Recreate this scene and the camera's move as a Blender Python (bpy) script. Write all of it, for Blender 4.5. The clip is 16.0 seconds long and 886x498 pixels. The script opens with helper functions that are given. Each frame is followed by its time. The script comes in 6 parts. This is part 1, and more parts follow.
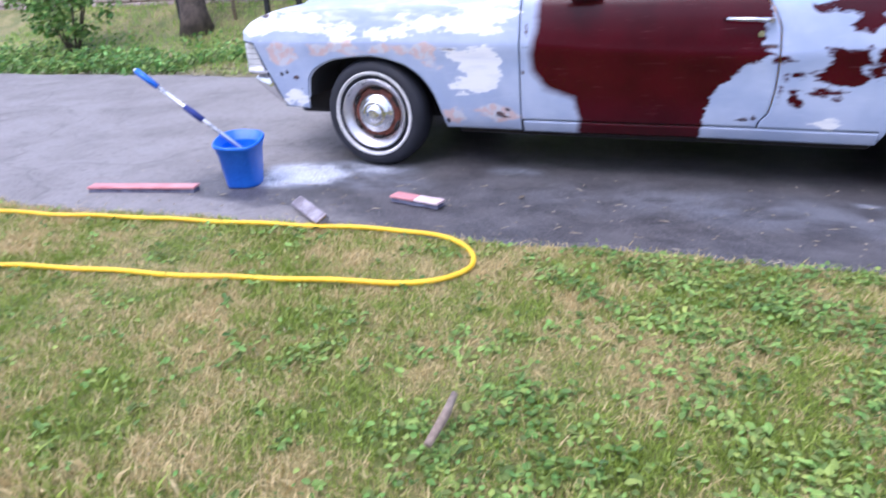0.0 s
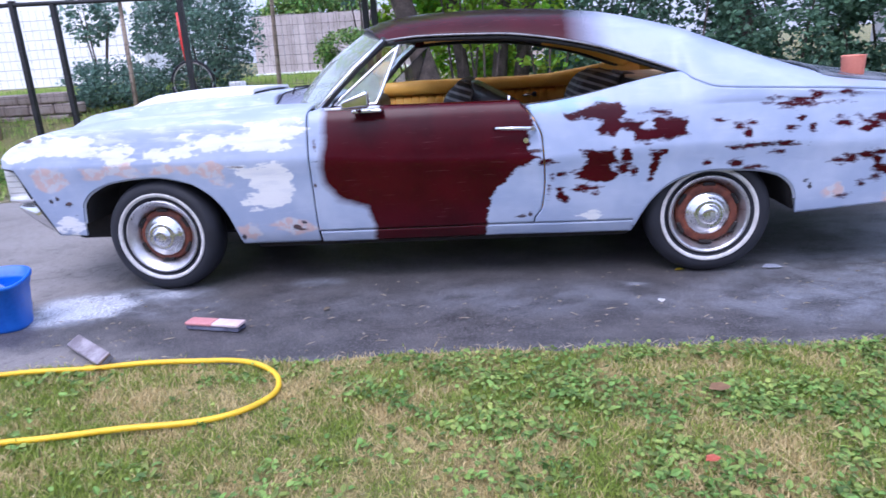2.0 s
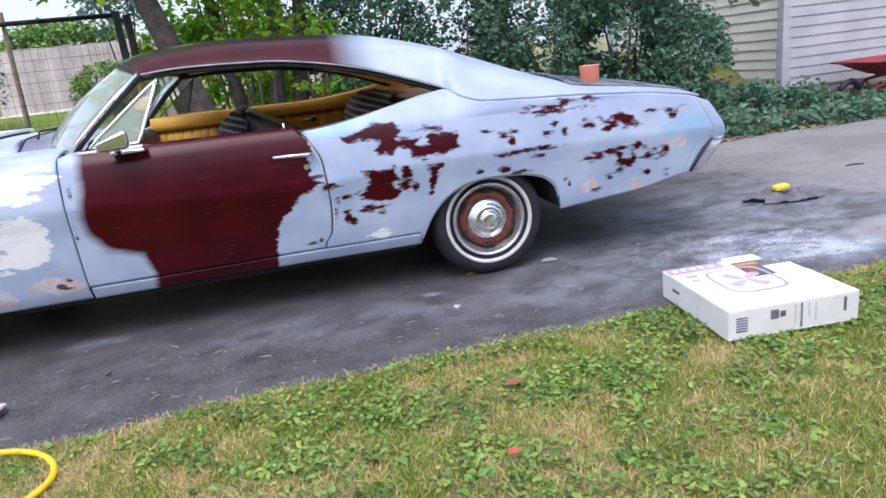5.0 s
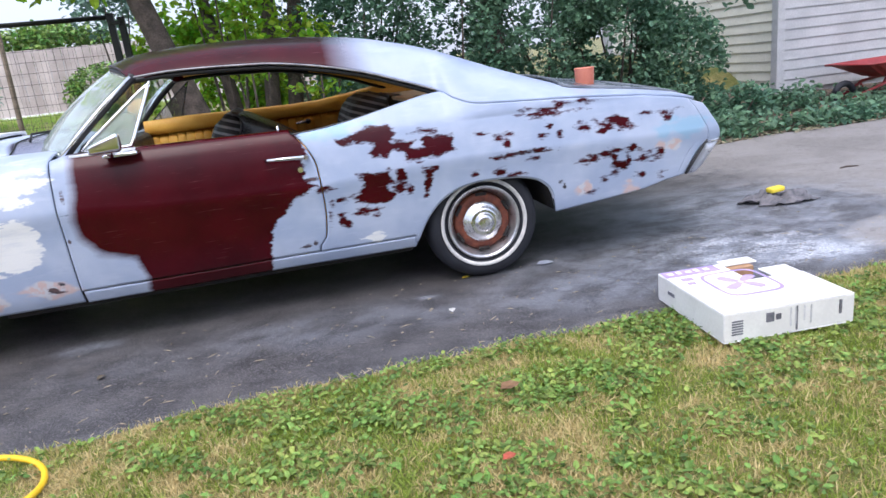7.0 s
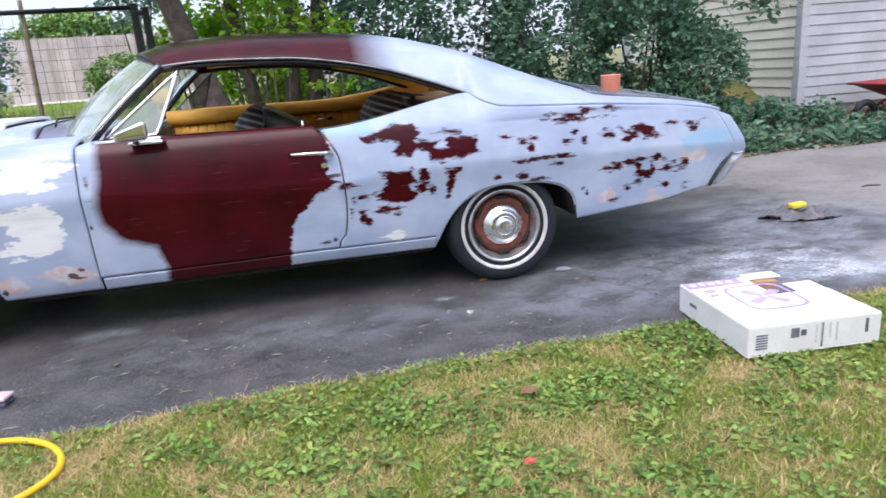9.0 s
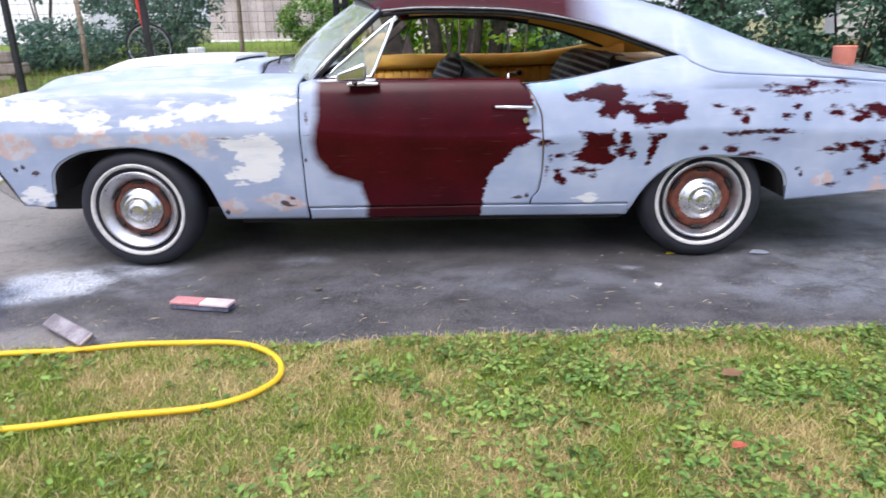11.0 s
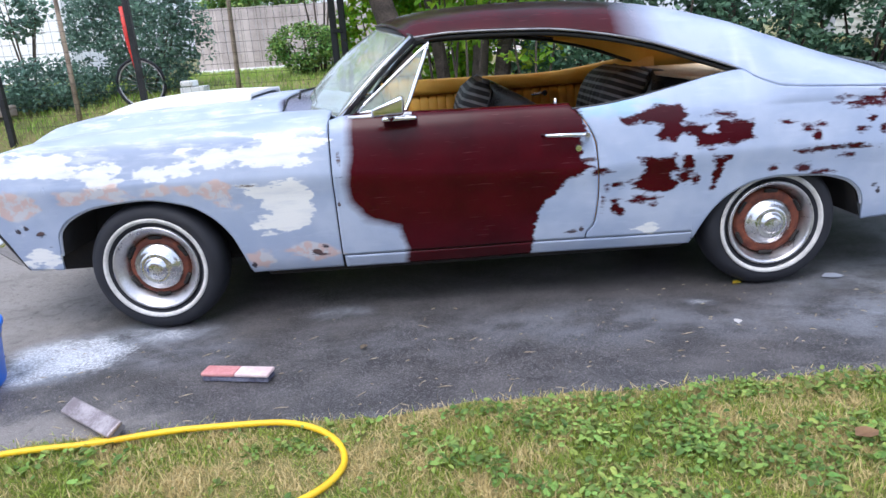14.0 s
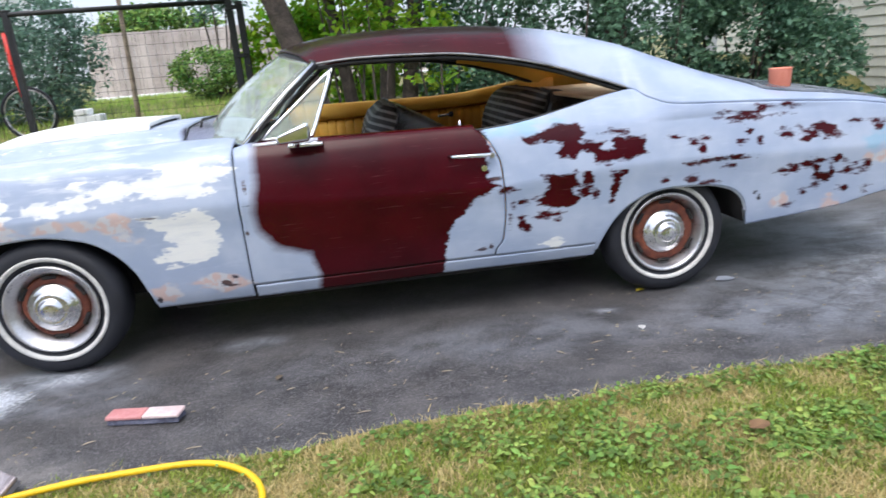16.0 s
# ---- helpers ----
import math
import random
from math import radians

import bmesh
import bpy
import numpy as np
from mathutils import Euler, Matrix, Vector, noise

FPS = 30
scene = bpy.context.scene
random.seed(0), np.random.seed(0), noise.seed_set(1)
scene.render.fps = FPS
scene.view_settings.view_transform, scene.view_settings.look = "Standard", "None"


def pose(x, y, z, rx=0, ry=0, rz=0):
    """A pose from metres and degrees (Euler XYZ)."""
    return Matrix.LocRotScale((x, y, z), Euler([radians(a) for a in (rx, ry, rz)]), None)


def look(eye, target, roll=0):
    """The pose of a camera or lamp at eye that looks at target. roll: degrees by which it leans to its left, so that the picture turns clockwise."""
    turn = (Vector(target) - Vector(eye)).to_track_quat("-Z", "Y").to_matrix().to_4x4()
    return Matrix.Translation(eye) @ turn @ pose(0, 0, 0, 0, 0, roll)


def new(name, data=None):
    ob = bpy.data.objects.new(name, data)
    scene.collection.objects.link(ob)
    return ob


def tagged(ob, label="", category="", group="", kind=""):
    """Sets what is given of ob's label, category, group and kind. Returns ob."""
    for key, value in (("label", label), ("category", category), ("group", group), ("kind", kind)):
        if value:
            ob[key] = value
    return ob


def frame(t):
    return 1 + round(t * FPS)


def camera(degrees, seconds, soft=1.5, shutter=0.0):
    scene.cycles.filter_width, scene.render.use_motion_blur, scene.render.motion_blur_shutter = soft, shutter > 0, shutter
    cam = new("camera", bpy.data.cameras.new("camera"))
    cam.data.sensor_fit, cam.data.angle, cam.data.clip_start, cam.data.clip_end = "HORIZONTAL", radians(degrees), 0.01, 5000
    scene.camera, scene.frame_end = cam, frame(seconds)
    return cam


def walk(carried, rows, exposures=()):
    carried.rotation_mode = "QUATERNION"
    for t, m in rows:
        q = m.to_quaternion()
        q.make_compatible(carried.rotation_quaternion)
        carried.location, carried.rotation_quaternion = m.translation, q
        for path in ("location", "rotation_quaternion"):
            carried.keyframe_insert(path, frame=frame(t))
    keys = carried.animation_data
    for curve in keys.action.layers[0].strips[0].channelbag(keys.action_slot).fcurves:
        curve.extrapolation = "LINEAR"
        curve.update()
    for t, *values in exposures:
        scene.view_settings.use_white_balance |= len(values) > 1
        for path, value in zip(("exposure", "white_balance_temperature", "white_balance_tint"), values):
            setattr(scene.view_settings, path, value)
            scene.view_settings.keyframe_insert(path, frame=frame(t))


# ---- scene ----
cam = camera(67.7, 16.0, shutter=0.5)
PATH = [
    (0, (1.882, -3.513, 1.158), (1.173, -1.824, 0.355), -3.1),
    (0.3, (1.899, -3.507, 1.176), (1.256, -1.764, 0.436), -2.8),
    (0.5, (1.911, -3.502, 1.185), (1.286, -1.738, 0.478), -3.1),
    (1, (1.931, -3.488, 1.195), (1.462, -1.642, 0.586), -3.8),
    (1.5, (1.919, -3.475, 1.203), (1.617, -1.599, 0.579), -3.5),
    (2, (1.953, -3.46, 1.207), (1.757, -1.549, 0.65), -3.6),
    (2.5, (1.96, -3.464, 1.217), (1.835, -1.544, 0.669), -4.2),
    (3, (1.981, -3.47, 1.214), (1.971, -1.542, 0.678), -4.2),
    (3.5, (2.026, -3.46, 1.2), (2.246, -1.556, 0.627), -5.5),
    (4, (2.034, -3.456, 1.213), (2.391, -1.568, 0.656), -7.1),
    (6.5, (2.031, -3.434, 1.218), (2.415, -1.549, 0.673), -6.5),
    (7, (2.042, -3.435, 1.218), (2.432, -1.551, 0.674), -6.6),
    (7.5, (2.044, -3.43, 1.219), (2.475, -1.554, 0.674), -6.0),
    (8, (2.039, -3.414, 1.219), (2.474, -1.533, 0.694), -6.0),
    (8.2, (2.041, -3.415, 1.209), (2.472, -1.531, 0.694), -5.9),
    (10.3, (1.762, -3.391, 1.208), (1.865, -1.487, 0.604), -0.7),
    (10.5, (1.736, -3.398, 1.215), (1.762, -1.495, 0.602), -0.9),
    (11, (1.705, -3.396, 1.21), (1.663, -1.498, 0.581), -1.2),
    (11.5, (1.692, -3.36, 1.167), (1.419, -1.513, 0.451), -1.4),
    (12, (1.603, -3.245, 1.244), (1.051, -1.46, 0.53), -5.4),
    (12.2, (1.585, -3.200, 1.228), (1.043, -1.401, 0.541), -5.3),
    (12.3, (1.573, -3.160, 1.210), (1.085, -1.366, 0.474), -5.2),
    (12.5, (1.561, -3.093, 1.192), (1.139, -1.3, 0.413), -4.5),
    (12.7, (1.535, -3.075, 1.225), (1.270, -1.232, 0.496), -3.2),
    (13, (1.505, -3.056, 1.297), (1.341, -1.155, 0.7), -2.3),
    (13.5, (1.439, -3.048, 1.27), (1.465, -1.138, 0.677), -2.6),
    (14, (1.42, -3.061, 1.265), (1.408, -1.149, 0.678), -4.1),
    (14.5, (1.415, -3.065, 1.26), (1.423, -1.157, 0.659), -3.2),
    (15, (1.432, -3.057, 1.269), (1.476, -1.15, 0.668), -4.0),
    (15.5, (1.442, -3.065, 1.285), (1.559, -1.154, 0.705), -4.9),
    (16, (1.449, -3.08, 1.282), (1.686, -1.172, 0.732), -4.9),
]
EXPOSURES = [(t, e + 0.03, k, g) for t, e, k, g in ((0.0, 0.42, 5250, 23), (0.7, 0.36, 5050, 25), (1.5, 0.22, 5100, 25), (2.5, 0.19, 5200, 23), (4.0, 0.19, 5550, 16), (6.3, 0.26, 5730, 13), (8.2, 0.26, 5760, 13), (10.5, 0.28, 5880, 14), (11.3, 0.3, 5850, 14), (12.0, 0.34, 5780, 12), (12.6, 0.28, 5670, 12), (13.2, 0.19, 5480, 12), (14.5, 0.19, 5720, 10), (16.0, 0.2, 5950, 8))]
walk(cam, [(t, look(eye, target, roll)) for t, eye, target, roll in PATH], EXPOSURES)


# ---- world, sun and exposure ----
world = bpy.data.worlds.new("overcast_sky")
scene.world = world
world.use_nodes = True
wn, wl = world.node_tree.nodes, world.node_tree.links
sky = wn.new("ShaderNodeTexSky")
sky.sky_type, sky.sun_disc = "NISHITA", False
sky.sun_elevation, sky.sun_rotation = radians(64), radians(200)
sky.air_density, sky.dust_density, sky.ozone_density = 1.0, 7.0, 1.0
# An even cover of bright cloud lies over the blue of the sky.
cloud = wn.new("ShaderNodeMix")
cloud.data_type, cloud.blend_type = "RGBA", "ADD"
cloud.inputs[0].default_value, cloud.inputs[7].default_value = 1.0, (4.9, 5.0, 5.4, 1)
wl.new(sky.outputs["Color"], cloud.inputs[6])
wl.new(cloud.outputs[2], wn["Background"].inputs["Color"])
wn["Background"].inputs["Strength"].default_value = 0.13
sun = new("sun", bpy.data.lights.new("sun", "SUN"))
sun.data.energy, sun.data.angle, sun.data.color = 0.55, radians(40), (1.0, 0.98, 0.95)
sun.matrix_world = look((-3, -8, 18), (0, 0, 0))

RNG = np.random.RandomState(7)


# ---- materials ----
def nodes_of(name):
    m = bpy.data.materials.new(name)
    m.use_nodes = True
    return m, m.node_tree.nodes, m.node_tree.links, m.node_tree.nodes["Principled BSDF"]


def noise_node(n, l, vector, scale, detail=4.0, rough=0.55):
    t = n.new("ShaderNodeTexNoise")
    t.inputs["Scale"].default_value, t.inputs["Detail"].default_value, t.inputs["Roughness"].default_value = scale, detail, rough
    l.new(vector, t.inputs["Vector"])
    return t.outputs["Fac"]


def math_node(n, l, op, a, b=None, c=None, clamp=False):
    t = n.new("ShaderNodeMath")
    t.operation, t.use_clamp = op, clamp
    for i, v in enumerate((a, b, c)):
        if v is None:
            continue
        if isinstance(v, (int, float)):
            t.inputs[i].default_value = v
        else:
            l.new(v, t.inputs[i])
    return t.outputs[0]


def ramp_node(n, l, fac, lo, hi, a=0.0, b=1.0):
    t = n.new("ShaderNodeMapRange")
    t.interpolation_type = "SMOOTHSTEP"
    for k, v in zip(("From Min", "From Max", "To Min", "To Max"), (lo, hi, a, b)):
        t.inputs[k].default_value = v
    l.new(fac, t.inputs["Value"])
    return t.outputs["Result"]


def mix_node(n, l, fac, a, b):
    t = n.new("ShaderNodeMix")
    t.data_type = "RGBA"
    for sock, v in ((t.inputs[0], fac), (t.inputs[6], a), (t.inputs[7], b)):
        if isinstance(v, (int, float)):
            sock.default_value = v
        elif isinstance(v, tuple):
            sock.default_value = (*v, 1)
        else:
            l.new(v, sock)
    return t.outputs[2]


def bump_node(n, l, b, height, strength, distance):
    t = n.new("ShaderNodeBump")
    t.inputs["Strength"].default_value, t.inputs["Distance"].default_value = strength, distance
    l.new(height, t.inputs["Height"])
    l.new(t.outputs["Normal"], b.inputs["Normal"])


def coords(n, kind="Object"):
    return n.new("ShaderNodeTexCoord").outputs[kind]


def surface(name, c1, c2, scale=6.0, fine=90.0, rough=(0.5, 0.7), metal=0.0, bump=0.15, depth=0.003, spec=0.5, vary=0.0, trans=0.0, island=False):
    """Two colours mixed by coarse and fine noise, with a matching roughness and a fine relief."""
    m, n, l, b = nodes_of(name)
    v = coords(n)
    big, small = noise_node(n, l, v, scale), noise_node(n, l, v, fine, 3.0)
    both = math_node(n, l, "ADD", math_node(n, l, "MULTIPLY", big, 0.65), math_node(n, l, "MULTIPLY", small, 0.35))
    fac = ramp_node(n, l, both, 0.36, 0.64)
    col = mix_node(n, l, fac, c1, c2)
    if vary:
        src = n.new("ShaderNodeNewGeometry").outputs["Random Per Island"] if island else n.new("ShaderNodeObjectInfo").outputs["Random"]
        hsv = n.new("ShaderNodeHueSaturation")
        l.new(col, hsv.inputs["Color"])
        l.new(ramp_node(n, l, src, 0, 1, 1 - vary, 1 + vary), hsv.inputs["Value"])
        hue = math_node(n, l, "FRACT", math_node(n, l, "MULTIPLY", src, 7.31))
        l.new(ramp_node(n, l, hue, 0, 1, 0.5 - 0.06 * vary, 0.5 + 0.06 * vary), hsv.inputs["Hue"])
        col = hsv.outputs["Color"]
    l.new(col, b.inputs["Base Color"])
    l.new(ramp_node(n, l, both, 0.35, 0.65, *rough), b.inputs["Roughness"])
    b.inputs["Metallic"].default_value, b.inputs["Specular IOR Level"].default_value = metal, spec
    if trans:
        t = n.new("ShaderNodeBsdfTranslucent")
        l.new(col, t.inputs["Color"])
        mx = n.new("ShaderNodeMixShader")
        mx.inputs[0].default_value = trans
        l.new(b.outputs[0], mx.inputs[1])
        l.new(t.outputs[0], mx.inputs[2])
        l.new(mx.outputs[0], n["Material Output"].inputs["Surface"])
    if bump:
        bump_node(n, l, b, small, bump, depth)
    return m


def attribute(n, name):
    t = n.new("ShaderNodeAttribute")
    t.attribute_name = name
    return t.outputs["Fac"]


def car_paint():
    """Grey-blue primer with filler, bare spots and what is left of the maroon paint, by the fields on the panels."""
    m, n, l, b = nodes_of("sanded_car_paint")
    v = coords(n)
    mid, fine, big = noise_node(n, l, v, 17, 3, 0.55), noise_node(n, l, v, 160, 3), noise_node(n, l, v, 3.5, 3)
    flat = n.new("ShaderNodeMapping")
    flat.inputs["Scale"].default_value = (0.6, 1, 1.7)
    l.new(v, flat.inputs["Vector"])
    torn = noise_node(n, l, flat.outputs["Vector"], 24, 5, 0.62)
    rag = math_node(n, l, "MULTIPLY", math_node(n, l, "SUBTRACT", torn, 0.5), 0.19)
    x = n.new("ShaderNodeSeparateXYZ")
    l.new(v, x.inputs[0])
    streak = n.new("ShaderNodeMapping")
    streak.inputs["Scale"].default_value = (1.2, 1, 7)
    l.new(v, streak.inputs["Vector"])
    smear = noise_node(n, l, streak.outputs["Vector"], 4.5, 4)
    col = mix_node(n, l, ramp_node(n, l, big, 0.35, 0.68), (0.335, 0.40, 0.545), (0.43, 0.49, 0.62))
    col = mix_node(n, l, ramp_node(n, l, smear, 0.52, 0.78, 0, 0.35), col, (0.53, 0.58, 0.69))
    col = mix_node(n, l, ramp_node(n, l, fine, 0.55, 0.75, 0, 0.22), col, (0.25, 0.30, 0.40))
    # Hood and fender tops: thin white filler smears, the hood's also painted sky sheen.
    wipe = n.new("ShaderNodeMapping")
    wipe.inputs["Scale"].default_value, wipe.inputs["Rotation"].default_value = (0.8, 1.6, 6.0), (0, -0.06, 0)
    l.new(v, wipe.inputs["Vector"])
    thin = ramp_node(n, l, noise_node(n, l, wipe.outputs["Vector"], 5.5, 4, 0.62), 0.47, 0.66, 0, 0.6)
    col = mix_node(n, l, math_node(n, l, "MULTIPLY", thin, attribute(n, "smear")), col, (0.74, 0.76, 0.80))

    blade = n.new("ShaderNodeMapping")
    blade.inputs["Scale"].default_value, blade.inputs["Rotation"].default_value = (0.6, 1, 1.3), (0, 0.35, 0)
    l.new(v, blade.inputs["Vector"])
    smooth = math_node(n, l, "MULTIPLY", math_node(n, l, "SUBTRACT", noise_node(n, l, blade.outputs["Vector"], 11, 2, 0.6), 0.5), 0.15)

    def mask(name, soft, ragged=1.0):
        f = math_node(n, l, "MULTIPLY_ADD", smooth, ragged, attribute(n, name))
        return ramp_node(n, l, f, -soft, soft)

    col = mix_node(n, l, math_node(n, l, "MULTIPLY", mask("blue", 0.02), 0.55), col, (0.22, 0.45, 0.62))
    pale = mix_node(n, l, fine, (0.78, 0.79, 0.78), (0.86, 0.86, 0.84))
    f = math_node(n, l, "MULTIPLY_ADD", rag, 0.34, math_node(n, l, "MULTIPLY_ADD", smooth, 0.9, attribute(n, "filler")))
    thick = ramp_node(n, l, math_node(n, l, "MULTIPLY_ADD", math_node(n, l, "SUBTRACT", torn, 0.5), 0.04, f), -0.010, 0.006, 0.0, 1.0)
    col = mix_node(n, l, math_node(n, l, "MULTIPLY", thick, ramp_node(n, l, smear, 0.30, 0.55, 0.72, 0.96)), col, pale)
    rust = mix_node(n, l, ramp_node(n, l, mid, 0.46, 0.56), (0.66, 0.45, 0.37), (0.62, 0.60, 0.60))
    col = mix_node(n, l, math_node(n, l, "MULTIPLY", mask("putty", 0.012), 0.72), col, rust)
    col = mix_node(n, l, ramp_node(n, l, math_node(n, l, "MULTIPLY_ADD", rag, 0.20, attribute(n, "bare")), -0.003, 0.004), col, mix_node(n, l, ramp_node(n, l, torn, 0.5, 0.62), (0.035, 0.03, 0.045), (0.10, 0.06, 0.06)))
    red = mix_node(n, l, ramp_node(n, l, big, 0.3, 0.7), (0.034, 0.0010, 0.0034), (0.054, 0.0016, 0.0052))
    red = mix_node(n, l, ramp_node(n, l, fine, 0.60, 0.8, 0, 0.35), red, (0.085, 0.012, 0.014))
    scuff = n.new("ShaderNodeMapping")
    scuff.inputs["Scale"].default_value = (3, 1, 45)
    l.new(v, scuff.inputs["Vector"])
    red = mix_node(n, l, ramp_node(n, l, noise_node(n, l, scuff.outputs["Vector"], 2.2, 3), 0.62, 0.76, 0, 0.45), red, (0.16, 0.055, 0.06))
    # The front edge of the old paint was sprayed over softly; the other edges are sanded sharp.
    wide = attribute(n, "fade")
    f = math_node(n, l, "MULTIPLY_ADD", rag, ramp_node(n, l, wide, 0.007, 0.022, 0.44, 0.10), attribute(n, "maroon"))
    old = math_node(n, l, "MULTIPLY_ADD", math_node(n, l, "DIVIDE", f, wide), 0.5, 0.5, clamp=True)
    # Where the clear coat has gone the old paint has weathered to a dull brown.
    worn = ramp_node(n, l, math_node(n, l, "ADD", attribute(n, "worn"), math_node(n, l, "MULTIPLY", math_node(n, l, "SUBTRACT", smear, 0.5), 1.1)), 0.35, 0.65)
    red = mix_node(n, l, worn, red, (0.030, 0.016, 0.016))
    col = mix_node(n, l, old, col, red)
    l.new(col, b.inputs["Base Color"])
    gloss = mix_node(n, l, old, (0.30, 0.30, 0.30), (0.16, 0.16, 0.16))
    l.new(math_node(n, l, "MULTIPLY_ADD", fine, 0.10, gloss), b.inputs["Roughness"])
    l.new(mix_node(n, l, old, (0.5, 0.5, 0.5), (0.22, 0.22, 0.22)), b.inputs["Specular IOR Level"])
    bump_node(n, l, b, fine, 0.06, 0.001)
    return m


def asphalt():
    """Old asphalt, wet and dark round the car; drying soap scum and painted sky sheen."""
    m, n, l, b = nodes_of("driveway_asphalt")
    v = coords(n)
    grit, mid, big = noise_node(n, l, v, 170, 4, 0.75), noise_node(n, l, v, 9, 6, 0.65), noise_node(n, l, v, 1.3, 4)
    stretch = n.new("ShaderNodeMapping")
    stretch.inputs["Scale"].default_value = (0.85, 1.25, 1)
    l.new(v, stretch.inputs["Vector"])
    run = noise_node(n, l, stretch.outputs["Vector"], 4.2, 6, 0.68)
    wet = ramp_node(n, l, math_node(n, l, "ADD", attribute(n, "wet"), math_node(n, l, "MULTIPLY", math_node(n, l, "SUBTRACT", mid, 0.5), 0.9)), 0.25, 0.75)
    dry = mix_node(n, l, ramp_node(n, l, big, 0.35, 0.65), (0.198, 0.183, 0.170), (0.262, 0.245, 0.230))
    damp = mix_node(n, l, ramp_node(n, l, run, 0.35, 0.7), (0.030, 0.028, 0.029), (0.088, 0.083, 0.083))
    col = mix_node(n, l, wet, dry, damp)
    col = mix_node(n, l, ramp_node(n, l, grit, 0.50, 0.66, 0, 0.6), col, (0.35, 0.335, 0.345))
    col = mix_node(n, l, ramp_node(n, l, grit, 0.48, 0.30, 0, 0.55), col, (0.02, 0.02, 0.02))
    col = mix_node(n, l, ramp_node(n, l, noise_node(n, l, v, 80, 5, 0.8), 0.54, 0.66, 0, 0.42), col, (0.34, 0.325, 0.315))
    col = mix_node(n, l, ramp_node(n, l, noise_node(n, l, v, 21, 5, 0.8), 0.48, 0.30, 0, 0.55), col, (0.022, 0.021, 0.024))
    col = mix_node(n, l, ramp_node(n, l, noise_node(n, l, v, 3.1, 5, 0.7), 0.50, 0.72, 0, 0.45), col, (0.125, 0.115, 0.108))
    # Soap scum: a thin coat whose blue paints in wet sky sheen, and ragged streaks of dried foam broken up by the grit.
    drawn = n.new("ShaderNodeMapping")
    drawn.inputs["Rotation"].default_value, drawn.inputs["Scale"].default_value = (0, 0, -0.35), (0.8, 1.15, 1)
    l.new(v, drawn.inputs["Vector"])
    streak = math_node(n, l, "MULTIPLY_ADD", noise_node(n, l, drawn.outputs["Vector"], 4.5, 6, 0.62), 0.6, math_node(n, l, "MULTIPLY", noise_node(n, l, v, 34, 5, 0.75), 0.4))
    foam = attribute(n, "foam")
    body = ramp_node(n, l, math_node(n, l, "MULTIPLY_ADD", math_node(n, l, "SUBTRACT", streak, 0.5), 4.4, foam), 0.42, 1.0)
    body = math_node(n, l, "MULTIPLY", body, ramp_node(n, l, foam, 0.15, 0.95))
    speck = ramp_node(n, l, noise_node(n, l, v, 75, 4, 0.8), 0.42, 0.60, 0.25, 1.0)
    scum_sheen = math_node(n, l, "MULTIPLY", foam, ramp_node(n, l, run, 0.36, 0.62, 0.08, 0.46))
    col = mix_node(n, l, scum_sheen, col, (0.56, 0.63, 0.75))
    col = mix_node(n, l, math_node(n, l, "MULTIPLY", body, speck), col, (0.70, 0.73, 0.78))
    crack = n.new("ShaderNodeTexVoronoi")
    crack.feature = "DISTANCE_TO_EDGE"
    crack.inputs["Scale"].default_value = 0.42
    bent = n.new("ShaderNodeMix")
    bent.data_type, bent.blend_type = "RGBA", "ADD"
    bent.inputs[0].default_value = 0.7
    wob = n.new("ShaderNodeTexNoise")
    wob.inputs["Scale"].default_value = 1.6
    l.new(v, wob.inputs["Vector"])
    l.new(v, bent.inputs[6])
    l.new(wob.outputs["Color"], bent.inputs[7])
    l.new(bent.outputs[2], crack.inputs["Vector"])
    l.new(mix_node(n, l, ramp_node(n, l, crack.outputs["Distance"], 0.010, 0.0, 0, 0.22), col, (0.03, 0.03, 0.03)), b.inputs["Base Color"])
    shine = mix_node(n, l, wet, (0.85, 0.85, 0.85), (0.33, 0.33, 0.33))
    l.new(math_node(n, l, "MULTIPLY_ADD", mid, 0.2, shine), b.inputs["Roughness"])
    bump_node(n, l, b, grit, 0.4, 0.005)
    return m


def lawn_material(name, greens, straw, blade):
    """Grass that turns from green to straw in patches; blades vary one by one."""
    m, n, l, b = nodes_of(name)
    v = coords(n)
    patch = math_node(n, l, "ADD", math_node(n, l, "MULTIPLY", noise_node(n, l, v, 2.1, 4, 0.6), 0.7), math_node(n, l, "MULTIPLY", noise_node(n, l, v, 8.5, 3), 0.3))
    own = n.new("ShaderNodeNewGeometry").outputs["Random Per Island"] if blade else noise_node(n, l, v, 140, 4)
    green = mix_node(n, l, own, *greens)
    mixed = math_node(n, l, "ADD", patch, math_node(n, l, "MULTIPLY", math_node(n, l, "SUBTRACT", math_node(n, l, "FRACT", math_node(n, l, "MULTIPLY", own, 13.7)), 0.5), 0.22))
    col = mix_node(n, l, ramp_node(n, l, mixed, 0.46, 0.55), green, straw)
    l.new(col, b.inputs["Base Color"])
    b.inputs["Roughness"].default_value = 0.55
    b.inputs["Specular IOR Level"].default_value = 0.3
    t = n.new("ShaderNodeBsdfTranslucent")
    l.new(col, t.inputs["Color"])
    mx = n.new("ShaderNodeMixShader")
    mx.inputs[0].default_value = 0.25 if blade else 0.0
    l.new(b.outputs[0], mx.inputs[1])
    l.new(t.outputs[0], mx.inputs[2])
    l.new(mx.outputs[0], n["Material Output"].inputs["Surface"])
    if not blade:
        bump_node(n, l, b, own, 0.8, 0.02)
    return m


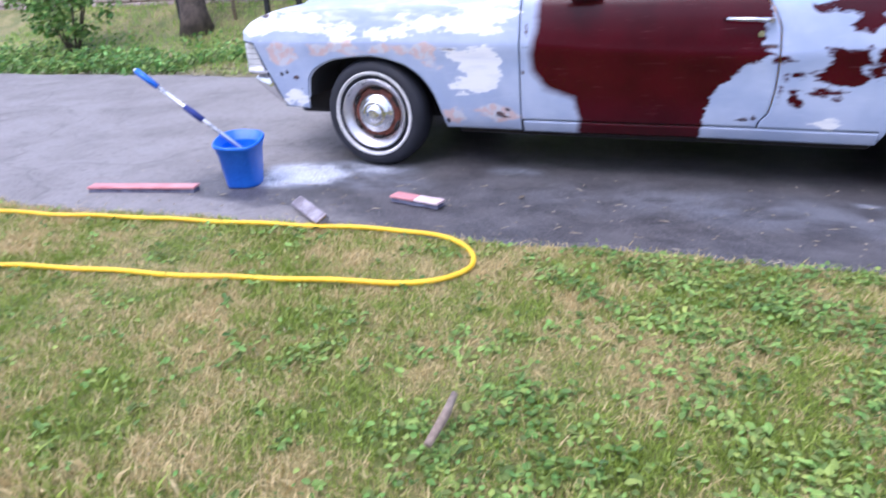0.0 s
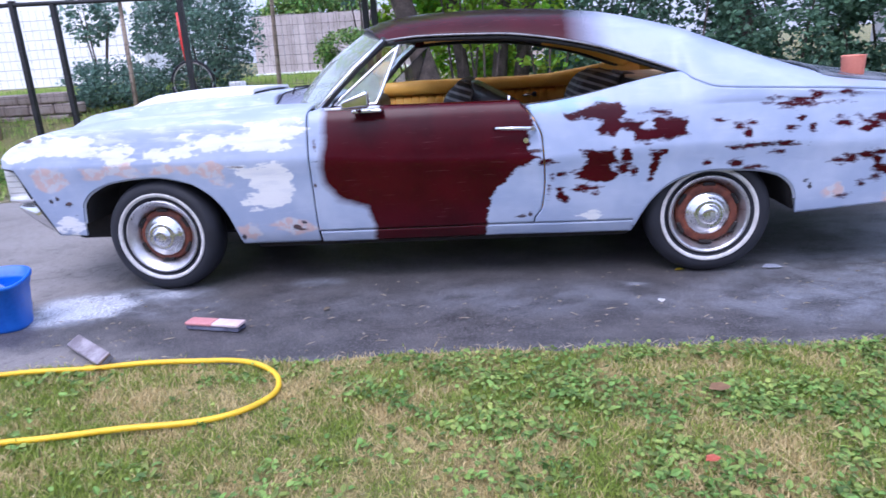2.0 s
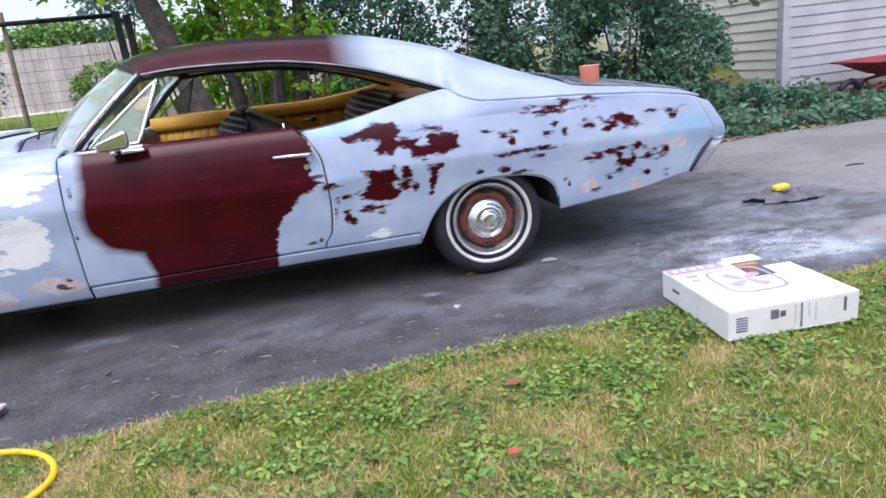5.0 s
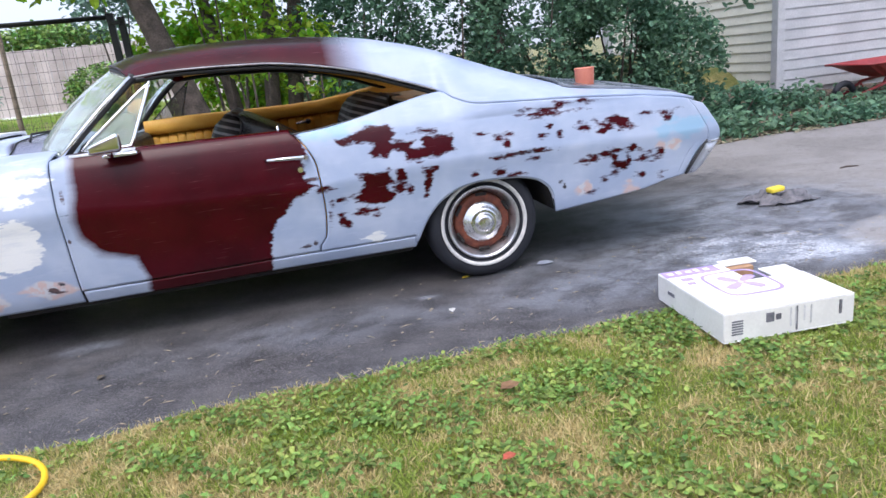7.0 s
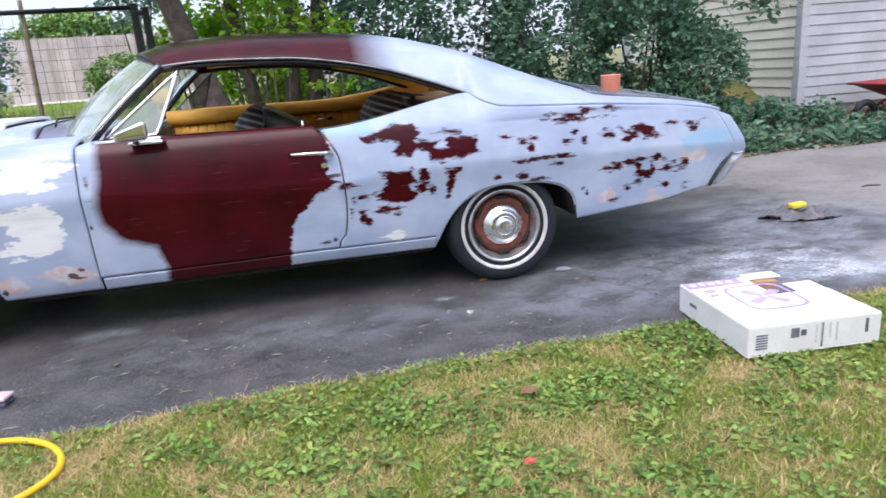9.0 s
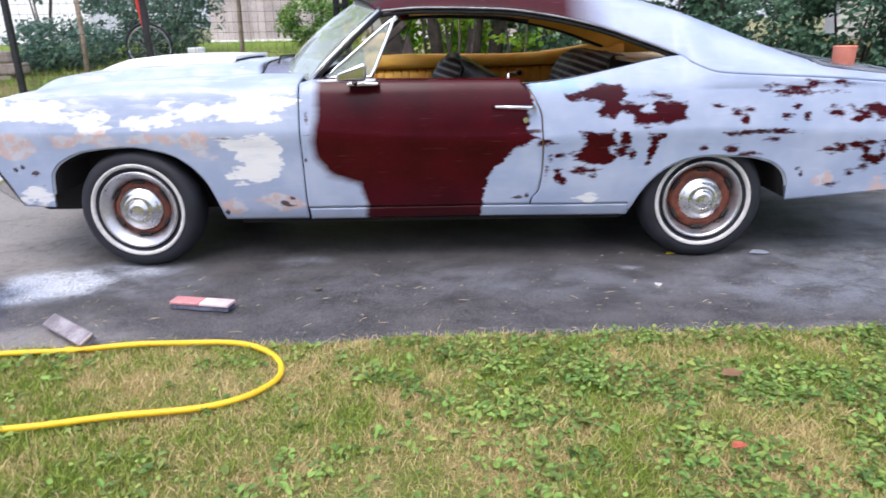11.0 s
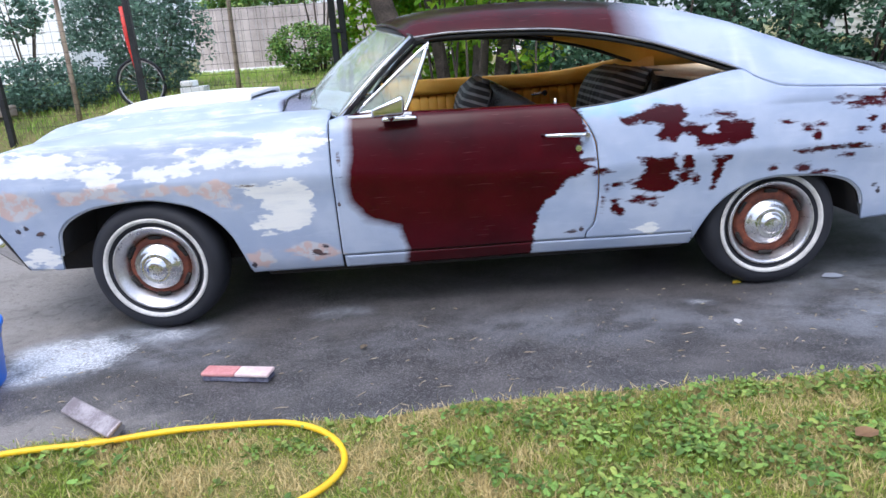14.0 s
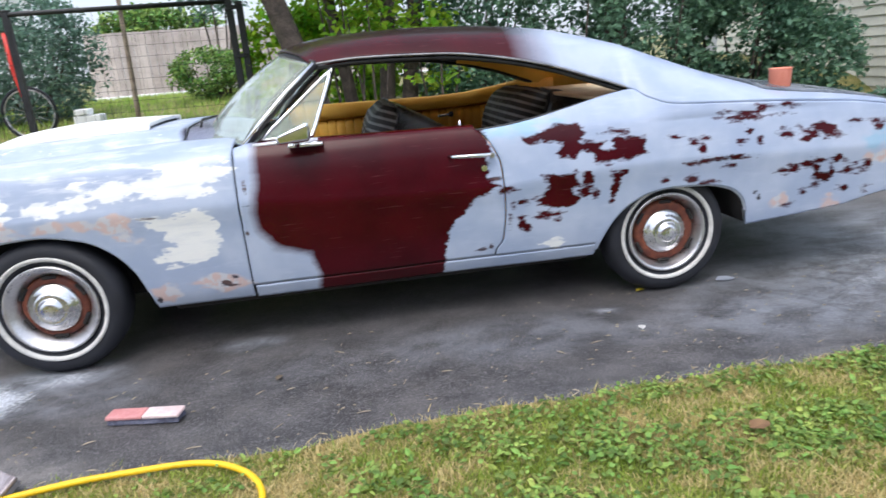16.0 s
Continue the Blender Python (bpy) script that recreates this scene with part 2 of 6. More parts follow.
def glass(name, tint, rough=0.02):
    m, n, l, b = nodes_of(name)
    b.inputs["Base Color"].default_value = (*tint, 1)
    b.inputs["Transmission Weight"].default_value, b.inputs["Roughness"].default_value, b.inputs["IOR"].default_value = 1.0, rough, 1.25
    return m


def dusty_sheen_glass(name, dust_sheen):
    """Window glass with a pale coat: dusty from sanding, with reflected sky painted in."""
    m, n, l, b = nodes_of(name)
    b.inputs["Base Color"].default_value = (0.90, 0.97, 0.92, 1)
    b.inputs["Transmission Weight"].default_value, b.inputs["Roughness"].default_value, b.inputs["IOR"].default_value = 1.0, 0.02, 1.33
    d = n.new("ShaderNodeBsdfDiffuse")
    d.inputs["Color"].default_value = (0.80, 0.85, 0.76, 1)
    mx = n.new("ShaderNodeMixShader")
    l.new(ramp_node(n, l, noise_node(n, l, coords(n), 2.2, 3, 0.5), 0.3, 0.7, dust_sheen * 0.45, dust_sheen), mx.inputs[0])
    l.new(b.outputs[0], mx.inputs[1])
    l.new(d.outputs[0], mx.inputs[2])
    l.new(mx.outputs[0], n["Material Output"].inputs["Surface"])
    return m


PAINT = car_paint()
DUSTY_SHEEN = dusty_sheen_glass("dusty_sheen_glass", 0.13)
RAIL = surface("dull_drip_metal", (0.16, 0.16, 0.17), (0.30, 0.30, 0.31), 9, 90, (0.35, 0.5), 0.8)
CHROME = surface("chrome", (0.72, 0.73, 0.75), (0.86, 0.86, 0.87), 9, 120, (0.06, 0.2), 1.0, 0.03, 0.001)
STEEL = surface("dull_rim_steel", (0.50, 0.49, 0.50), (0.66, 0.65, 0.66), 14, 120, (0.26, 0.42), 0.9, 0.06, 0.001)
HUB = surface("worn_hubcap_chrome", (0.62, 0.62, 0.64), (0.82, 0.82, 0.83), 12, 130, (0.16, 0.32), 1.0, 0.05, 0.001)
RUST = surface("rusty_wheel_paint", (0.09, 0.022, 0.014), (0.21, 0.065, 0.035), 22, 150, (0.55, 0.85), 0.0, 0.3, 0.002)
RUBBER = surface("tyre_rubber", (0.009, 0.010, 0.015), (0.019, 0.021, 0.029), 8, 140, (0.55, 0.8), 0.0, 0.15, 0.002)
WHITEWALL = surface("tyre_white_band", (0.50, 0.49, 0.47), (0.66, 0.65, 0.62), 15, 110, (0.5, 0.75))
BRIGHT = surface("bright_dull_chrome", (0.74, 0.75, 0.78), (0.86, 0.86, 0.88), 9, 120, (0.3, 0.45), 0.5, 0.03, 0.001)
PALE = surface("pale_primer", (0.50, 0.54, 0.63), (0.60, 0.64, 0.72), 5, 90, (0.3, 0.45))
BLACK = surface("black_trim", (0.012, 0.012, 0.013), (0.03, 0.03, 0.032), 9, 90, (0.35, 0.6))
WELL = surface("dark_underbody", (0.012, 0.012, 0.013), (0.03, 0.026, 0.024), 6, 60, (0.8, 0.95))
TAN = surface("tan_vinyl", (0.84, 0.41, 0.05), (0.92, 0.52, 0.09), 5, 120, (0.36, 0.5), 0.0, 0.1, 0.001)
# Tan board paled to carry the daylight falling through the rear window.
SHELF = surface("daylit_tan_board", (0.62, 0.42, 0.24), (0.80, 0.62, 0.42), 7, 90, (0.6, 0.8))
VINYL = surface("black_vinyl", (0.035, 0.035, 0.038), (0.10, 0.10, 0.105), 7, 100, (0.22, 0.42), 0.0, 0.1, 0.001)


def sheen_banded_vinyl():
    """Black seat vinyl; soft-edged grey bands, crossing as checks, paint in its glossy reflections."""
    m, n, l, b = nodes_of("sheen_banded_seat_vinyl")
    v = coords(n)
    s = n.new("ShaderNodeSeparateXYZ")
    l.new(v, s.inputs[0])
    fine = noise_node(n, l, v, 150, 3)
    run = math_node(n, l, "MULTIPLY_ADD", s.outputs[0], 0.35, s.outputs[2])
    bands = [ramp_node(n, l, math_node(n, l, "SINE", math_node(n, l, "MULTIPLY", a, k)), 0.1, 0.6) for a, k in ((run, 135.0), (s.outputs[1], 70.0), (s.outputs[0], 85.0))]
    both = math_node(n, l, "ADD", math_node(n, l, "MULTIPLY", bands[0], 1.7), math_node(n, l, "ADD", math_node(n, l, "MULTIPLY", bands[1], 0.5), math_node(n, l, "MULTIPLY", bands[2], 0.2)))
    col = mix_node(n, l, ramp_node(n, l, math_node(n, l, "MULTIPLY_ADD", noise_node(n, l, v, 12, 3), 1.2, math_node(n, l, "MULTIPLY_ADD", fine, 0.5, both)), 1.0, 3.0), (0.034, 0.034, 0.038), (0.36, 0.355, 0.36))
    l.new(col, b.inputs["Base Color"])
    b.inputs["Roughness"].default_value = 0.5
    bump_node(n, l, b, fine, 0.15, 0.001)
    return m


SHEEN_BANDED = sheen_banded_vinyl()
SCOOP = surface("white_primer", (0.80, 0.80, 0.78), (0.88, 0.88, 0.86), 5, 80, (0.5, 0.65), 0.0, 0.05, 0.001)
TRUNK = surface("dark_trunk_paint", (0.10, 0.115, 0.14), (0.20, 0.22, 0.25), 5, 90, (0.22, 0.38), 0.0, 0.05, 0.001)
GLASS = glass("window_glass", (0.92, 0.97, 0.94))
BUCKET = surface("blue_plastic", (0.015, 0.12, 0.60), (0.03, 0.17, 0.70), 5, 60, (0.32, 0.45), 0.0, 0.03, 0.001)
NAVY = surface("navy_foam", (0.01, 0.02, 0.14), (0.02, 0.04, 0.22), 12, 120, (0.6, 0.8))
ALLOY = surface("aluminium_pole", (0.66, 0.68, 0.72), (0.80, 0.81, 0.83), 10, 120, (0.25, 0.4), 0.7, 0.05, 0.001)
HOSE = surface("yellow_hose", (0.78, 0.47, 0.008), (0.88, 0.58, 0.014), 6, 90, (0.35, 0.5), 0.0, 0.08, 0.001)
PINK = surface("faded_red_plastic", (0.50, 0.18, 0.18), (0.62, 0.31, 0.30), 9, 80, (0.45, 0.65))
BRISTLE = surface("dark_bristles", (0.04, 0.04, 0.07), (0.17, 0.18, 0.25), 20, 220, (0.7, 0.9), 0.0, 0.6, 0.006)
FOIL = surface("dirty_foil", (0.24, 0.20, 0.20), (0.50, 0.45, 0.46), 14, 110, (0.3, 0.55), 0.5, 0.2, 0.002)
CARD = surface("white_printed_card", (0.74, 0.73, 0.71), (0.83, 0.82, 0.80), 5, 70, (0.55, 0.7), 0.0, 0.06, 0.001)
KRAFT = surface("brown_card", (0.36, 0.21, 0.11), (0.46, 0.29, 0.16), 7, 80, (0.75, 0.9))
PURPLE = surface("purple_print", (0.40, 0.29, 0.62), (0.50, 0.40, 0.70), 9, 70, (0.5, 0.65), 0.0, 0.0)
PALEINK = surface("pale_grey_print", (0.56, 0.56, 0.58), (0.68, 0.68, 0.70), 9, 70, (0.5, 0.65), 0.0, 0.0)
INK = surface("grey_print", (0.10, 0.10, 0.12), (0.22, 0.22, 0.25), 9, 70, (0.5, 0.65), 0.0, 0.0)
CLOTH = surface("wet_grey_cloth", (0.09, 0.09, 0.10), (0.19, 0.18, 0.19), 9, 120, (0.7, 0.9), 0.0, 0.4, 0.004)
SPONGE = surface("yellow_sponge", (0.75, 0.58, 0.03), (0.85, 0.70, 0.08), 14, 110, (0.8, 0.95), 0.0, 0.5, 0.004)
CUP = surface("orange_plastic", (0.75, 0.20, 0.12), (0.84, 0.30, 0.20), 6, 60, (0.35, 0.5), 0.0, 0.02, 0.001)
BARK = surface("tree_bark", (0.055, 0.042, 0.034), (0.145, 0.112, 0.09), 9, 60, (0.8, 0.95), 0.0, 0.9, 0.02)
IRON = surface("black_iron", (0.010, 0.010, 0.012), (0.028, 0.028, 0.032), 6, 70, (0.4, 0.6))
STAKE = surface("weathered_stake", (0.20, 0.15, 0.11), (0.36, 0.29, 0.22), 8, 70, (0.75, 0.95), 0.0, 0.4, 0.004)
PLANK = surface("pale_fence_wood", (0.44, 0.38, 0.36), (0.62, 0.55, 0.53), 3, 40, (0.75, 0.9), 0.0, 0.3, 0.004, vary=0.10)
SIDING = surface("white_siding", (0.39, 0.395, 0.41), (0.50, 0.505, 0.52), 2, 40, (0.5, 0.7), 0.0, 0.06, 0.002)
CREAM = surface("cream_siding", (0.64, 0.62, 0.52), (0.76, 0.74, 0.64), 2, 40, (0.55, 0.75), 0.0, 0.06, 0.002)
STUCCO = surface("bright_white_wall", (0.86, 0.87, 0.88), (0.91, 0.91, 0.92), 1.2, 30, (0.7, 0.9), 0.0, 0.2, 0.004)
BRICK = surface("brown_wall_base", (0.33, 0.26, 0.22), (0.46, 0.38, 0.34), 3, 30, (0.8, 0.95), 0.0, 0.4, 0.01)
BARROW = surface("red_barrow_paint", (0.22, 0.020, 0.024), (0.33, 0.042, 0.042), 6, 80, (0.4, 0.6))
BIKE = surface("red_cycle_paint", (0.60, 0.02, 0.015), (0.72, 0.05, 0.03), 6, 80, (0.25, 0.4))
SOIL = surface("leafy_soil", (0.10, 0.075, 0.055), (0.22, 0.17, 0.12), 5, 60, (0.85, 0.95), 0.0, 0.8, 0.02)
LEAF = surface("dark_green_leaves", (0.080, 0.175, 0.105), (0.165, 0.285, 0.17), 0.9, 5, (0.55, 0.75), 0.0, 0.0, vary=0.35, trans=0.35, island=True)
# Lighter copy of the leaf green, with light from behind put into it.
LEAF_BACKLIT = surface("backlit_green_leaves", (0.22, 0.42, 0.025), (0.45, 0.66, 0.06), 0.9, 14, (0.4, 0.6), 0.0, 0.0, vary=0.4, trans=0.6, island=True)
YEW = surface("dark_evergreen", (0.12, 0.21, 0.16), (0.22, 0.35, 0.27), 1.1, 6, (0.5, 0.7), 0.0, 0.0, vary=0.3, trans=0.35, island=True)
WEED = surface("weed_leaves", (0.13, 0.25, 0.05), (0.27, 0.42, 0.115), 2.0, 18, (0.5, 0.7), 0.0, 0.0, vary=0.5, trans=0.3, island=True)
CLOVER = surface("clover_leaves", (0.135, 0.23, 0.04), (0.28, 0.385, 0.09), 3.0, 20, (0.6, 0.8), 0.0, 0.0, vary=0.42, trans=0.3, island=True)
STRAW = surface("straw", (0.42, 0.34, 0.18), (0.66, 0.56, 0.34), 9, 60, (0.6, 0.8), 0.0, 0.0, vary=0.35, island=True)
DEAD = surface("dead_leaf", (0.24, 0.20, 0.13), (0.40, 0.34, 0.23), 9, 60, (0.6, 0.8), vary=0.4)
GRASS = lawn_material("grass_blades", ((0.18, 0.26, 0.035), (0.36, 0.44, 0.075)), (0.62, 0.50, 0.24), True)
GRASS_FAR = lawn_material("bank_grass_blades", ((0.20, 0.38, 0.05), (0.40, 0.58, 0.11)), (0.44, 0.52, 0.16), True)
TURF = lawn_material("turf_ground", ((0.09, 0.12, 0.022), (0.18, 0.20, 0.045)), (0.31, 0.26, 0.10), False)
ASPHALT = asphalt()


# ---- small builders ----
def curve(*pts):
    """A smooth curve through (x, value) pairs; takes numbers or arrays."""
    px, pv = np.array(pts, float).T
    d = np.diff(pv) / np.diff(px)
    s = np.r_[d[0], np.where(d[:-1] * d[1:] > 0, 2 * d[:-1] * d[1:] / np.where(d[:-1] + d[1:] == 0, 1, d[:-1] + d[1:]), 0), d[-1]]

    def at(x):
        x = np.clip(np.asarray(x, float), px[0], px[-1])
        i = np.clip(np.searchsorted(px, x) - 1, 0, len(px) - 2)
        h = px[i + 1] - px[i]
        u = (x - px[i]) / h
        return (2 * u**3 - 3 * u**2 + 1) * pv[i] + (u**3 - 2 * u**2 + u) * h * s[i] + (3 * u**2 - 2 * u**3) * pv[i + 1] + (u**3 - u**2) * h * s[i + 1]

    return at


def mesh_object(name, verts, faces, material, parent=None, label="", smooth=True, fields=None, thick=0.0):
    me = bpy.data.meshes.new(name)
    me.from_pydata([tuple(map(float, p)) for p in verts] if not isinstance(verts, np.ndarray) else verts.tolist(), [], faces)
    me.materials.append(material)
    if smooth:
        me.polygons.foreach_set("use_smooth", [True] * len(me.polygons))
    for key, values in (fields or {}).items():
        me.attributes.new(key, "FLOAT", "POINT").data.foreach_set("value", np.asarray(values, np.float32))
    me.update()
    ob = new(name, me)
    ob.parent = parent
    if label:
        ob["label"] = label
    if thick:
        mod = ob.modifiers.new("thickness", "SOLIDIFY")
        mod.thickness, mod.offset = abs(thick), (-1 if thick > 0 else 1)
    return ob


def part(name, bm, material, parent=None, label="", smooth=False):
    me = bpy.data.meshes.new(name)
    bm.to_mesh(me)
    bm.free()
    me.materials.append(material)
    if smooth:
        me.polygons.foreach_set("use_smooth", [True] * len(me.polygons))
    ob = new(name, me)
    ob.parent = parent
    if label:
        ob["label"] = label
    return ob


def empty(name, label, category, group=""):
    return tagged(new(name), label, category, group)


def box_bm(lo, hi, bevel=0.0, segments=2):
    bm = bmesh.new()
    bmesh.ops.create_cube(bm, size=1.0)
    size, mid = Vector(hi) - Vector(lo), (Vector(hi) + Vector(lo)) / 2
    for v in bm.verts:
        v.co = Vector((v.co.x * size.x, v.co.y * size.y, v.co.z * size.z)) + mid
    if bevel:
        bmesh.ops.bevel(bm, geom=bm.edges[:], offset=bevel, segments=segments, affect="EDGES", profile=0.5)
    return bm


def grid_faces(nu, nv, flip=False, wrap=False):
    i, j = np.meshgrid(np.arange(nu if wrap else nu - 1), np.arange(nv - 1), indexing="ij")
    a, b = i * nv + j, ((i + 1) % nu) * nv + j
    f = np.stack([a, b, b + 1, a + 1], -1).reshape(-1, 4)
    return (f[:, ::-1] if flip else f).tolist()


def tube(name, points, radius, material, parent=None, label="", sides=8, closed=False):
    """A round bar along points; radius is one number or one for each point."""
    p = np.array(points, float)
    r = np.broadcast_to(np.asarray(radius, float), (len(p),))
    tan = np.gradient(p, axis=0) if not closed else np.roll(p, -1, 0) - np.roll(p, 1, 0)
    tan /= np.linalg.norm(tan, axis=1)[:, None] + 1e-9
    up = np.array([0, 0, 1.0]) if abs(tan[:, 2]).mean() < 0.8 else np.array([1.0, 0, 0])
    side = np.cross(tan, up)
    side /= np.linalg.norm(side, axis=1)[:, None] + 1e-9
    top = np.cross(side, tan)
    a = np.linspace(0, 2 * np.pi, sides, endpoint=False)
    ring = p[:, None] + r[:, None, None] * (np.cos(a)[None, :, None] * side[:, None] + np.sin(a)[None, :, None] * top[:, None])
    n, verts, faces = len(p), ring.reshape(-1, 3), []
    for k in range(n if closed else n - 1):
        for j in range(sides):
            q, w = k * sides, ((k + 1) % n) * sides
            faces.append((q + j, q + (j + 1) % sides, w + (j + 1) % sides, w + j))
    if not closed:
        faces += [tuple(range(sides))[::-1], tuple(range((n - 1) * sides, n * sides))]
    return mesh_object(name, verts, faces, material, parent, label)


def revolve(name, profile, material, parent, label="", steps=56):
    """A round part about the y axis from (radius, y) pairs."""
    prof = np.array(profile, float)
    a = np.linspace(0, 2 * np.pi, steps, endpoint=False)
    verts = np.stack([np.cos(a)[:, None] * prof[:, 0], np.broadcast_to(prof[:, 1], (steps, len(prof))), np.sin(a)[:, None] * prof[:, 0]], -1).reshape(-1, 3)
    return mesh_object(name, verts, grid_faces(steps, len(prof), wrap=True), material, parent, label)


def leaf_cloud(name, centres, size, material, parent=None, label="", flat=0.0, droop=0.25, aspect=0.62):
    """Many separate folded leaves of four triangles each, as one mesh."""
    c = np.asarray(centres, float)
    k = len(c)
    s = size * RNG.uniform(0.6, 1.35, k)
    yaw, tilt, roll = RNG.uniform(0, 2 * np.pi, k), RNG.normal(-droop, 0.5 * (1 - flat), k), RNG.normal(0, 0.7 * (1 - flat), k)
    ahead = np.stack([np.cos(yaw) * np.cos(tilt), np.sin(yaw) * np.cos(tilt), np.sin(tilt)], -1)
    level = np.stack([-np.sin(yaw), np.cos(yaw), 0 * yaw], -1)
    up = np.cross(ahead, level)
    wide = np.cos(roll)[:, None] * level + np.sin(roll)[:, None] * up
    up = np.cross(ahead, wide)
    h = aspect * 0.5
    local = np.array([(0, 0, 0), (0.35, h, 0.10), (0.8, h * 0.7, 0.06), (1, 0, -0.06), (0.8, -h * 0.7, 0.06), (0.35, -h, 0.10), (0.5, 0, 0)])
    verts = c[:, None] + s[:, None, None] * (local[:, 0, None] * ahead[:, None] + local[:, 1, None] * wide[:, None] + local[:, 2, None] * up[:, None])
    tri = np.array([(0, 6, 1), (1, 6, 2), (6, 3, 2), (0, 5, 6), (5, 4, 6), (6, 4, 3)])
    faces = (tri[None] + 7 * np.arange(k)[:, None, None]).reshape(-1, 3)
    return mesh_object(name, verts.reshape(-1, 3), faces.tolist(), material, parent, label, smooth=False)


def lumpy(centre, radii, count, hollow=0.55, lumps=1.9):
    """Places for leaves inside an uneven, gappy body."""
    d = RNG.normal(size=(count * 2, 3))
    d /= np.linalg.norm(d, axis=1)[:, None]
    r = hollow + (1 - hollow) * RNG.uniform(0, 1, count * 2) ** 0.6
    keep, out = [], d * r[:, None] * np.array(radii) + np.array(centre)
    for q in out:
        keep.append(noise.noise(Vector(q) * lumps) + 0.55 * noise.noise(Vector(q) * lumps * 2.7) > -0.08)
    return out[np.array(keep)][:count]


GROUND_RISE = curve((-60, 0), (3.0, 0), (4.0, 0.10), (5.2, 0.30), (6.0, 0.64), (9.0, 0.94), (13.0, 1.02), (30, 1.3), (200, 3.0))


def ground_z(x, y):
    return GROUND_RISE(y)


# ---- ground, driveway ----
def build_ground():
    xs = np.unique(np.r_[np.linspace(-400, -14, 14), np.linspace(-14, 16, 101), np.linspace(16, 400, 14)])
    ys = np.unique(np.r_[np.linspace(-400, -8, 14), np.linspace(-8, 16, 121), np.linspace(16, 500, 14)])
    x, y = np.meshgrid(xs, ys, indexing="ij")
    z = ground_z(x, y) - 0.012
    near = (x > -13) & (x < 15) & (y > -7) & (y < 15)
    for i, j in zip(*np.nonzero(near)):
        z[i, j] += 0.018 * noise.noise((x[i, j] * 1.3, y[i, j] * 1.3, 0.0)) * (1 if y[i, j] < -1.0 or y[i, j] > 3.2 else 0) - (0.02 if -0.78 < y[i, j] < 2.9 else 0)
    tagged(mesh_object("ground", np.stack([x, y, z], -1).reshape(-1, 3), grid_faces(len(xs), len(ys)), TURF), "patchy lawn ground, green with straw-dry spots", "ground", kind="structure")


EDGE = curve((-60, -1.2), (-1.4, -1.10), (-0.3, -0.985), (0.5, -0.955), (1.0, -0.945), (1.35, -0.925), (1.7, -0.885), (2.2, -0.865), (3.0, -0.862), (3.6, -0.84), (5.0, -0.82), (60, -0.8))


def edge_near(x):
    return EDGE(x) + 0.012 * np.sin(5.1 * x) + 0.012 * np.sin(13.0 * x + 2) + 0.006 * np.sin(31.0 * x)


def edge_far(x):
    return 3.05 + 0.06 * np.sin(1.1 * x) + 0.05 * np.sin(4.3 * x + 1)


def soft_spots(x, y, spots):
    """A field that is 1 in the middle of each (x, y, rx, ry, strength) spot and falls to 0 at its rim."""
    f = np.zeros_like(x)
    for cx, cy, rx, ry, k in spots:
        f = np.maximum(f, k * np.clip(1 - ((x - cx) / rx) ** 2 - ((y - cy) / ry) ** 2, 0, 1))
    return f


def build_driveway():
    xs, v = np.unique(np.r_[np.linspace(-40, -3.5, 60), np.arange(-3.5, 7.5, 0.03), np.linspace(7.5, 40, 60)]), np.linspace(0, 1, 120)
    x = np.repeat(xs[:, None], len(v), 1)
    y = edge_near(x) + (edge_far(x) - edge_near(x)) * v
    z = 0.004 * np.sin(1.3 * x) * np.sin(2.1 * y) - 0.02 * ((v < 0.004) | (v > 0.996))
    # Wide weak spots behind the rear wheel also carry painted sky sheen.
    foam = soft_spots(x, y, [(-0.36, -0.24, 0.40, 0.30, 1.25), (-0.50, -0.40, 0.30, 0.16, 1.1), (-0.05, -0.05, 0.40, 0.22, 0.62), (0.15, -0.28, 0.4, 0.2, 0.30), (1.45, -0.25, 0.9, 0.35, 0.10),
                             (3.6, -0.35, 1.0, 0.45, 0.45), (4.1, 0.0, 1.3, 0.65, 0.48), (2.1, -0.25, 0.8, 0.3, 0.28), (4.5, -0.25, 0.9, 0.55, 0.75), (4.75, -0.5, 0.5, 0.3, 0.8), (5.0, 0.4, 1.4, 1.1, 0.5), (2.7, -0.36, 0.5, 0.2, 0.25), (0.85, 0.08, 0.22, 0.10, 0.42), (2.62, -0.10, 0.10, 0.06, 0.55)])
    wet = soft_spots(x, y, [(2.15, 0.15, 2.95, 1.9, 2.2), (4.6, 0.2, 1.6, 1.6, 1.3), (5.3, 0.5, 0.6, 0.5, 1.5), (4.9, 1.5, 1.5, 1.2, 0.7), (-0.4, -0.5, 0.9, 0.5, 0.9)])
    wet = wet * np.clip((y + 1.0) * 4, 0.85, 1) * (1 - soft_spots(x, y, [(5.6, -0.5, 0.75, 0.42, 1.6)]).clip(0, 1))
    tagged(mesh_object("driveway", np.stack([x, y, z], -1).reshape(-1, 3), grid_faces(len(xs), len(v)), ASPHALT, fields={"foam": foam.ravel(), "wet": wet.ravel().clip(0, 1.4)}),
           "worn dark asphalt driveway, wet and soapy round the car", "driveway", kind="structure")


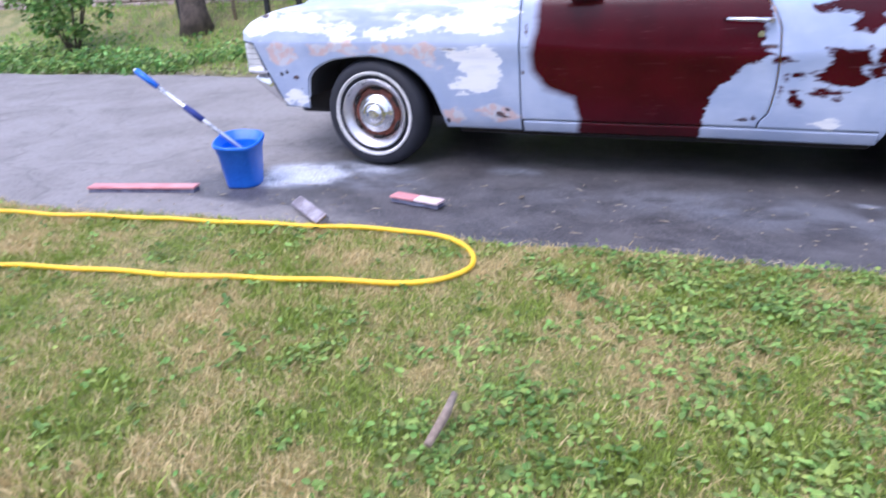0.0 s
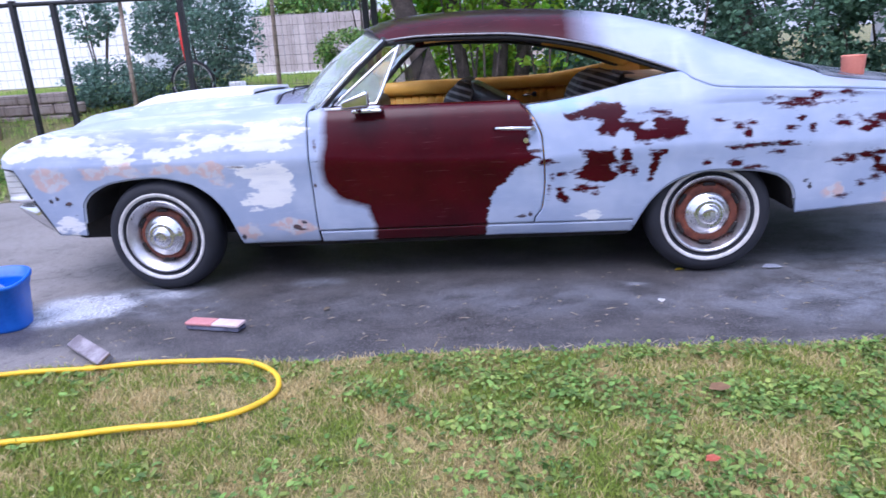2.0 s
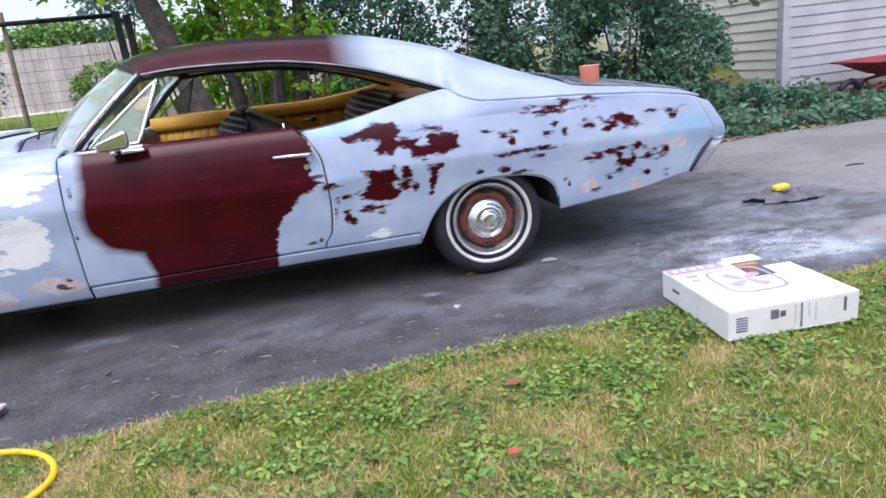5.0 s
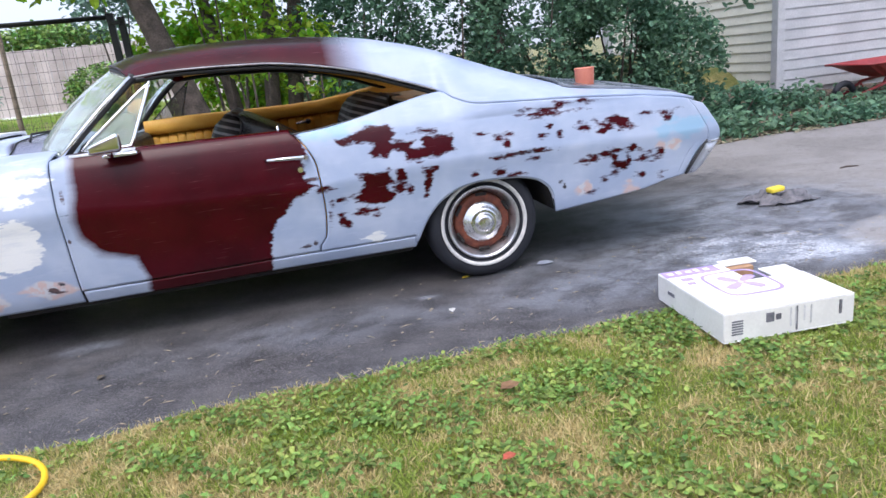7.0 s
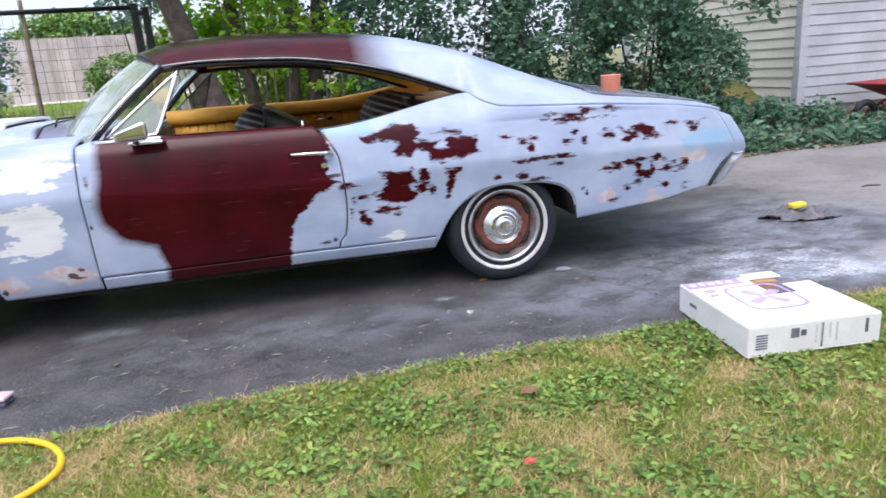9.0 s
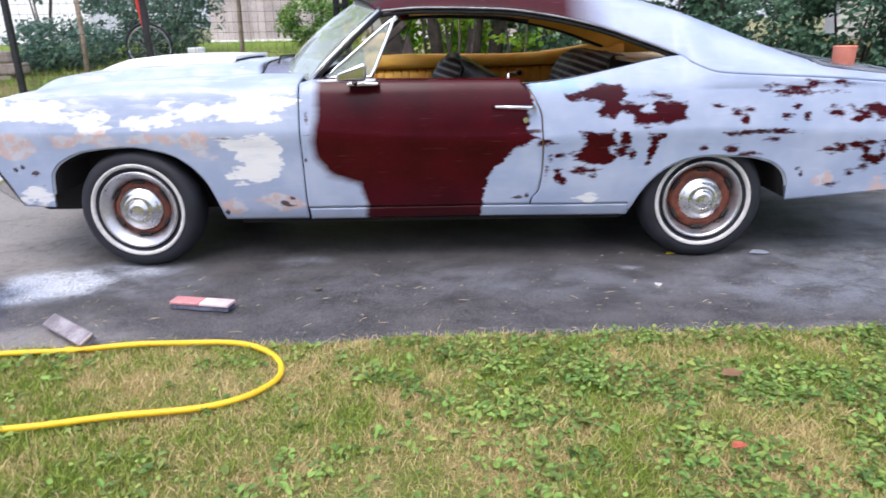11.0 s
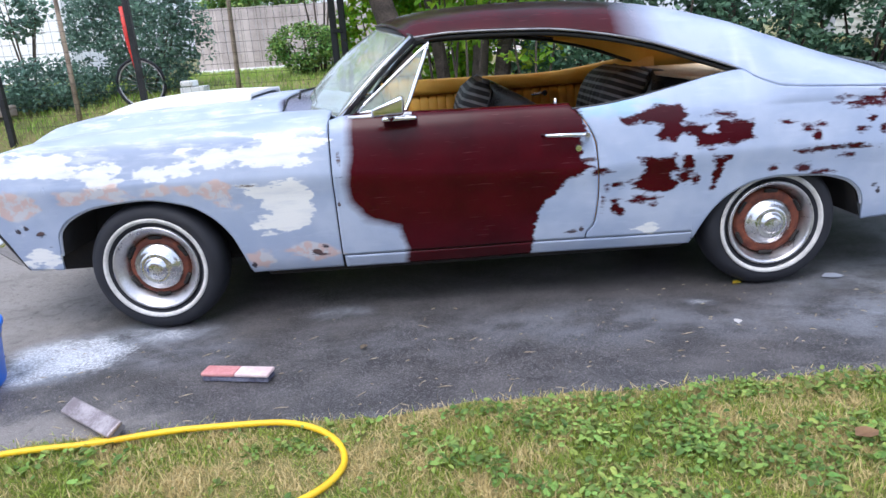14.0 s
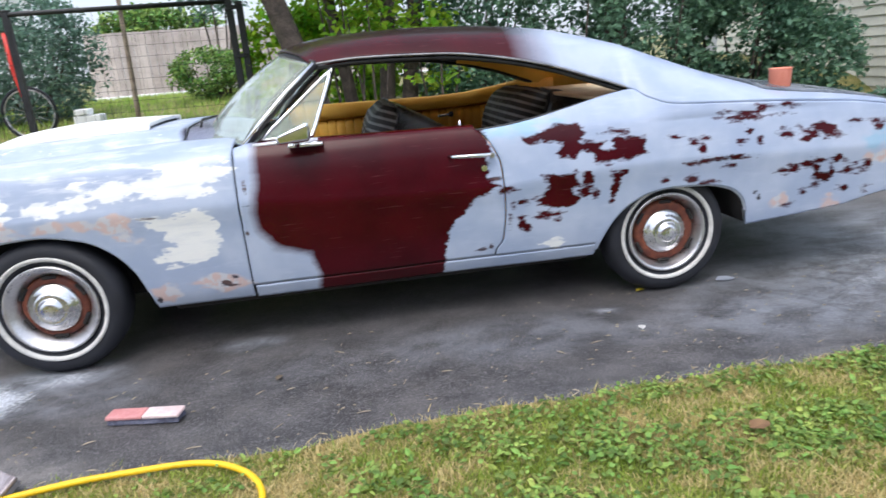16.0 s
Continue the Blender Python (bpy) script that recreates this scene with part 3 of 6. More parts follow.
def build_verge():
    """A strip of bare, leafy soil under the hedgerow."""
    xs, v = np.linspace(3.9, 10.5, 110), np.linspace(0, 1, 24)
    x = np.repeat(xs[:, None], len(v), 1)
    y = edge_far(x) - 0.015 + (5.4 - edge_far(x)) * v
    z = ground_z(x, y) + 0.012 + 0.018 * np.sin(7 * x + 3 * y) * np.sin(9 * y - 2 * x) * np.sin(np.pi * v) - 0.03 * ((v < 0.01) | (v > 0.99))
    tagged(mesh_object("verge", np.stack([x, y, z], -1).reshape(-1, 3), grid_faces(len(xs), len(v)), SOIL), "bare brown soil under the hedgerow", "ground", kind="structure")


build_ground()
build_driveway()
build_verge()


# ---- the car ----
# Driver's side at y = 0, middle line at y = 1; front wheel at x = 0, rear wheel at x = 3.02.
SIDE = curve((0.18, 0.13), (0.26, 0.075), (0.33, 0.045), (0.45, 0.027), (0.60, 0.012), (0.695, 0.0), (0.72, 0.004), (0.80, 0.018), (0.90, 0.042), (0.95, 0.070), (1.06, 0.165), (1.2, 0.30))
CREASE = curve((-0.9, 0.75), (0.4, 0.735), (0.9, 0.725), (1.4, 0.69), (2.1, 0.672), (2.5, 0.70), (3.1, 0.71), (3.6, 0.69), (4.5, 0.67))
NOSE_IN = curve((-0.95, 0.06), (-0.80, 0.030), (-0.6, 0.010), (-0.3, 0.0), (1.5, 0.0), (1.9, 0.012), (2.4, 0.0), (3.9, 0.0), (4.3, 0.008), (4.6, 0.034))


def side_y(x, z):
    shift = (CREASE(x) - 0.695) * np.clip((z - 0.3) / 0.35, 0, 1) * np.clip((0.98 - z) / 0.25, 0, 1)
    # Behind the windows the panel stays steep and runs up into the rear pillar.
    lean = -0.42 * np.clip(z - 0.90, 0, 1) * np.interp(x, (2.86, 3.05, 3.8, 4.1), (0, 1, 1, 0))
    return SIDE(z - shift) + NOSE_IN(x) + lean


ARCH_F = curve((-0.455, 0.40), (-0.43, 0.53), (-0.35, 0.605), (-0.22, 0.652), (0.0, 0.670), (0.20, 0.632), (0.31, 0.565), (0.39, 0.465), (0.435, 0.345), (0.455, 0.26))
ARCH_R = curve((2.62, 0.26), (2.66, 0.35), (2.72, 0.44), (2.80, 0.51), (2.90, 0.555), (3.02, 0.572), (3.2, 0.565), (3.33, 0.535), (3.40, 0.485), (3.435, 0.41), (3.44, 0.325))
FENDER_TOP = curve((-0.9, 0.765), (-0.86, 0.815), (-0.79, 0.855), (-0.61, 0.905), (-0.29, 0.928), (0.42, 0.930), (0.93, 0.940))
HOOD_EDGE = curve((-0.9, 0.79), (-0.80, 0.870), (-0.6, 0.925), (-0.3, 0.955), (0.3, 0.980), (0.62, 0.99), (0.93, 0.985))
DOOR_TOP = curve((0.9, 0.944), (1.0, 0.964), (1.5, 0.957), (2.16, 0.945))
QUARTER_TOP = curve((2.0, 0.935), (2.16, 0.945), (2.30, 0.962), (2.54, 1.003), (2.78, 1.046), (2.865, 1.054), (2.93, 1.012), (3.03, 0.975), (3.3, 0.957), (3.6, 0.940), (3.9, 0.915), (4.2, 0.882), (4.38, 0.855), (4.46, 0.82), (4.6, 0.74))
ROOF_MID = curve((1.09, 1.378), (1.16, 1.398), (1.25, 1.419), (1.42, 1.437), (1.75, 1.446), (2.1, 1.434), (2.44, 1.400), (2.8, 1.322), (3.1, 1.221), (3.44, 1.096), (3.8, 1.008), (4.0, 0.974), (4.26, 0.920), (4.42, 0.868), (4.55, 0.80))
RAIL_Z = curve((1.16, 1.285), (1.31, 1.305), (1.53, 1.318), (1.94, 1.305), (2.21, 1.268), (2.48, 1.203), (2.70, 1.125), (2.88, 1.058))
RAIL_Y = curve((1.16, 0.285), (1.31, 0.272), (1.53, 0.268), (2.2, 0.262), (2.5, 0.245), (2.88, 0.185))


def poly_field(x, z, pts):
    """Signed distance to a polygon, positive inside."""
    p = np.array(pts, float)
    d, inside = np.full(x.shape, 9.0), np.zeros(x.shape, bool)
    for (ax, az), (bx, bz) in zip(p, np.roll(p, -1, 0)):
        t = np.clip(((x - ax) * (bx - ax) + (z - az) * (bz - az)) / ((bx - ax) ** 2 + (bz - az) ** 2), 0, 1)
        d = np.minimum(d, np.hypot(x - ax - t * (bx - ax), z - az - t * (bz - az)))
        if az != bz:
            inside ^= ((az > z) != (bz > z)) & (x < (bx - ax) * (z - az) / (bz - az) + ax)
    return np.where(inside, d, -d)


def oval_field(x, z, ovals):
    d = np.full(x.shape, -1.0)
    for cx, cz, rx, rz in ovals:
        d = np.maximum(d, (1 - np.hypot((x - cx) / rx, (z - cz) / rz)) * min(rx, rz))
    return d


OLD_DOOR = [(1.0, 1.02), (0.995, 0.81), (0.965, 0.68), (0.975, 0.59), (1.05, 0.50), (1.20, 0.445), (1.23, 0.33), (1.21, 0.2), (1.83, 0.2), (1.85, 0.38), (1.88, 0.49), (1.95, 0.56),
            (2.0, 0.62), (2.14, 0.675), (2.08, 0.71), (2.08, 0.81), (2.105, 0.84), (2.09, 0.91), (2.05, 1.02)]
OLD_HIP = [(2.266, 0.884), (2.363, 0.905), (2.45, 0.935), (2.539, 0.921), (2.586, 0.875), (2.543, 0.846), (2.669, 0.832), (2.644, 0.801), (2.707, 0.789), (2.713, 0.841), (2.811, 0.841), (2.883, 0.83), (2.869, 0.78),
           (2.881, 0.752), (2.783, 0.74), (2.693, 0.731), (2.594, 0.742), (2.618, 0.785), (2.545, 0.803), (2.511, 0.773), (2.439, 0.774), (2.429, 0.804), (2.454, 0.838), (2.364, 0.866), (2.285, 0.853)]
OLD_LOW = [(2.338, 0.705), (2.4, 0.711), (2.437, 0.687), (2.508, 0.708), (2.529, 0.649), (2.485, 0.615), (2.533, 0.576), (2.516, 0.54), (2.425, 0.532), (2.352, 0.549), (2.287, 0.59), (2.35, 0.614), (2.384, 0.657), (2.347, 0.681)]
OLD_DRIP = [(2.689, 0.691), (2.774, 0.684), (2.75, 0.636), (2.724, 0.574), (2.709, 0.529), (2.688, 0.535), (2.695, 0.603), (2.705, 0.657)]
OLD_SPOTS = [(2.576, 0.663, 0.030, 0.034), (2.562, 0.600, 0.040, 0.026), (2.617, 0.584, 0.020, 0.016), (2.374, 0.505, 0.055, 0.020), (2.244, 0.587, 0.028, 0.013), (2.237, 0.479, 0.022, 0.028), (2.181, 0.505, 0.009, 0.032), (2.742, 0.872, 0.045, 0.010),
             (2.15, 0.655, 0.05, 0.012), (2.26, 0.45, 0.018, 0.014), (2.42, 0.475, 0.02, 0.012), (2.20, 0.56, 0.012, 0.01)]
OLD_REAR = [(3.509, 0.926, 0.036, 0.014), (3.621, 0.925, 0.066, 0.009), (3.664, 0.908, 0.02, 0.012), (3.418, 0.9, 0.052, 0.007), (3.33, 0.91, 0.029, 0.006), (3.42, 0.875, 0.079, 0.015), (3.292, 0.884, 0.042, 0.007),
            (3.507, 0.874, 0.05, 0.009), (3.622, 0.87, 0.044, 0.006), (3.812, 0.798, 0.062, 0.025), (3.865, 0.776, 0.042, 0.025), (3.772, 0.765, 0.045, 0.025), (3.875, 0.744, 0.038, 0.012), (3.734, 0.742, 0.034, 0.018),
            (3.707, 0.798, 0.017, 0.012), (3.622, 0.778, 0.034, 0.015), (3.597, 0.796, 0.02, 0.012), (4.045, 0.805, 0.077, 0.009), (4.125, 0.796, 0.037, 0.013), (4.145, 0.771, 0.026, 0.016)]
OLD_TAIL = [(3.48, 0.761, 0.02, 0.021), (3.379, 0.761, 0.016, 0.008), (3.419, 0.805, 0.016, 0.012), (3.119, 0.782, 0.029, 0.018), (3.173, 0.751, 0.022, 0.024), (3.197, 0.799, 0.026, 0.009), (3.023, 0.821, 0.025, 0.007),
            (3.195, 0.687, 0.065, 0.008), (3.271, 0.689, 0.072, 0.009), (3.337, 0.693, 0.06, 0.008), (3.319, 0.654, 0.02, 0.008), (3.625, 0.593, 0.038, 0.015), (3.68, 0.602, 0.046, 0.021), (3.746, 0.616, 0.053, 0.021),
            (3.809, 0.63, 0.043, 0.016), (3.807, 0.578, 0.018, 0.03), (3.843, 0.536, 0.047, 0.023), (3.889, 0.563, 0.018, 0.03), (3.912, 0.627, 0.033, 0.02)]
OLD_END = [(3.952, 0.611, 0.022, 0.013), (3.987, 0.56, 0.041, 0.015), (4.059, 0.543, 0.026, 0.008), (3.94, 0.556, 0.026, 0.008), (4.098, 0.585, 0.03, 0.02), (4.023, 0.592, 0.015, 0.01), (3.801, 0.489, 0.04, 0.015), (3.748, 0.473, 0.021, 0.008),
           (3.975, 0.471, 0.03, 0.014), (4.104, 0.448, 0.023, 0.01), (3.66, 0.412, 0.032, 0.009), (2.985, 0.615, 0.022, 0.016), (3.127, 0.601, 0.036, 0.022), (3.185, 0.577, 0.046, 0.01)]
FILLER = [(-0.605, 0.536, 0.040, 0.026), (-0.533, 0.419, 0.075, 0.026), (-0.512, 0.378, 0.06, 0.018), (-0.60, 0.85, 0.11, 0.045), (-0.42, 0.845, 0.16, 0.052), (-0.74, 0.82, 0.12, 0.05), (-0.17, 0.785, 0.10, 0.036), (-0.112, 0.816, 0.065, 0.032),
          (0.13, 0.785, 0.13, 0.034), (0.36, 0.83, 0.166, 0.040), (0.63, 0.83, 0.175, 0.052), (0.69, 0.86, 0.12, 0.038), (0.68, 0.61, 0.121, 0.108), (0.61, 0.66, 0.133, 0.043), (0.66, 0.52, 0.121, 0.061), (0.86, 0.88, 0.037, 0.024),
          (2.42, 0.36, 0.018, 0.007)]
PUTTY = [(-0.597, 0.673, 0.097, 0.077), (-0.327, 0.700, 0.075, 0.038), (-0.126, 0.708, 0.11, 0.024), (0.07, 0.705, 0.08, 0.022), (0.217, 0.708, 0.055, 0.030), (0.345, 0.695, 0.06, 0.043), (0.52, 0.34, 0.066, 0.030),
         (0.77, 0.345, 0.104, 0.039), (0.41, 0.62, 0.05, 0.030), (4.174, 0.621, 0.035, 0.044), (4.087, 0.626, 0.027, 0.02), (3.624, 0.441, 0.039, 0.034), (3.905, 0.399, 0.056, 0.038)]
BARE = [(0.787, 0.352, 0.020, 0.012), (0.835, 0.374, 0.018, 0.009), (0.80, 0.338, 0.035, 0.006), (-0.624, 0.554, 0.018, 0.016), (-0.581, 0.566, 0.013, 0.013), (-0.517, 0.531, 0.024, 0.012), (-0.493, 0.469, 0.018, 0.006), (0.47, 0.30, 0.014, 0.018),
        (0.945, 0.79, 0.005, 0.027), (0.935, 0.71, 0.027, 0.006), (2.03, 0.36, 0.028, 0.009), (2.08, 0.37, 0.012, 0.012), (0.925, 0.58, 0.006, 0.022), (3.468, 0.497, 0.021, 0.010), (3.495, 0.466, 0.013, 0.017), (2.1, 0.71, 0.05, 0.009), (3.26, 0.690, 0.17, 0.012), (3.33, 0.694, 0.09, 0.010), (0.52, 0.705, 0.05, 0.004), (-0.70, 0.885, 0.03, 0.007)]
BLUE = [(4.22, 0.707, 0.165, 0.053), (4.124, 0.694, 0.056, 0.046), (2.19, 0.93, 0.14, 0.03), (2.27, 0.95, 0.09, 0.02)]


def paint_fields(x, z):
    old = np.maximum.reduce([poly_field(x, z, OLD_DOOR), poly_field(x, z, OLD_HIP), poly_field(x, z, OLD_LOW), poly_field(x, z, OLD_DRIP), oval_field(x, z, OLD_SPOTS), oval_field(x, z, OLD_REAR), oval_field(x, z, OLD_TAIL), oval_field(x, z, OLD_END)])
    return {"maroon": old, "filler": oval_field(x, z, FILLER), "putty": oval_field(x, z, PUTTY), "bare": oval_field(x, z, BARE), "blue": oval_field(x, z, BLUE),
            "fade": np.interp(x, (1.02, 1.16), (0.026, 0.0075)) + np.where((x < 1.4) & (z < 0.5), 0.01, 0),
            "smear": np.clip((z - 0.74) / 0.14, 0, 1) * np.clip((1.0 - x) / 0.3, 0, 1)}


def plain_fields(count, **some):
    got = {k: some.get(k, np.full(count, -1.0)) for k in ("maroon", "filler", "putty", "bare", "blue")}
    return {**got, "fade": some.get("fade", np.full(count, 0.005))}


def columns(lo, hi, step, tight=()):
    return np.unique(np.r_[np.linspace(lo, hi, max(2, int((hi - lo) / step) + 1)), *[np.linspace(max(lo, c - 0.03), min(hi, c + 0.03), 16) for c in tight if lo < c < hi]])


def panel(name, car, x, y, z, far, label="", thick=0.014):
    """A sheet from grids of x, y and z on the driver's side, or its mirror on the far side."""
    yy = 2.0 - y if far else y
    fields = paint_fields(x.ravel(), z.ravel()) if not far else plain_fields(x.size)
    return mesh_object(name, np.stack([x, yy, z], -1).reshape(-1, 3), grid_faces(*x.shape, flip=not far), PAINT, car, label, fields=fields, thick=thick)


def build_sides(car, far):
    step = 0.05 if far else 0.013
    n = 18 if far else 54
    # Front fender with its arch and rolled top.
    xs = columns(-0.88, 0.905, step, (-0.455, 0.455))
    v = np.linspace(0, 1, n)
    low = np.where((xs > -0.455) & (xs < 0.455), ARCH_F(xs), np.where(xs <= -0.455, np.interp(xs, (-0.88, -0.80, -0.745, -0.68, -0.625, -0.455), (0.752, 0.738, 0.60, 0.48, 0.352, 0.345)), 0.26))
    x = np.repeat(xs[:, None], n, 1)
    z = low[:, None] + (FENDER_TOP(xs) - low)[:, None] * v
    y = side_y(x, z)
    roll = np.linspace(0, 1, 12)[1:]
    xr = np.repeat(xs[:, None], len(roll), 1)
    y0, z0 = y[:, -1:], z[:, -1:]
    yr = y0 + (0.335 - y0) * roll**1.6
    zr = z0 + (HOOD_EDGE(xs)[:, None] - z0) * np.sin(roll * np.pi / 2)
    panel("front_fender", car, np.hstack([x, xr]), np.hstack([y, yr]), np.hstack([z, zr]), far, "grey-blue primed fender with white filler patches")
    for arch, lo, hi in ((ARCH_F, -0.452, 0.452), (ARCH_R, 2.625, 3.436)):
        ax = lo + (hi - lo) * (0.5 - 0.5 * np.cos(np.linspace(0, np.pi, 60)))
        ay = side_y(ax, arch(ax)) + 0.004
        tube("arch_lip", np.stack([ax, 2 - ay if far else ay, arch(ax) - 0.002], -1), 0.0085, PALE, car, "rolled edge of the wheel arch")
    # Door.
    u = np.linspace(0, 1, int(1.235 / step))
    U, V = np.meshgrid(u, v, indexing="ij")
    back = curve((0.26, 2.09), (0.345, 2.10), (0.40, 2.138), (0.56, 2.155), (0.77, 2.145), (0.87, 2.105), (0.95, 2.035))
    z = 0.322 + (DOOR_TOP(0.912 + 1.2 * U) - 0.322) * V
    x = 0.912 + (back(z) - 0.912) * U
    z = 0.322 + (DOOR_TOP(x) - 0.322) * V
    y = side_y(x, z)
    lip = np.array([0.02, 0.05, 0.09])
    x, y, z = (np.hstack([a, b]) for a, b in ((x, x[:, -1:] + 0 * lip), (y, y[:, -1:] + lip), (z, z[:, -1:] + np.array([0.006, 0.006, -0.002]))))
    panel("door", car, x, y, z, far, "door with old maroon paint, primed along its edges")
    # Rocker below the door.
    xs = columns(0.458, 2.62, max(step, 0.02))
    V = np.linspace(0, 1, 8)
    xs = xs[xs > 0.905]
    x = np.repeat(xs[:, None], 8, 1)
    z = 0.255 + (0.316 - 0.255) * V + 0 * x
    panel("rocker_panel", car, x, side_y(x, z), z, far)
    # Quarter panel with the rear arch.
    xs = columns(2.0, 4.46, step, (2.62, 3.44))
    low = np.where((xs > 2.62) & (xs < 3.44), ARCH_R(xs), np.where(xs < 2.62, 0.320, np.interp(xs, (3.44, 3.9, 4.29, 4.46), (0.325, 0.365, 0.412, 0.425))))
    V = np.linspace(0, 1, n)
    x = np.repeat(xs[:, None], n, 1)
    z = low[:, None] + (QUARTER_TOP(xs) - low)[:, None] * V
    head = np.clip((2.62 - x) / 0.62, 0, 1)
    tail = np.clip((x - 4.0) / 0.46, 0, 1)
    end = curve((0.3, 4.16), (0.42, 4.248), (0.596, 4.383), (0.616, 4.488), (0.66, 4.480), (0.75, 4.430), (0.81, 4.388), (0.85, 4.350), (1.0, 4.335))
    x = x + head * (back(z) + 0.007 - 2.0) + tail * (end(z) - 4.46)
    y = side_y(x, z)
    cut = int(np.searchsorted(xs, 4.385))
    panel("quarter_panel", car, x[:cut], y[:cut], z[:cut], far, "primed rear quarter flecked with leftover maroon paint")
    x, y, z = x[cut - 1:], y[cut - 1:], z[cut - 1:]
    panel("quarter_extension", car, x, y, z, far, "primed end cap of the rear quarter")


def roof_point(x, s):
    """The body's upper surface: s runs from the rail or the quarter's top edge (0) to the middle line (1)."""
    w = np.clip((x - 2.84) / 0.06, 0, 1)
    top = QUARTER_TOP(np.where(x > 4.0, 4.0 + (x - 4.0) / 0.815, x))
    ly = RAIL_Y(x) * (1 - w) + side_y(x, top) * w
    lz = RAIL_Z(x) * (1 - w) + top * w
    k = np.interp(x, (1.2, 2.6, 2.9, 3.1, 3.4, 3.7, 4.4), (6.0, 6.4, 5.5, 4.4, 3.8, 2.5, 2.3))
    return ly + (1 - ly) * s, lz + (ROOF_MID(x) - lz) * (1 - (1 - s) ** k)


def upper(name, car, x0, x1, s0, s1, material, label="", nx=60, ns=40, lift=0.0, thick=0.015):
    """A sheet of the upper body that spans both halves."""
    X, S = np.meshgrid(np.linspace(x0, x1, nx), np.linspace(s0, s1, ns), indexing="ij")
    y, z = roof_point(X, S)
    X, y, z = np.hstack([X, X[:, -2::-1]]), np.hstack([y, 2 - y[:, -2::-1]]), np.hstack([z, z[:, -2::-1]])
    return mesh_object(name, np.stack([X, y, z + lift], -1).reshape(-1, 3), grid_faces(*X.shape, flip=True), material, car, label, thick=thick)


def build_roof(car):
    """Roof, rear pillars and the deck's sides in one sheet, open where the rear window and the trunk lid lie."""
    xs, half = np.linspace(1.10, 4.33, 190), np.r_[np.linspace(0, 0.5, 50), np.linspace(0.5, 1, 24)[1:]]
    X, S = np.meshgrid(xs, half, indexing="ij")
    y, z = roof_point(X, S)
    X = X + 0.215 * (1 - S) ** 2.2 * np.clip((1.6 - X) / 0.50, 0, 1)
    X, y, z = np.hstack([X, X[:, -2::-1]]), np.hstack([y, 2 - y[:, -2::-1]]), np.hstack([z, z[:, -2::-1]])
    s2 = np.r_[half, half[-2::-1]]
    nv = len(s2)
    faces = [f for f in grid_faces(len(xs), nv, flip=True) if not (min(s2[k % nv] for k in f) > np.interp(xs[min(f) // nv], (3.0, 3.35, 3.55, 3.6, 4.4), (0.46, 0.37, 0.26, 0.15, 0.15)) and xs[min(f) // nv] > 3.03)]
    mesh_object("roof", np.stack([X, y, z], -1).reshape(-1, 3), faces, PAINT, car, "roof in faded maroon, primed down over the rear pillars", fields=roof_fields(X.ravel(), y.ravel(), z.ravel()), thick=0.015)


def roof_fields(x, y, z):
    return plain_fields(x.size, maroon=np.where(x < 2.9, 2.41 - x, -1.0), fade=np.full(x.size, 0.13)) | {"worn": np.clip((1 - np.abs(y - 1) - 0.32) / 0.12, 0, 1)}


def ease(v):
    v = np.clip(v, 0, 1)
    return v * v * (3 - 2 * v)


def hood_z(x, y):
    """The hood: level with the fenders at its edges, with a raised panel in the middle."""
    off = np.abs(y - 1.0)
    return HOOD_EDGE(x) + 0.025 * (1 - (off / 0.66) ** 2) + 0.052 * ease((0.60 - off) / 0.14) * ease((x + 0.84) / 0.26)


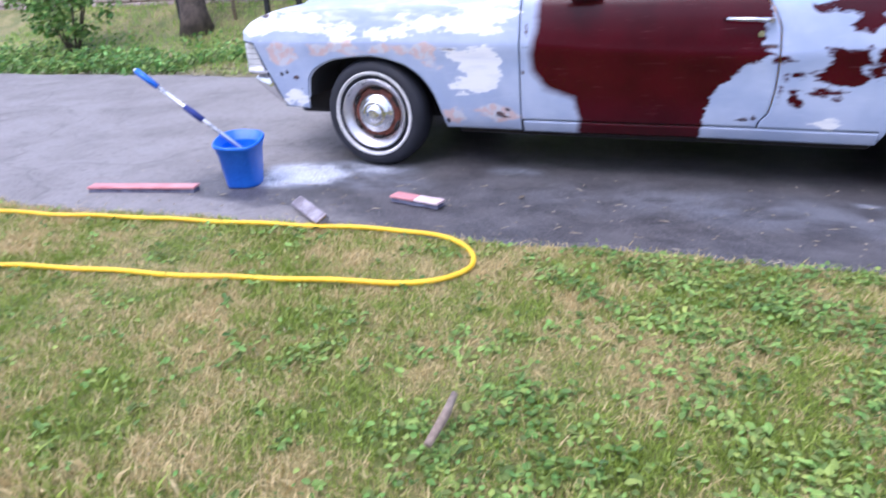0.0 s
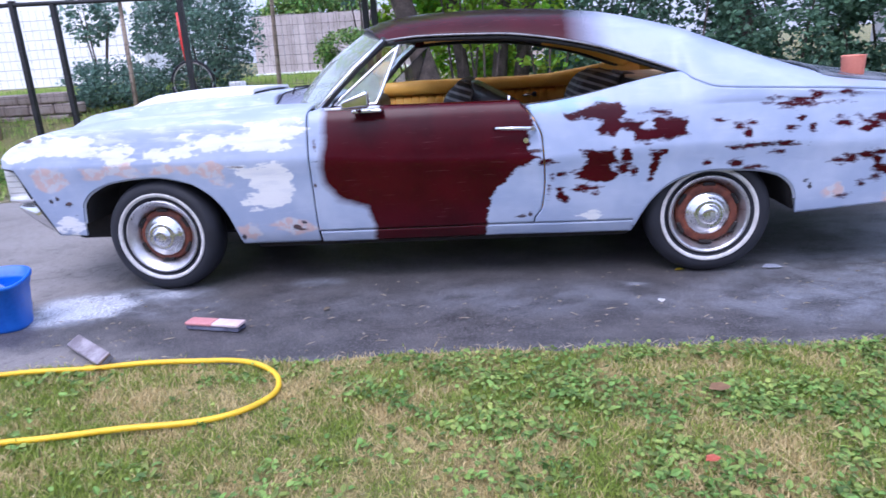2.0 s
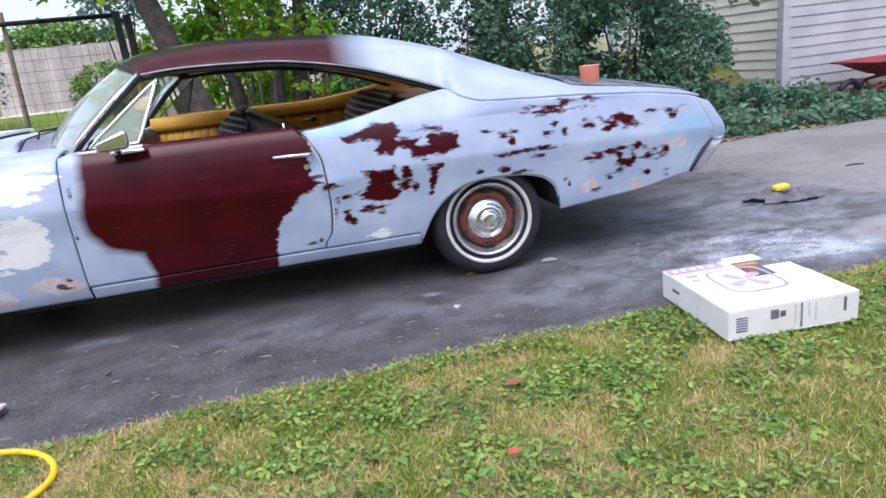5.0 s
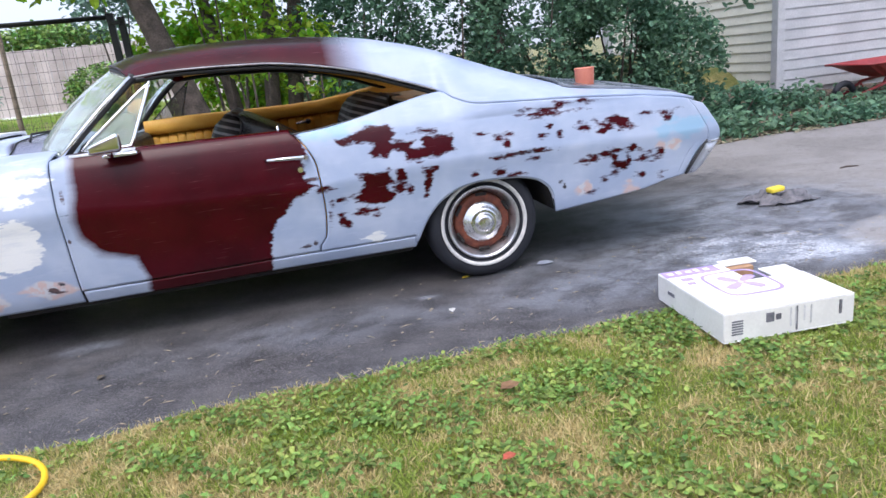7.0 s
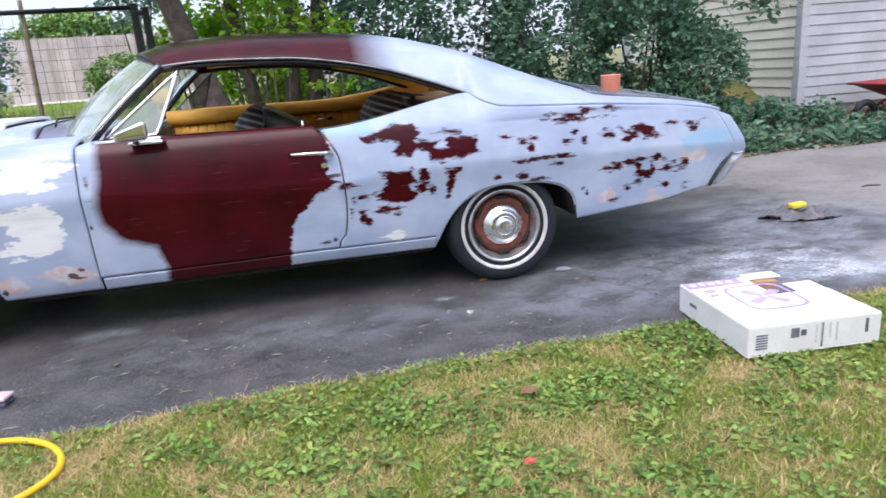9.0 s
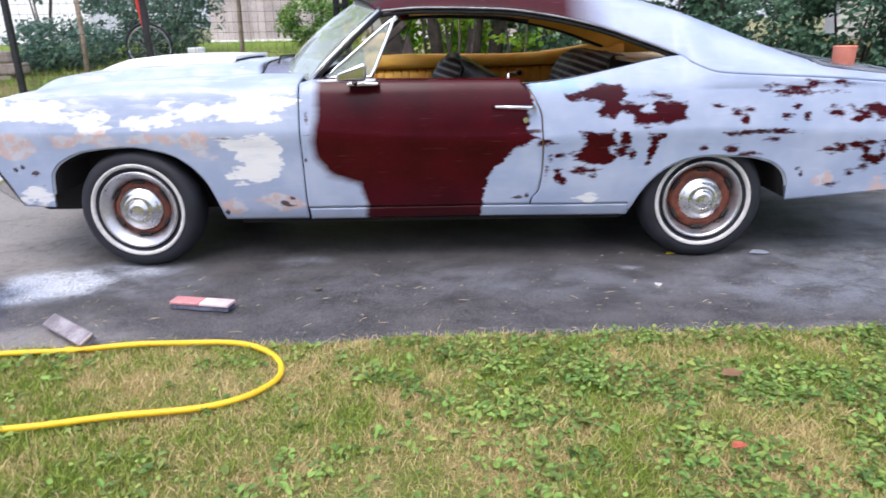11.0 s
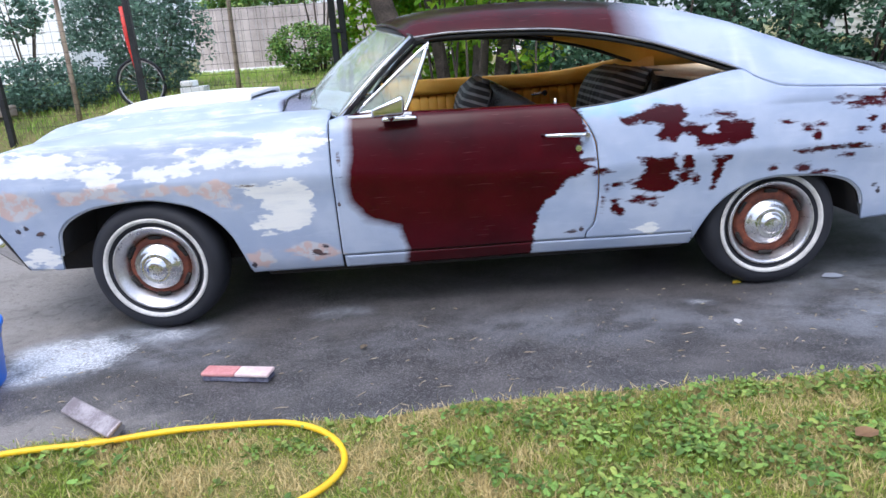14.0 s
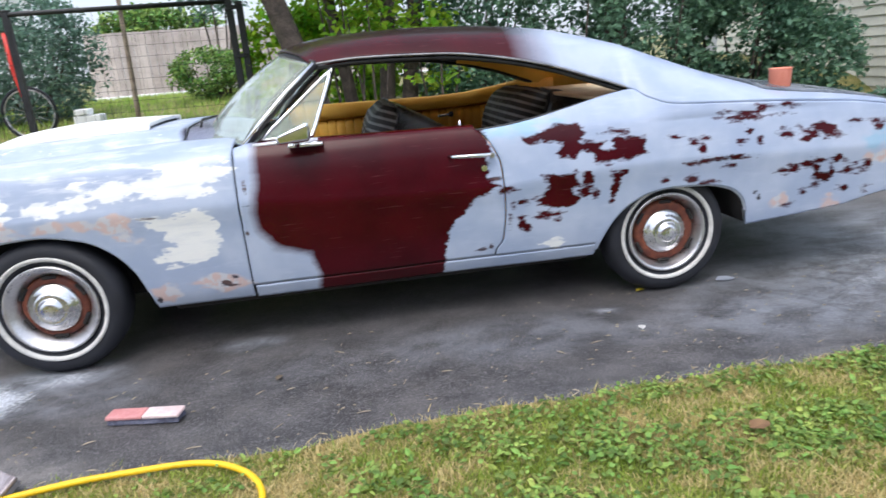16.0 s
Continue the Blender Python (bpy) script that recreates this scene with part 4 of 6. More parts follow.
def build_upper(car):
    build_roof(car)
    upper("rear_window", car, 2.98, 3.585, 0.24, 1, GLASS, "large sloping rear window", nx=30, ns=16, lift=-0.022, thick=0.006).visible_shadow = False
    upper("trunk_lid", car, 3.60, 4.325, 0.165, 1, TRUNK, "dark glossy trunk lid", nx=40, ns=24, lift=0.004, thick=0.02)
    for far in (False, True):
        xs = np.linspace(3.62, 4.32, 30)
        gy, gz = roof_point(xs, np.full(30, 0.157))
        tube("lid_gap", np.stack([xs, 2 - gy if far else gy, gz + 0.001], -1), 0.005, BLACK, car, "dark gap along the trunk lid")
    # Tail panel between the quarters.
    bm = box_bm((4.25, 0.14, 0.42), (4.345, 1.86, 0.80), 0.03, 3)
    part("tail_panel", bm, PAINT, car)
    # Hood, scoop and cowl.
    X, V = np.meshgrid(np.linspace(-0.87, 0.62, 50), np.linspace(0, 1, 40), indexing="ij")
    y = 0.340 + 1.32 * V
    z = hood_z(X, y)
    # Pale streaks here also stand in for sky reflected in the hood.
    mesh_object("hood", np.stack([X, y, z], -1).reshape(-1, 3), grid_faces(*X.shape), PAINT, car, "long primed hood, pale filler smears with sky sheen painted in", fields=plain_fields(X.size, maroon=0.03 - np.hypot((X - 0.645) * 0.8, (y - 0.49) * 0.6).ravel(), fade=np.full(X.size, 0.02), filler=np.full(X.size, -0.03)) | {"smear": np.ones(X.size)}, thick=0.02)
    # The scoop: a flat-topped white shell that grows out of the hood and is cut off open at its rear.
    X, V = np.meshgrid(np.linspace(-0.50, 0.41, 48), np.linspace(0, 1, 41), indexing="ij")
    t = 2 * V - 1
    half = np.interp(X, (-0.50, -0.38, -0.2, 0.41), (0.16, 0.26, 0.33, 0.37))
    shoulder = np.clip((1 - np.abs(t)) / 0.14, 0, 1)
    y = 1 + half * np.sign(t) * np.where(np.abs(t) > 0.86, 0.955 + 0.045 * (np.abs(t) - 0.86) / 0.14, np.abs(t) * 0.955 / 0.86)
    rise = np.interp(X, (-0.50, -0.38, -0.25, -0.1, 0.1, 0.41), (0.004, 0.026, 0.052, 0.058, 0.054, 0.036))
    z = hood_z(X, y) + rise * ease(shoulder) - 0.003
    scoop = mesh_object("hood_scoop", np.stack([X, y, z], -1).reshape(-1, 3), grid_faces(*X.shape), SCOOP, car, "raised white hood scoop with an open rear end", thick=0.020)
    # Black panel closes the scoop's rear and stands for the shade inside.
    part("scoop_mouth_shade", box_bm((0.375, 0.67, 1.0), (0.392, 1.33, 1.07), 0.003), BLACK, scoop, "black panel standing for the shade under the scoop's rear edge")
    for far in (False, True):
        xs = np.linspace(-0.70, 0.62, 30)
        tube("hood_gap", np.stack([xs, np.full(30, 1.662 if far else 0.338), HOOD_EDGE(xs) + 0.001], -1), 0.0035, BLACK, car, "thin gap along the hood's edge")
    X, V = np.meshgrid(np.linspace(0.625, 0.94, 20), np.linspace(0, 1, 40), indexing="ij")
    y = 0.335 + 1.33 * V
    z = hood_z(0.62 + 0 * X, y) - 0.004 - 0.045 * ease((X - 0.62) / 0.3)
    spot = (0.12 - np.hypot((X - 0.66) * 1.1, (y - 0.62) * 0.7)).ravel()
    cowl = mesh_object("cowl", np.stack([X, y, z], -1).reshape(-1, 3), grid_faces(*X.shape), PAINT, car, "cowl with a patch of maroon", fields=plain_fields(X.size, maroon=spot, fade=np.full(X.size, 0.26)) | {"worn": np.full(X.size, 0.1)}, thick=0.015)
    arc = np.linspace(0, 1, 24)
    tube("hood_rear_gap", np.stack([0.622 + 0.035 * np.sin(np.pi * arc), 0.345 + 1.31 * arc, hood_z(np.full(24, 0.62), 0.345 + 1.31 * arc) + 0.001], -1), 0.004, BLACK, cowl, "dark gap behind the hood")
    for y0 in (0.55, 1.1):
        tube("wiper", [(0.69, y0, 1.045), (0.70, y0 + 0.02, 1.085), (0.74, y0 + 0.25, 1.085), (0.76, y0 + 0.45, 1.075)], 0.006, BLACK, cowl)


def build_glass(car):
    # Windshield: curved base and top edges, joined by a bowed sheet.
    t, v = np.meshgrid(np.linspace(0, 1, 40), np.linspace(0, 1, 20), indexing="ij")
    w = np.abs(2 * t - 1)
    bx, by, bz = 0.66 + 0.31 * w**2.4, 0.135 + 1.73 * t, 1.005 - 0.04 * w**2
    tx, ty, tz = 1.115 + 0.205 * w**2.4, 0.30 + 1.40 * t, 1.380 - 0.07 * w**2.6
    x, y, z = (a + (b - a) * v for a, b in ((bx, tx), (by, ty), (bz, tz)))
    bow = np.sin(np.pi * v) * 0.02
    ws = mesh_object("windshield", np.stack([x - bow, y, z + bow], -1).reshape(-1, 3), grid_faces(*x.shape), DUSTY_SHEEN, car, "raked curved windshield, dusty, with sky reflection painted in", thick=0.006)
    ws.visible_shadow = False
    top = np.stack([tx[:, 0], ty[:, 0], tz[:, 0] + 0.006], -1)
    tube("windshield_trim", np.stack([bx[:, 0], by[:, 0], bz[:, 0]], -1), 0.011, CHROME, ws)
    tube("windshield_trim", top, 0.012, BLACK, ws)
    for far in (False, True):
        def m(p):
            q = np.array(p, float)
            if far:
                q[..., 1] = 2 - q[..., 1]
            return q
        tube("roof_pillar", m([(0.955, 0.125, 0.965), (1.05, 0.165, 1.065), (1.18, 0.222, 1.19), (1.325, 0.272, 1.312)]), 0.021, BLACK, car, "slim black windshield pillar")
        tube("pillar_trim", m([(0.945, 0.105, 0.965), (1.04, 0.145, 1.065), (1.17, 0.202, 1.19), (1.315, 0.252, 1.315)]), 0.010, CHROME, car, "bright pillar moulding")
        xr = np.linspace(1.30, 2.875, 50)
        tube("drip_rail", m(np.stack([xr, RAIL_Y(xr) - 0.012, RAIL_Z(xr) + 0.004], -1)), 0.0065, RAIL, car, "bright drip moulding over the window")
        tube("window_seal", m(np.stack([xr, RAIL_Y(xr) + 0.008, RAIL_Z(xr) - 0.014], -1)), 0.012, BLACK, car, "black rubber window seal")
        xq = np.linspace(2.03, 2.87, 24)
        tube("window_sill_trim", m(np.stack([xq, side_y(xq, QUARTER_TOP(xq)) + 0.004, QUARTER_TOP(xq) + 0.004], -1)), 0.007, BLACK, car)
        tube("belt_strip", m([(1.0, 0.075, 0.972), (1.12, 0.072, 0.974), (1.30, 0.078, 0.972)]), 0.010, BRIGHT, car, "bright strip below the vent window")
        # Vent window.
        a, b, c = m((1.03, 0.145, 0.985)), m((1.40, 0.268, 1.285)), m((1.272, 0.145, 0.985))
        frame_pts = [a + (b - a) * k for k in np.linspace(0, 1, 8)] + [b + (c - b) * k for k in np.linspace(0, 1, 8)[1:]] + [c + (a - c) * k for k in np.linspace(0, 1, 6)[1:-1]]
        vent = tube("vent_window", frame_pts, 0.004 if far else 0.010, BLACK if far else CHROME, car, "triangular vent window in a dark frame" if far else "chrome-framed triangular vent window", closed=True)
        mesh_object("pane", [a, b, c, a + (0.004, 0, 0), b + (0.004, 0, 0), c + (0.004, 0, 0)], [(0, 1, 2), (5, 4, 3), (0, 3, 4, 1), (1, 4, 5, 2), (2, 5, 3, 0)], GLASS if far else DUSTY_SHEEN, vent, smooth=False).visible_shadow = False


def rounded_slab(name, profile, y0, y1, material, parent, label="", bevel=0.03, pleats=0):
    """An upholstered block: an x-z outline drawn out from y0 to y1 with soft edges."""
    bm = bmesh.new()
    rings = []
    p = np.array(profile, float)
    mid = p.mean(0)
    for yy, k in ((y0, 0.90), (y0 + bevel, 1.0), *[(y, 1.0) for y in np.linspace(y0 + bevel, y1 - bevel, max(3, pleats * 4 + 1))[1:-1]], (y1 - bevel, 1.0), (y1, 0.90)):
        rib = 0.022 * math.cos((yy - y0) / (y1 - y0) * pleats * 2 * math.pi) if pleats and y0 + bevel < yy < y1 - bevel else 0.0
        rings.append([bm.verts.new((mid[0] + (q[0] - mid[0]) * k + (rib if q[0] < mid[0] else 0), yy, mid[1] + (q[1] - mid[1]) * k + 0.4 * rib)) for q in p])
    for r0, r1 in zip(rings, rings[1:]):
        for i in range(len(p)):
            bm.faces.new((r0[i], r0[(i + 1) % len(p)], r1[(i + 1) % len(p)], r1[i]))
    bm.faces.new(rings[0][::-1])
    bm.faces.new(rings[-1])
    bmesh.ops.recalc_face_normals(bm, faces=bm.faces[:])
    return part(name, bm, material, parent, label, smooth=True)


def build_cabin(car):
    part("floor_pan", box_bm((0.5, 0.14, 0.205), (2.62, 1.86, 0.33), 0.02), WELL, car)
    part("engine_bay", box_bm((-0.75, 0.36, 0.24), (0.495, 1.64, 0.85), 0.03), WELL, car)
    part("boot_tub", box_bm((3.44, 0.18, 0.36), (4.245, 1.82, 0.80), 0.03), WELL, car)
    part("axle", box_bm((2.95, 0.3, 0.25), (3.1, 1.7, 0.40), 0.04), WELL, car)
    part("dashboard", box_bm((0.82, 0.2, 0.62), (1.08, 1.80, 0.965), 0.05, 3), BLACK, car, "dark dashboard")
    front = ([(1.50, 0.40), (1.54, 0.80), (1.575, 0.93), (1.61, 0.995), (1.655, 1.035), (1.70, 1.048), (1.735, 1.035), (1.755, 0.98), (1.72, 0.87), (1.72, 0.40)],
             [(1.74, 1.034), (1.78, 1.025), (1.81, 1.01), (1.90, 0.96), (1.99, 0.91), (2.13, 0.82), (2.15, 0.40), (1.725, 0.40), (1.725, 0.87), (1.76, 0.98)])
    rear = ([(2.36, 0.40), (2.42, 0.86), (2.445, 0.94), (2.48, 1.00), (2.52, 1.04), (2.57, 1.06), (2.66, 1.055), (2.715, 1.035), (2.705, 0.98), (2.675, 0.91), (2.675, 0.40)],
            [(2.72, 1.035), (2.79, 1.04), (2.85, 1.02), (2.91, 0.99), (3.03, 0.93), (3.05, 0.40), (2.68, 0.40), (2.68, 0.91), (2.71, 0.98)])
    for name, (pad, shell), label in (("front_seat_back", front, "black seat back with grey sheen painted in checked bands"), ("rear_seat_back", rear, "black rear seat back with grey sheen painted in checked bands")):
        for y0, y1, drop in ((0.30, 0.97, 0.17), (1.03, 1.70, 0.0)):
            low = [[(x, max(0.35, z - drop)) for x, z in shape] for shape in (pad, shell)]
            seat = rounded_slab(name, low[0], y0, y1, SHEEN_BANDED, car, label, 0.03, 7)
            rounded_slab("seat_shell", low[1], y0, y1, VINYL, seat, "plain black vinyl back of the seat", 0.05)
            k = len(low[0]) - 5
            for yy in (y0 + 0.012, y1 - 0.012):
                tube("piping", [(x + 0.003, yy, z + 0.004) for x, z in low[0][k:-1]], 0.010, RAIL, seat, "grey piping along the seam")
    part("parcel_shelf", box_bm((2.74, 0.27, 1.008), (3.36, 1.73, 1.03), 0.008), SHELF, car, "tan parcel shelf, daylight put into its pale colour")
    for far in (False, True):
        # Pleated trim on the inside of the door and the rear quarter.
        xs = np.arange(1.03, 2.98, 0.0062)
        lo, hi = 0.36, np.interp(xs, (0.98, 1.33, 2.1, 2.3, 2.54, 2.85, 3.0), (1.025, 1.035, 1.022, 1.03, 1.06, 1.11, 1.10))
        if not far:
            hi = np.minimum(hi - 0.09, QUARTER_TOP(np.maximum(xs, 2.0)) - 0.03)
        v = np.r_[np.linspace(0, 0.80, 12), np.linspace(0.82, 1, 8)]
        X = np.repeat(xs[:, None], len(v), 1)
        edge = np.interp(xs, (0.98, 2.98), (0.938, 0.955)) - (0 if far else 0.10)
        z = np.where(v < 0.81, lo + (edge[:, None] - lo) * (v / 0.80), edge[:, None] + (hi - edge)[:, None] * ((v - 0.81) / 0.19))
        rib = 0.016 * np.abs(np.sin(np.pi * X / 0.062)) ** 0.45 * (v < 0.80)
        pad = 0.020 * np.sin(np.pi * np.clip((v - 0.80) / 0.2, 0, 1)) + 0.006 * (v > 0.81)
        y = 0.175 + rib + pad - 0.020 * ((v > 0.79) & (v < 0.83))
        mesh_object("trim_panel", np.stack([X, 2 - y if far else y, z], -1).reshape(-1, 3), grid_faces(*X.shape, flip=far), TAN, car, "tan vinyl trim with upright pleats", thick=0.02 if far else -0.02)
        X, S = np.meshgrid(np.linspace(2.25, 3.42, 40), np.linspace(0.02, 0.34, 12), indexing="ij")
        y, z = roof_point(X, S)
        y, z = y + 0.02, z - 0.03
        mesh_object("sail_lining", np.stack([X, 2 - y if far else y, z], -1).reshape(-1, 3), grid_faces(*X.shape, flip=far), TAN, car, "tan lining inside the rear pillar")
    X, S = np.meshgrid(np.linspace(1.38, 2.9, 40), np.linspace(0.05, 1, 20), indexing="ij")
    y, z = roof_point(X, S)
    X, y, z = np.hstack([X, X[:, -2::-1]]), np.hstack([y, 2 - y[:, -2::-1]]), np.hstack([z, z[:, -2::-1]]) - 0.035
    mesh_object("headliner", np.stack([X, y, z], -1).reshape(-1, 3), grid_faces(*X.shape), TAN, car, "tan headliner")
    crank = tube("window_crank", [(2.09, 1.81, 0.885), (2.12, 1.785, 0.888), (2.19, 1.78, 0.895)], 0.010, CHROME, car, "chrome window crank")
    bm = bmesh.new()
    bmesh.ops.create_uvsphere(bm, u_segments=12, v_segments=8, radius=0.02)
    bmesh.ops.translate(bm, verts=bm.verts, vec=(2.195, 1.765, 0.895))
    part("knob", bm, BLACK, crank, smooth=True)
    tube("lock_knob", [(1.985, 0.155, 0.945), (1.985, 0.155, 0.99)], [0.008, 0.006], CHROME, car, "small chrome lock knob")


def build_wheel(car, x, far, outer):
    wheel = new("wheel")
    wheel.parent = car
    R = 0.325
    g = 0.012 if x > 2 else 0.0
    revolve("tyre", [(0.205, 0.035), (0.225, 0.012), (0.27, 0.0), (0.300, 0.010), (0.316, 0.030), (R, 0.055), (R + 0.003, 0.10), (R, 0.155), (0.30, 0.195), (0.25, 0.205), (0.20, 0.18)], RUBBER, wheel, "worn black tyre")
    revolve("whitewall", [(0.231, 0.012), (0.233, 0.003), (0.242, -0.001), (0.250, -0.0035), (0.253, 0.004)], WHITEWALL, wheel, "white sidewall band")
    revolve("rim", [(0.208, 0.034), (0.211, 0.012), (0.207, 0.003), (0.200, 0.004), (0.192, 0.012), (0.182 + g / 2, 0.022), (0.170 + g, 0.036), (0.158 + g, 0.056), (0.152 + g, 0.080), (0.148 + g, 0.10)], STEEL, wheel, "deep dished steel rim")
    disc = revolve("wheel_centre", [(0.158 + g, 0.108), (0.154 + g, 0.085), (0.146 + g, 0.062 - g), (0.136 + g, 0.054 - g), (0.120, 0.054 - g), (0.09, 0.064), (0.0, 0.066)], RUST, wheel, "rusty orange wheel centre")
    for k in range(6):
        a = k * math.pi / 3 + 0.5
        bm = box_bm((-0.032, -0.008, -0.013), (0.032, 0.008, 0.013), 0.004)
        bmesh.ops.transform(bm, matrix=Matrix.Translation(((0.142 + g) * math.cos(a), 0.058 - g, (0.142 + g) * math.sin(a))) @ Matrix.Rotation(-a + math.pi / 2, 4, "Y") @ Matrix.Rotation(0.9, 4, "X"), verts=bm.verts)
        part("slot", bm, WELL, disc)
    cap = revolve("hubcap", [(0.119, 0.060), (0.118, 0.045), (0.112, 0.037), (0.100, 0.030), (0.084, 0.018), (0.078, 0.010), (0.066, 0.006), (0.060, 0.010), (0.052, 0.004), (0.046, -0.008), (0.036, -0.015), (0.024, -0.016), (0.0, -0.018)], HUB, wheel, "small chrome hubcap")
    wheel.matrix_basis = Matrix.Translation((x, (2 - outer) if far else outer, R - 0.003)) @ (Matrix.Rotation(math.pi, 4, "Z") if far else Matrix())
    return wheel


def build_well(car, arch, x0, x1, far):
    xs = np.linspace(x0, x1, 30)
    y = np.linspace(0.05, 0.55, 6)
    X, Y = np.meshgrid(xs, y, indexing="ij")
    Z = np.repeat(arch(xs)[:, None], 6, 1) + 0.015
    mesh_object("wheel_well", np.stack([X, 2 - Y if far else Y, Z], -1).reshape(-1, 3), grid_faces(*X.shape, flip=far), WELL, car, thick=0.01)
    X, V = np.meshgrid(xs, np.linspace(0, 1, 4), indexing="ij")
    Z = 0.22 + (arch(xs)[:, None] + 0.02 - 0.22) * V
    mesh_object("inner_well", np.stack([X, np.full_like(X, 1.5 if far else 0.5), Z], -1).reshape(-1, 3), grid_faces(*X.shape), WELL, car, thick=0.01)


def sweep(name, path, outline, material, car, label="", shear=0.0):
    """An outline in (out, z) drawn along a plan path of (x, y, outx, outy)."""
    o = np.array(outline, float)
    p = np.array(path, float)
    verts = np.stack([p[:, None, 0] + o[None, :, 0] * p[:, None, 2] + shear * (o[None, :, 1] - 0.5), p[:, None, 1] + o[None, :, 0] * p[:, None, 3], np.broadcast_to(o[None, :, 1], (len(p), len(o)))], -1)
    n, k = len(p), len(o)
    faces = [(i * k + j, i * k + (j + 1) % k, (i + 1) * k + (j + 1) % k, (i + 1) * k + j) for i in range(n - 1) for j in range(k)] + [tuple(range(k)), tuple(range((n - 1) * k, n * k))[::-1]]
    return mesh_object(name, verts.reshape(-1, 3), faces, material, car, label)


def build_ends(car):
    nose = [(-0.66, 0.06, 0, -1), (-0.78, 0.065, -0.25, -0.97), (-0.86, 0.09, -0.55, -0.84), (-0.90, 0.15, -0.85, -0.5), (-0.92, 0.32, -1, -0.15), (-0.945, 0.7, -1, 0), (-0.95, 1.0, -1, 0)]
    nose += [(x, 2 - y, ox, -oy) for x, y, ox, oy in nose[-2::-1]]
    sweep("front_bumper", nose, [(-0.04, 0.35), (-0.012, 0.352), (0.0, 0.37), (0.008, 0.45), (0.004, 0.515), (-0.03, 0.525)], CHROME, car, "chrome front bumper mirroring the asphalt and the bucket", -1.15)
    lip = [(-0.735, 0.048, 0, -1), (-0.82, 0.055, -0.25, -0.97), (-0.90, 0.085, -0.55, -0.84), (-0.945, 0.16, -0.85, -0.5), (-0.965, 0.32, -1, -0.15), (-0.99, 0.7, -1, 0), (-0.995, 1.0, -1, 0)]
    lip += [(x, 2 - y, ox, -oy) for x, y, ox, oy in lip[-2::-1]]
    sweep("bumper_lip", lip, [(-0.04, 0.548), (0.010, 0.548), (0.020, 0.562), (0.012, 0.580), (-0.04, 0.582)], BRIGHT, car, "bright chrome lip along the bumper")
    rear = [(4.318, 0.030, 0, -1), (4.38, 0.035, 0.2, -0.98), (4.428, 0.058, 0.6, -0.8), (4.458, 0.115, 0.87, -0.5), (4.470, 0.30, 1, -0.1), (4.485, 0.7, 1, 0), (4.49, 1.0, 1, 0)]
    rear += [(x, 2 - y, ox, -oy) for x, y, ox, oy in rear[-2::-1]]
    sweep("rear_bumper", rear, [(-0.05, 0.42), (-0.01, 0.418), (0.006, 0.45), (0.012, 0.53), (0.012, 0.582), (-0.05, 0.585)], surface("dusty_bumper_chrome", (0.55, 0.57, 0.63), (0.70, 0.72, 0.76), 5, 80, (0.25, 0.45), 0.5), car, "dusty chrome rear bumper, slanting under the tail", 0.77)
    sweep("bumper_edge", rear, [(-0.05, 0.588), (0.012, 0.586), (0.015, 0.594), (0.010, 0.602), (-0.05, 0.602)], CHROME, car, "bright upper edge of the rear bumper", 0.77)
    for y in (0.010, 1.990):
        tube("bumper_gap", [(4.258, y, 0.424), (4.327, y, 0.514), (4.392, y, 0.596), (4.402, y, 0.606)], 0.008, BLACK, car, "dark gap before the rear bumper")
    part("grille", box_bm((-0.86, 0.17, 0.57), (-0.78, 1.83, 0.75), 0.01), BLACK, car, "dark front grille")
    for y in (0.24, 0.43, 1.57, 1.76):
        lamp = part("headlight", box_bm((-0.885, y - 0.085, 0.585), (-0.85, y + 0.085, 0.745), 0.03, 3), CHROME, car, "round headlight in a bright bezel")
        bm = bmesh.new()
        bmesh.ops.create_uvsphere(bm, u_segments=20, v_segments=12, radius=0.072, matrix=Matrix.Translation((-0.875, y, 0.665)) @ Matrix.Diagonal((0.35, 1, 1, 1)))
        part("lens", bm, SCOOP, lamp, smooth=True)
    cap = part("headlight_bezel", box_bm((-0.915, 0.075, 0.575), (-0.785, 0.16, 0.738), 0.012), BRIGHT, car, "bright bezel wrapping the fender corner")
    for k in range(4):
        part("rib", box_bm((-0.905, 0.0725, 0.60 + 0.033 * k), (-0.795, 0.0765, 0.603 + 0.033 * k), 0.001, 1), RAIL, cap)
    gx, gz = np.interp(np.linspace(0, 1, 20), (0, 0.1, 0.5, 1), (-0.875, -0.805, -0.755, -0.628)), np.interp(np.linspace(0, 1, 20), (0, 0.1, 0.5, 1), (0.745, 0.735, 0.585, 0.352))
    for far in (False, True):
        gy = side_y(gx, gz) - 0.003
        tube("fender_gap", np.stack([gx, 2 - gy if far else gy, gz], -1), 0.0085, BLACK, car, "dark gap along the fender's front edge")


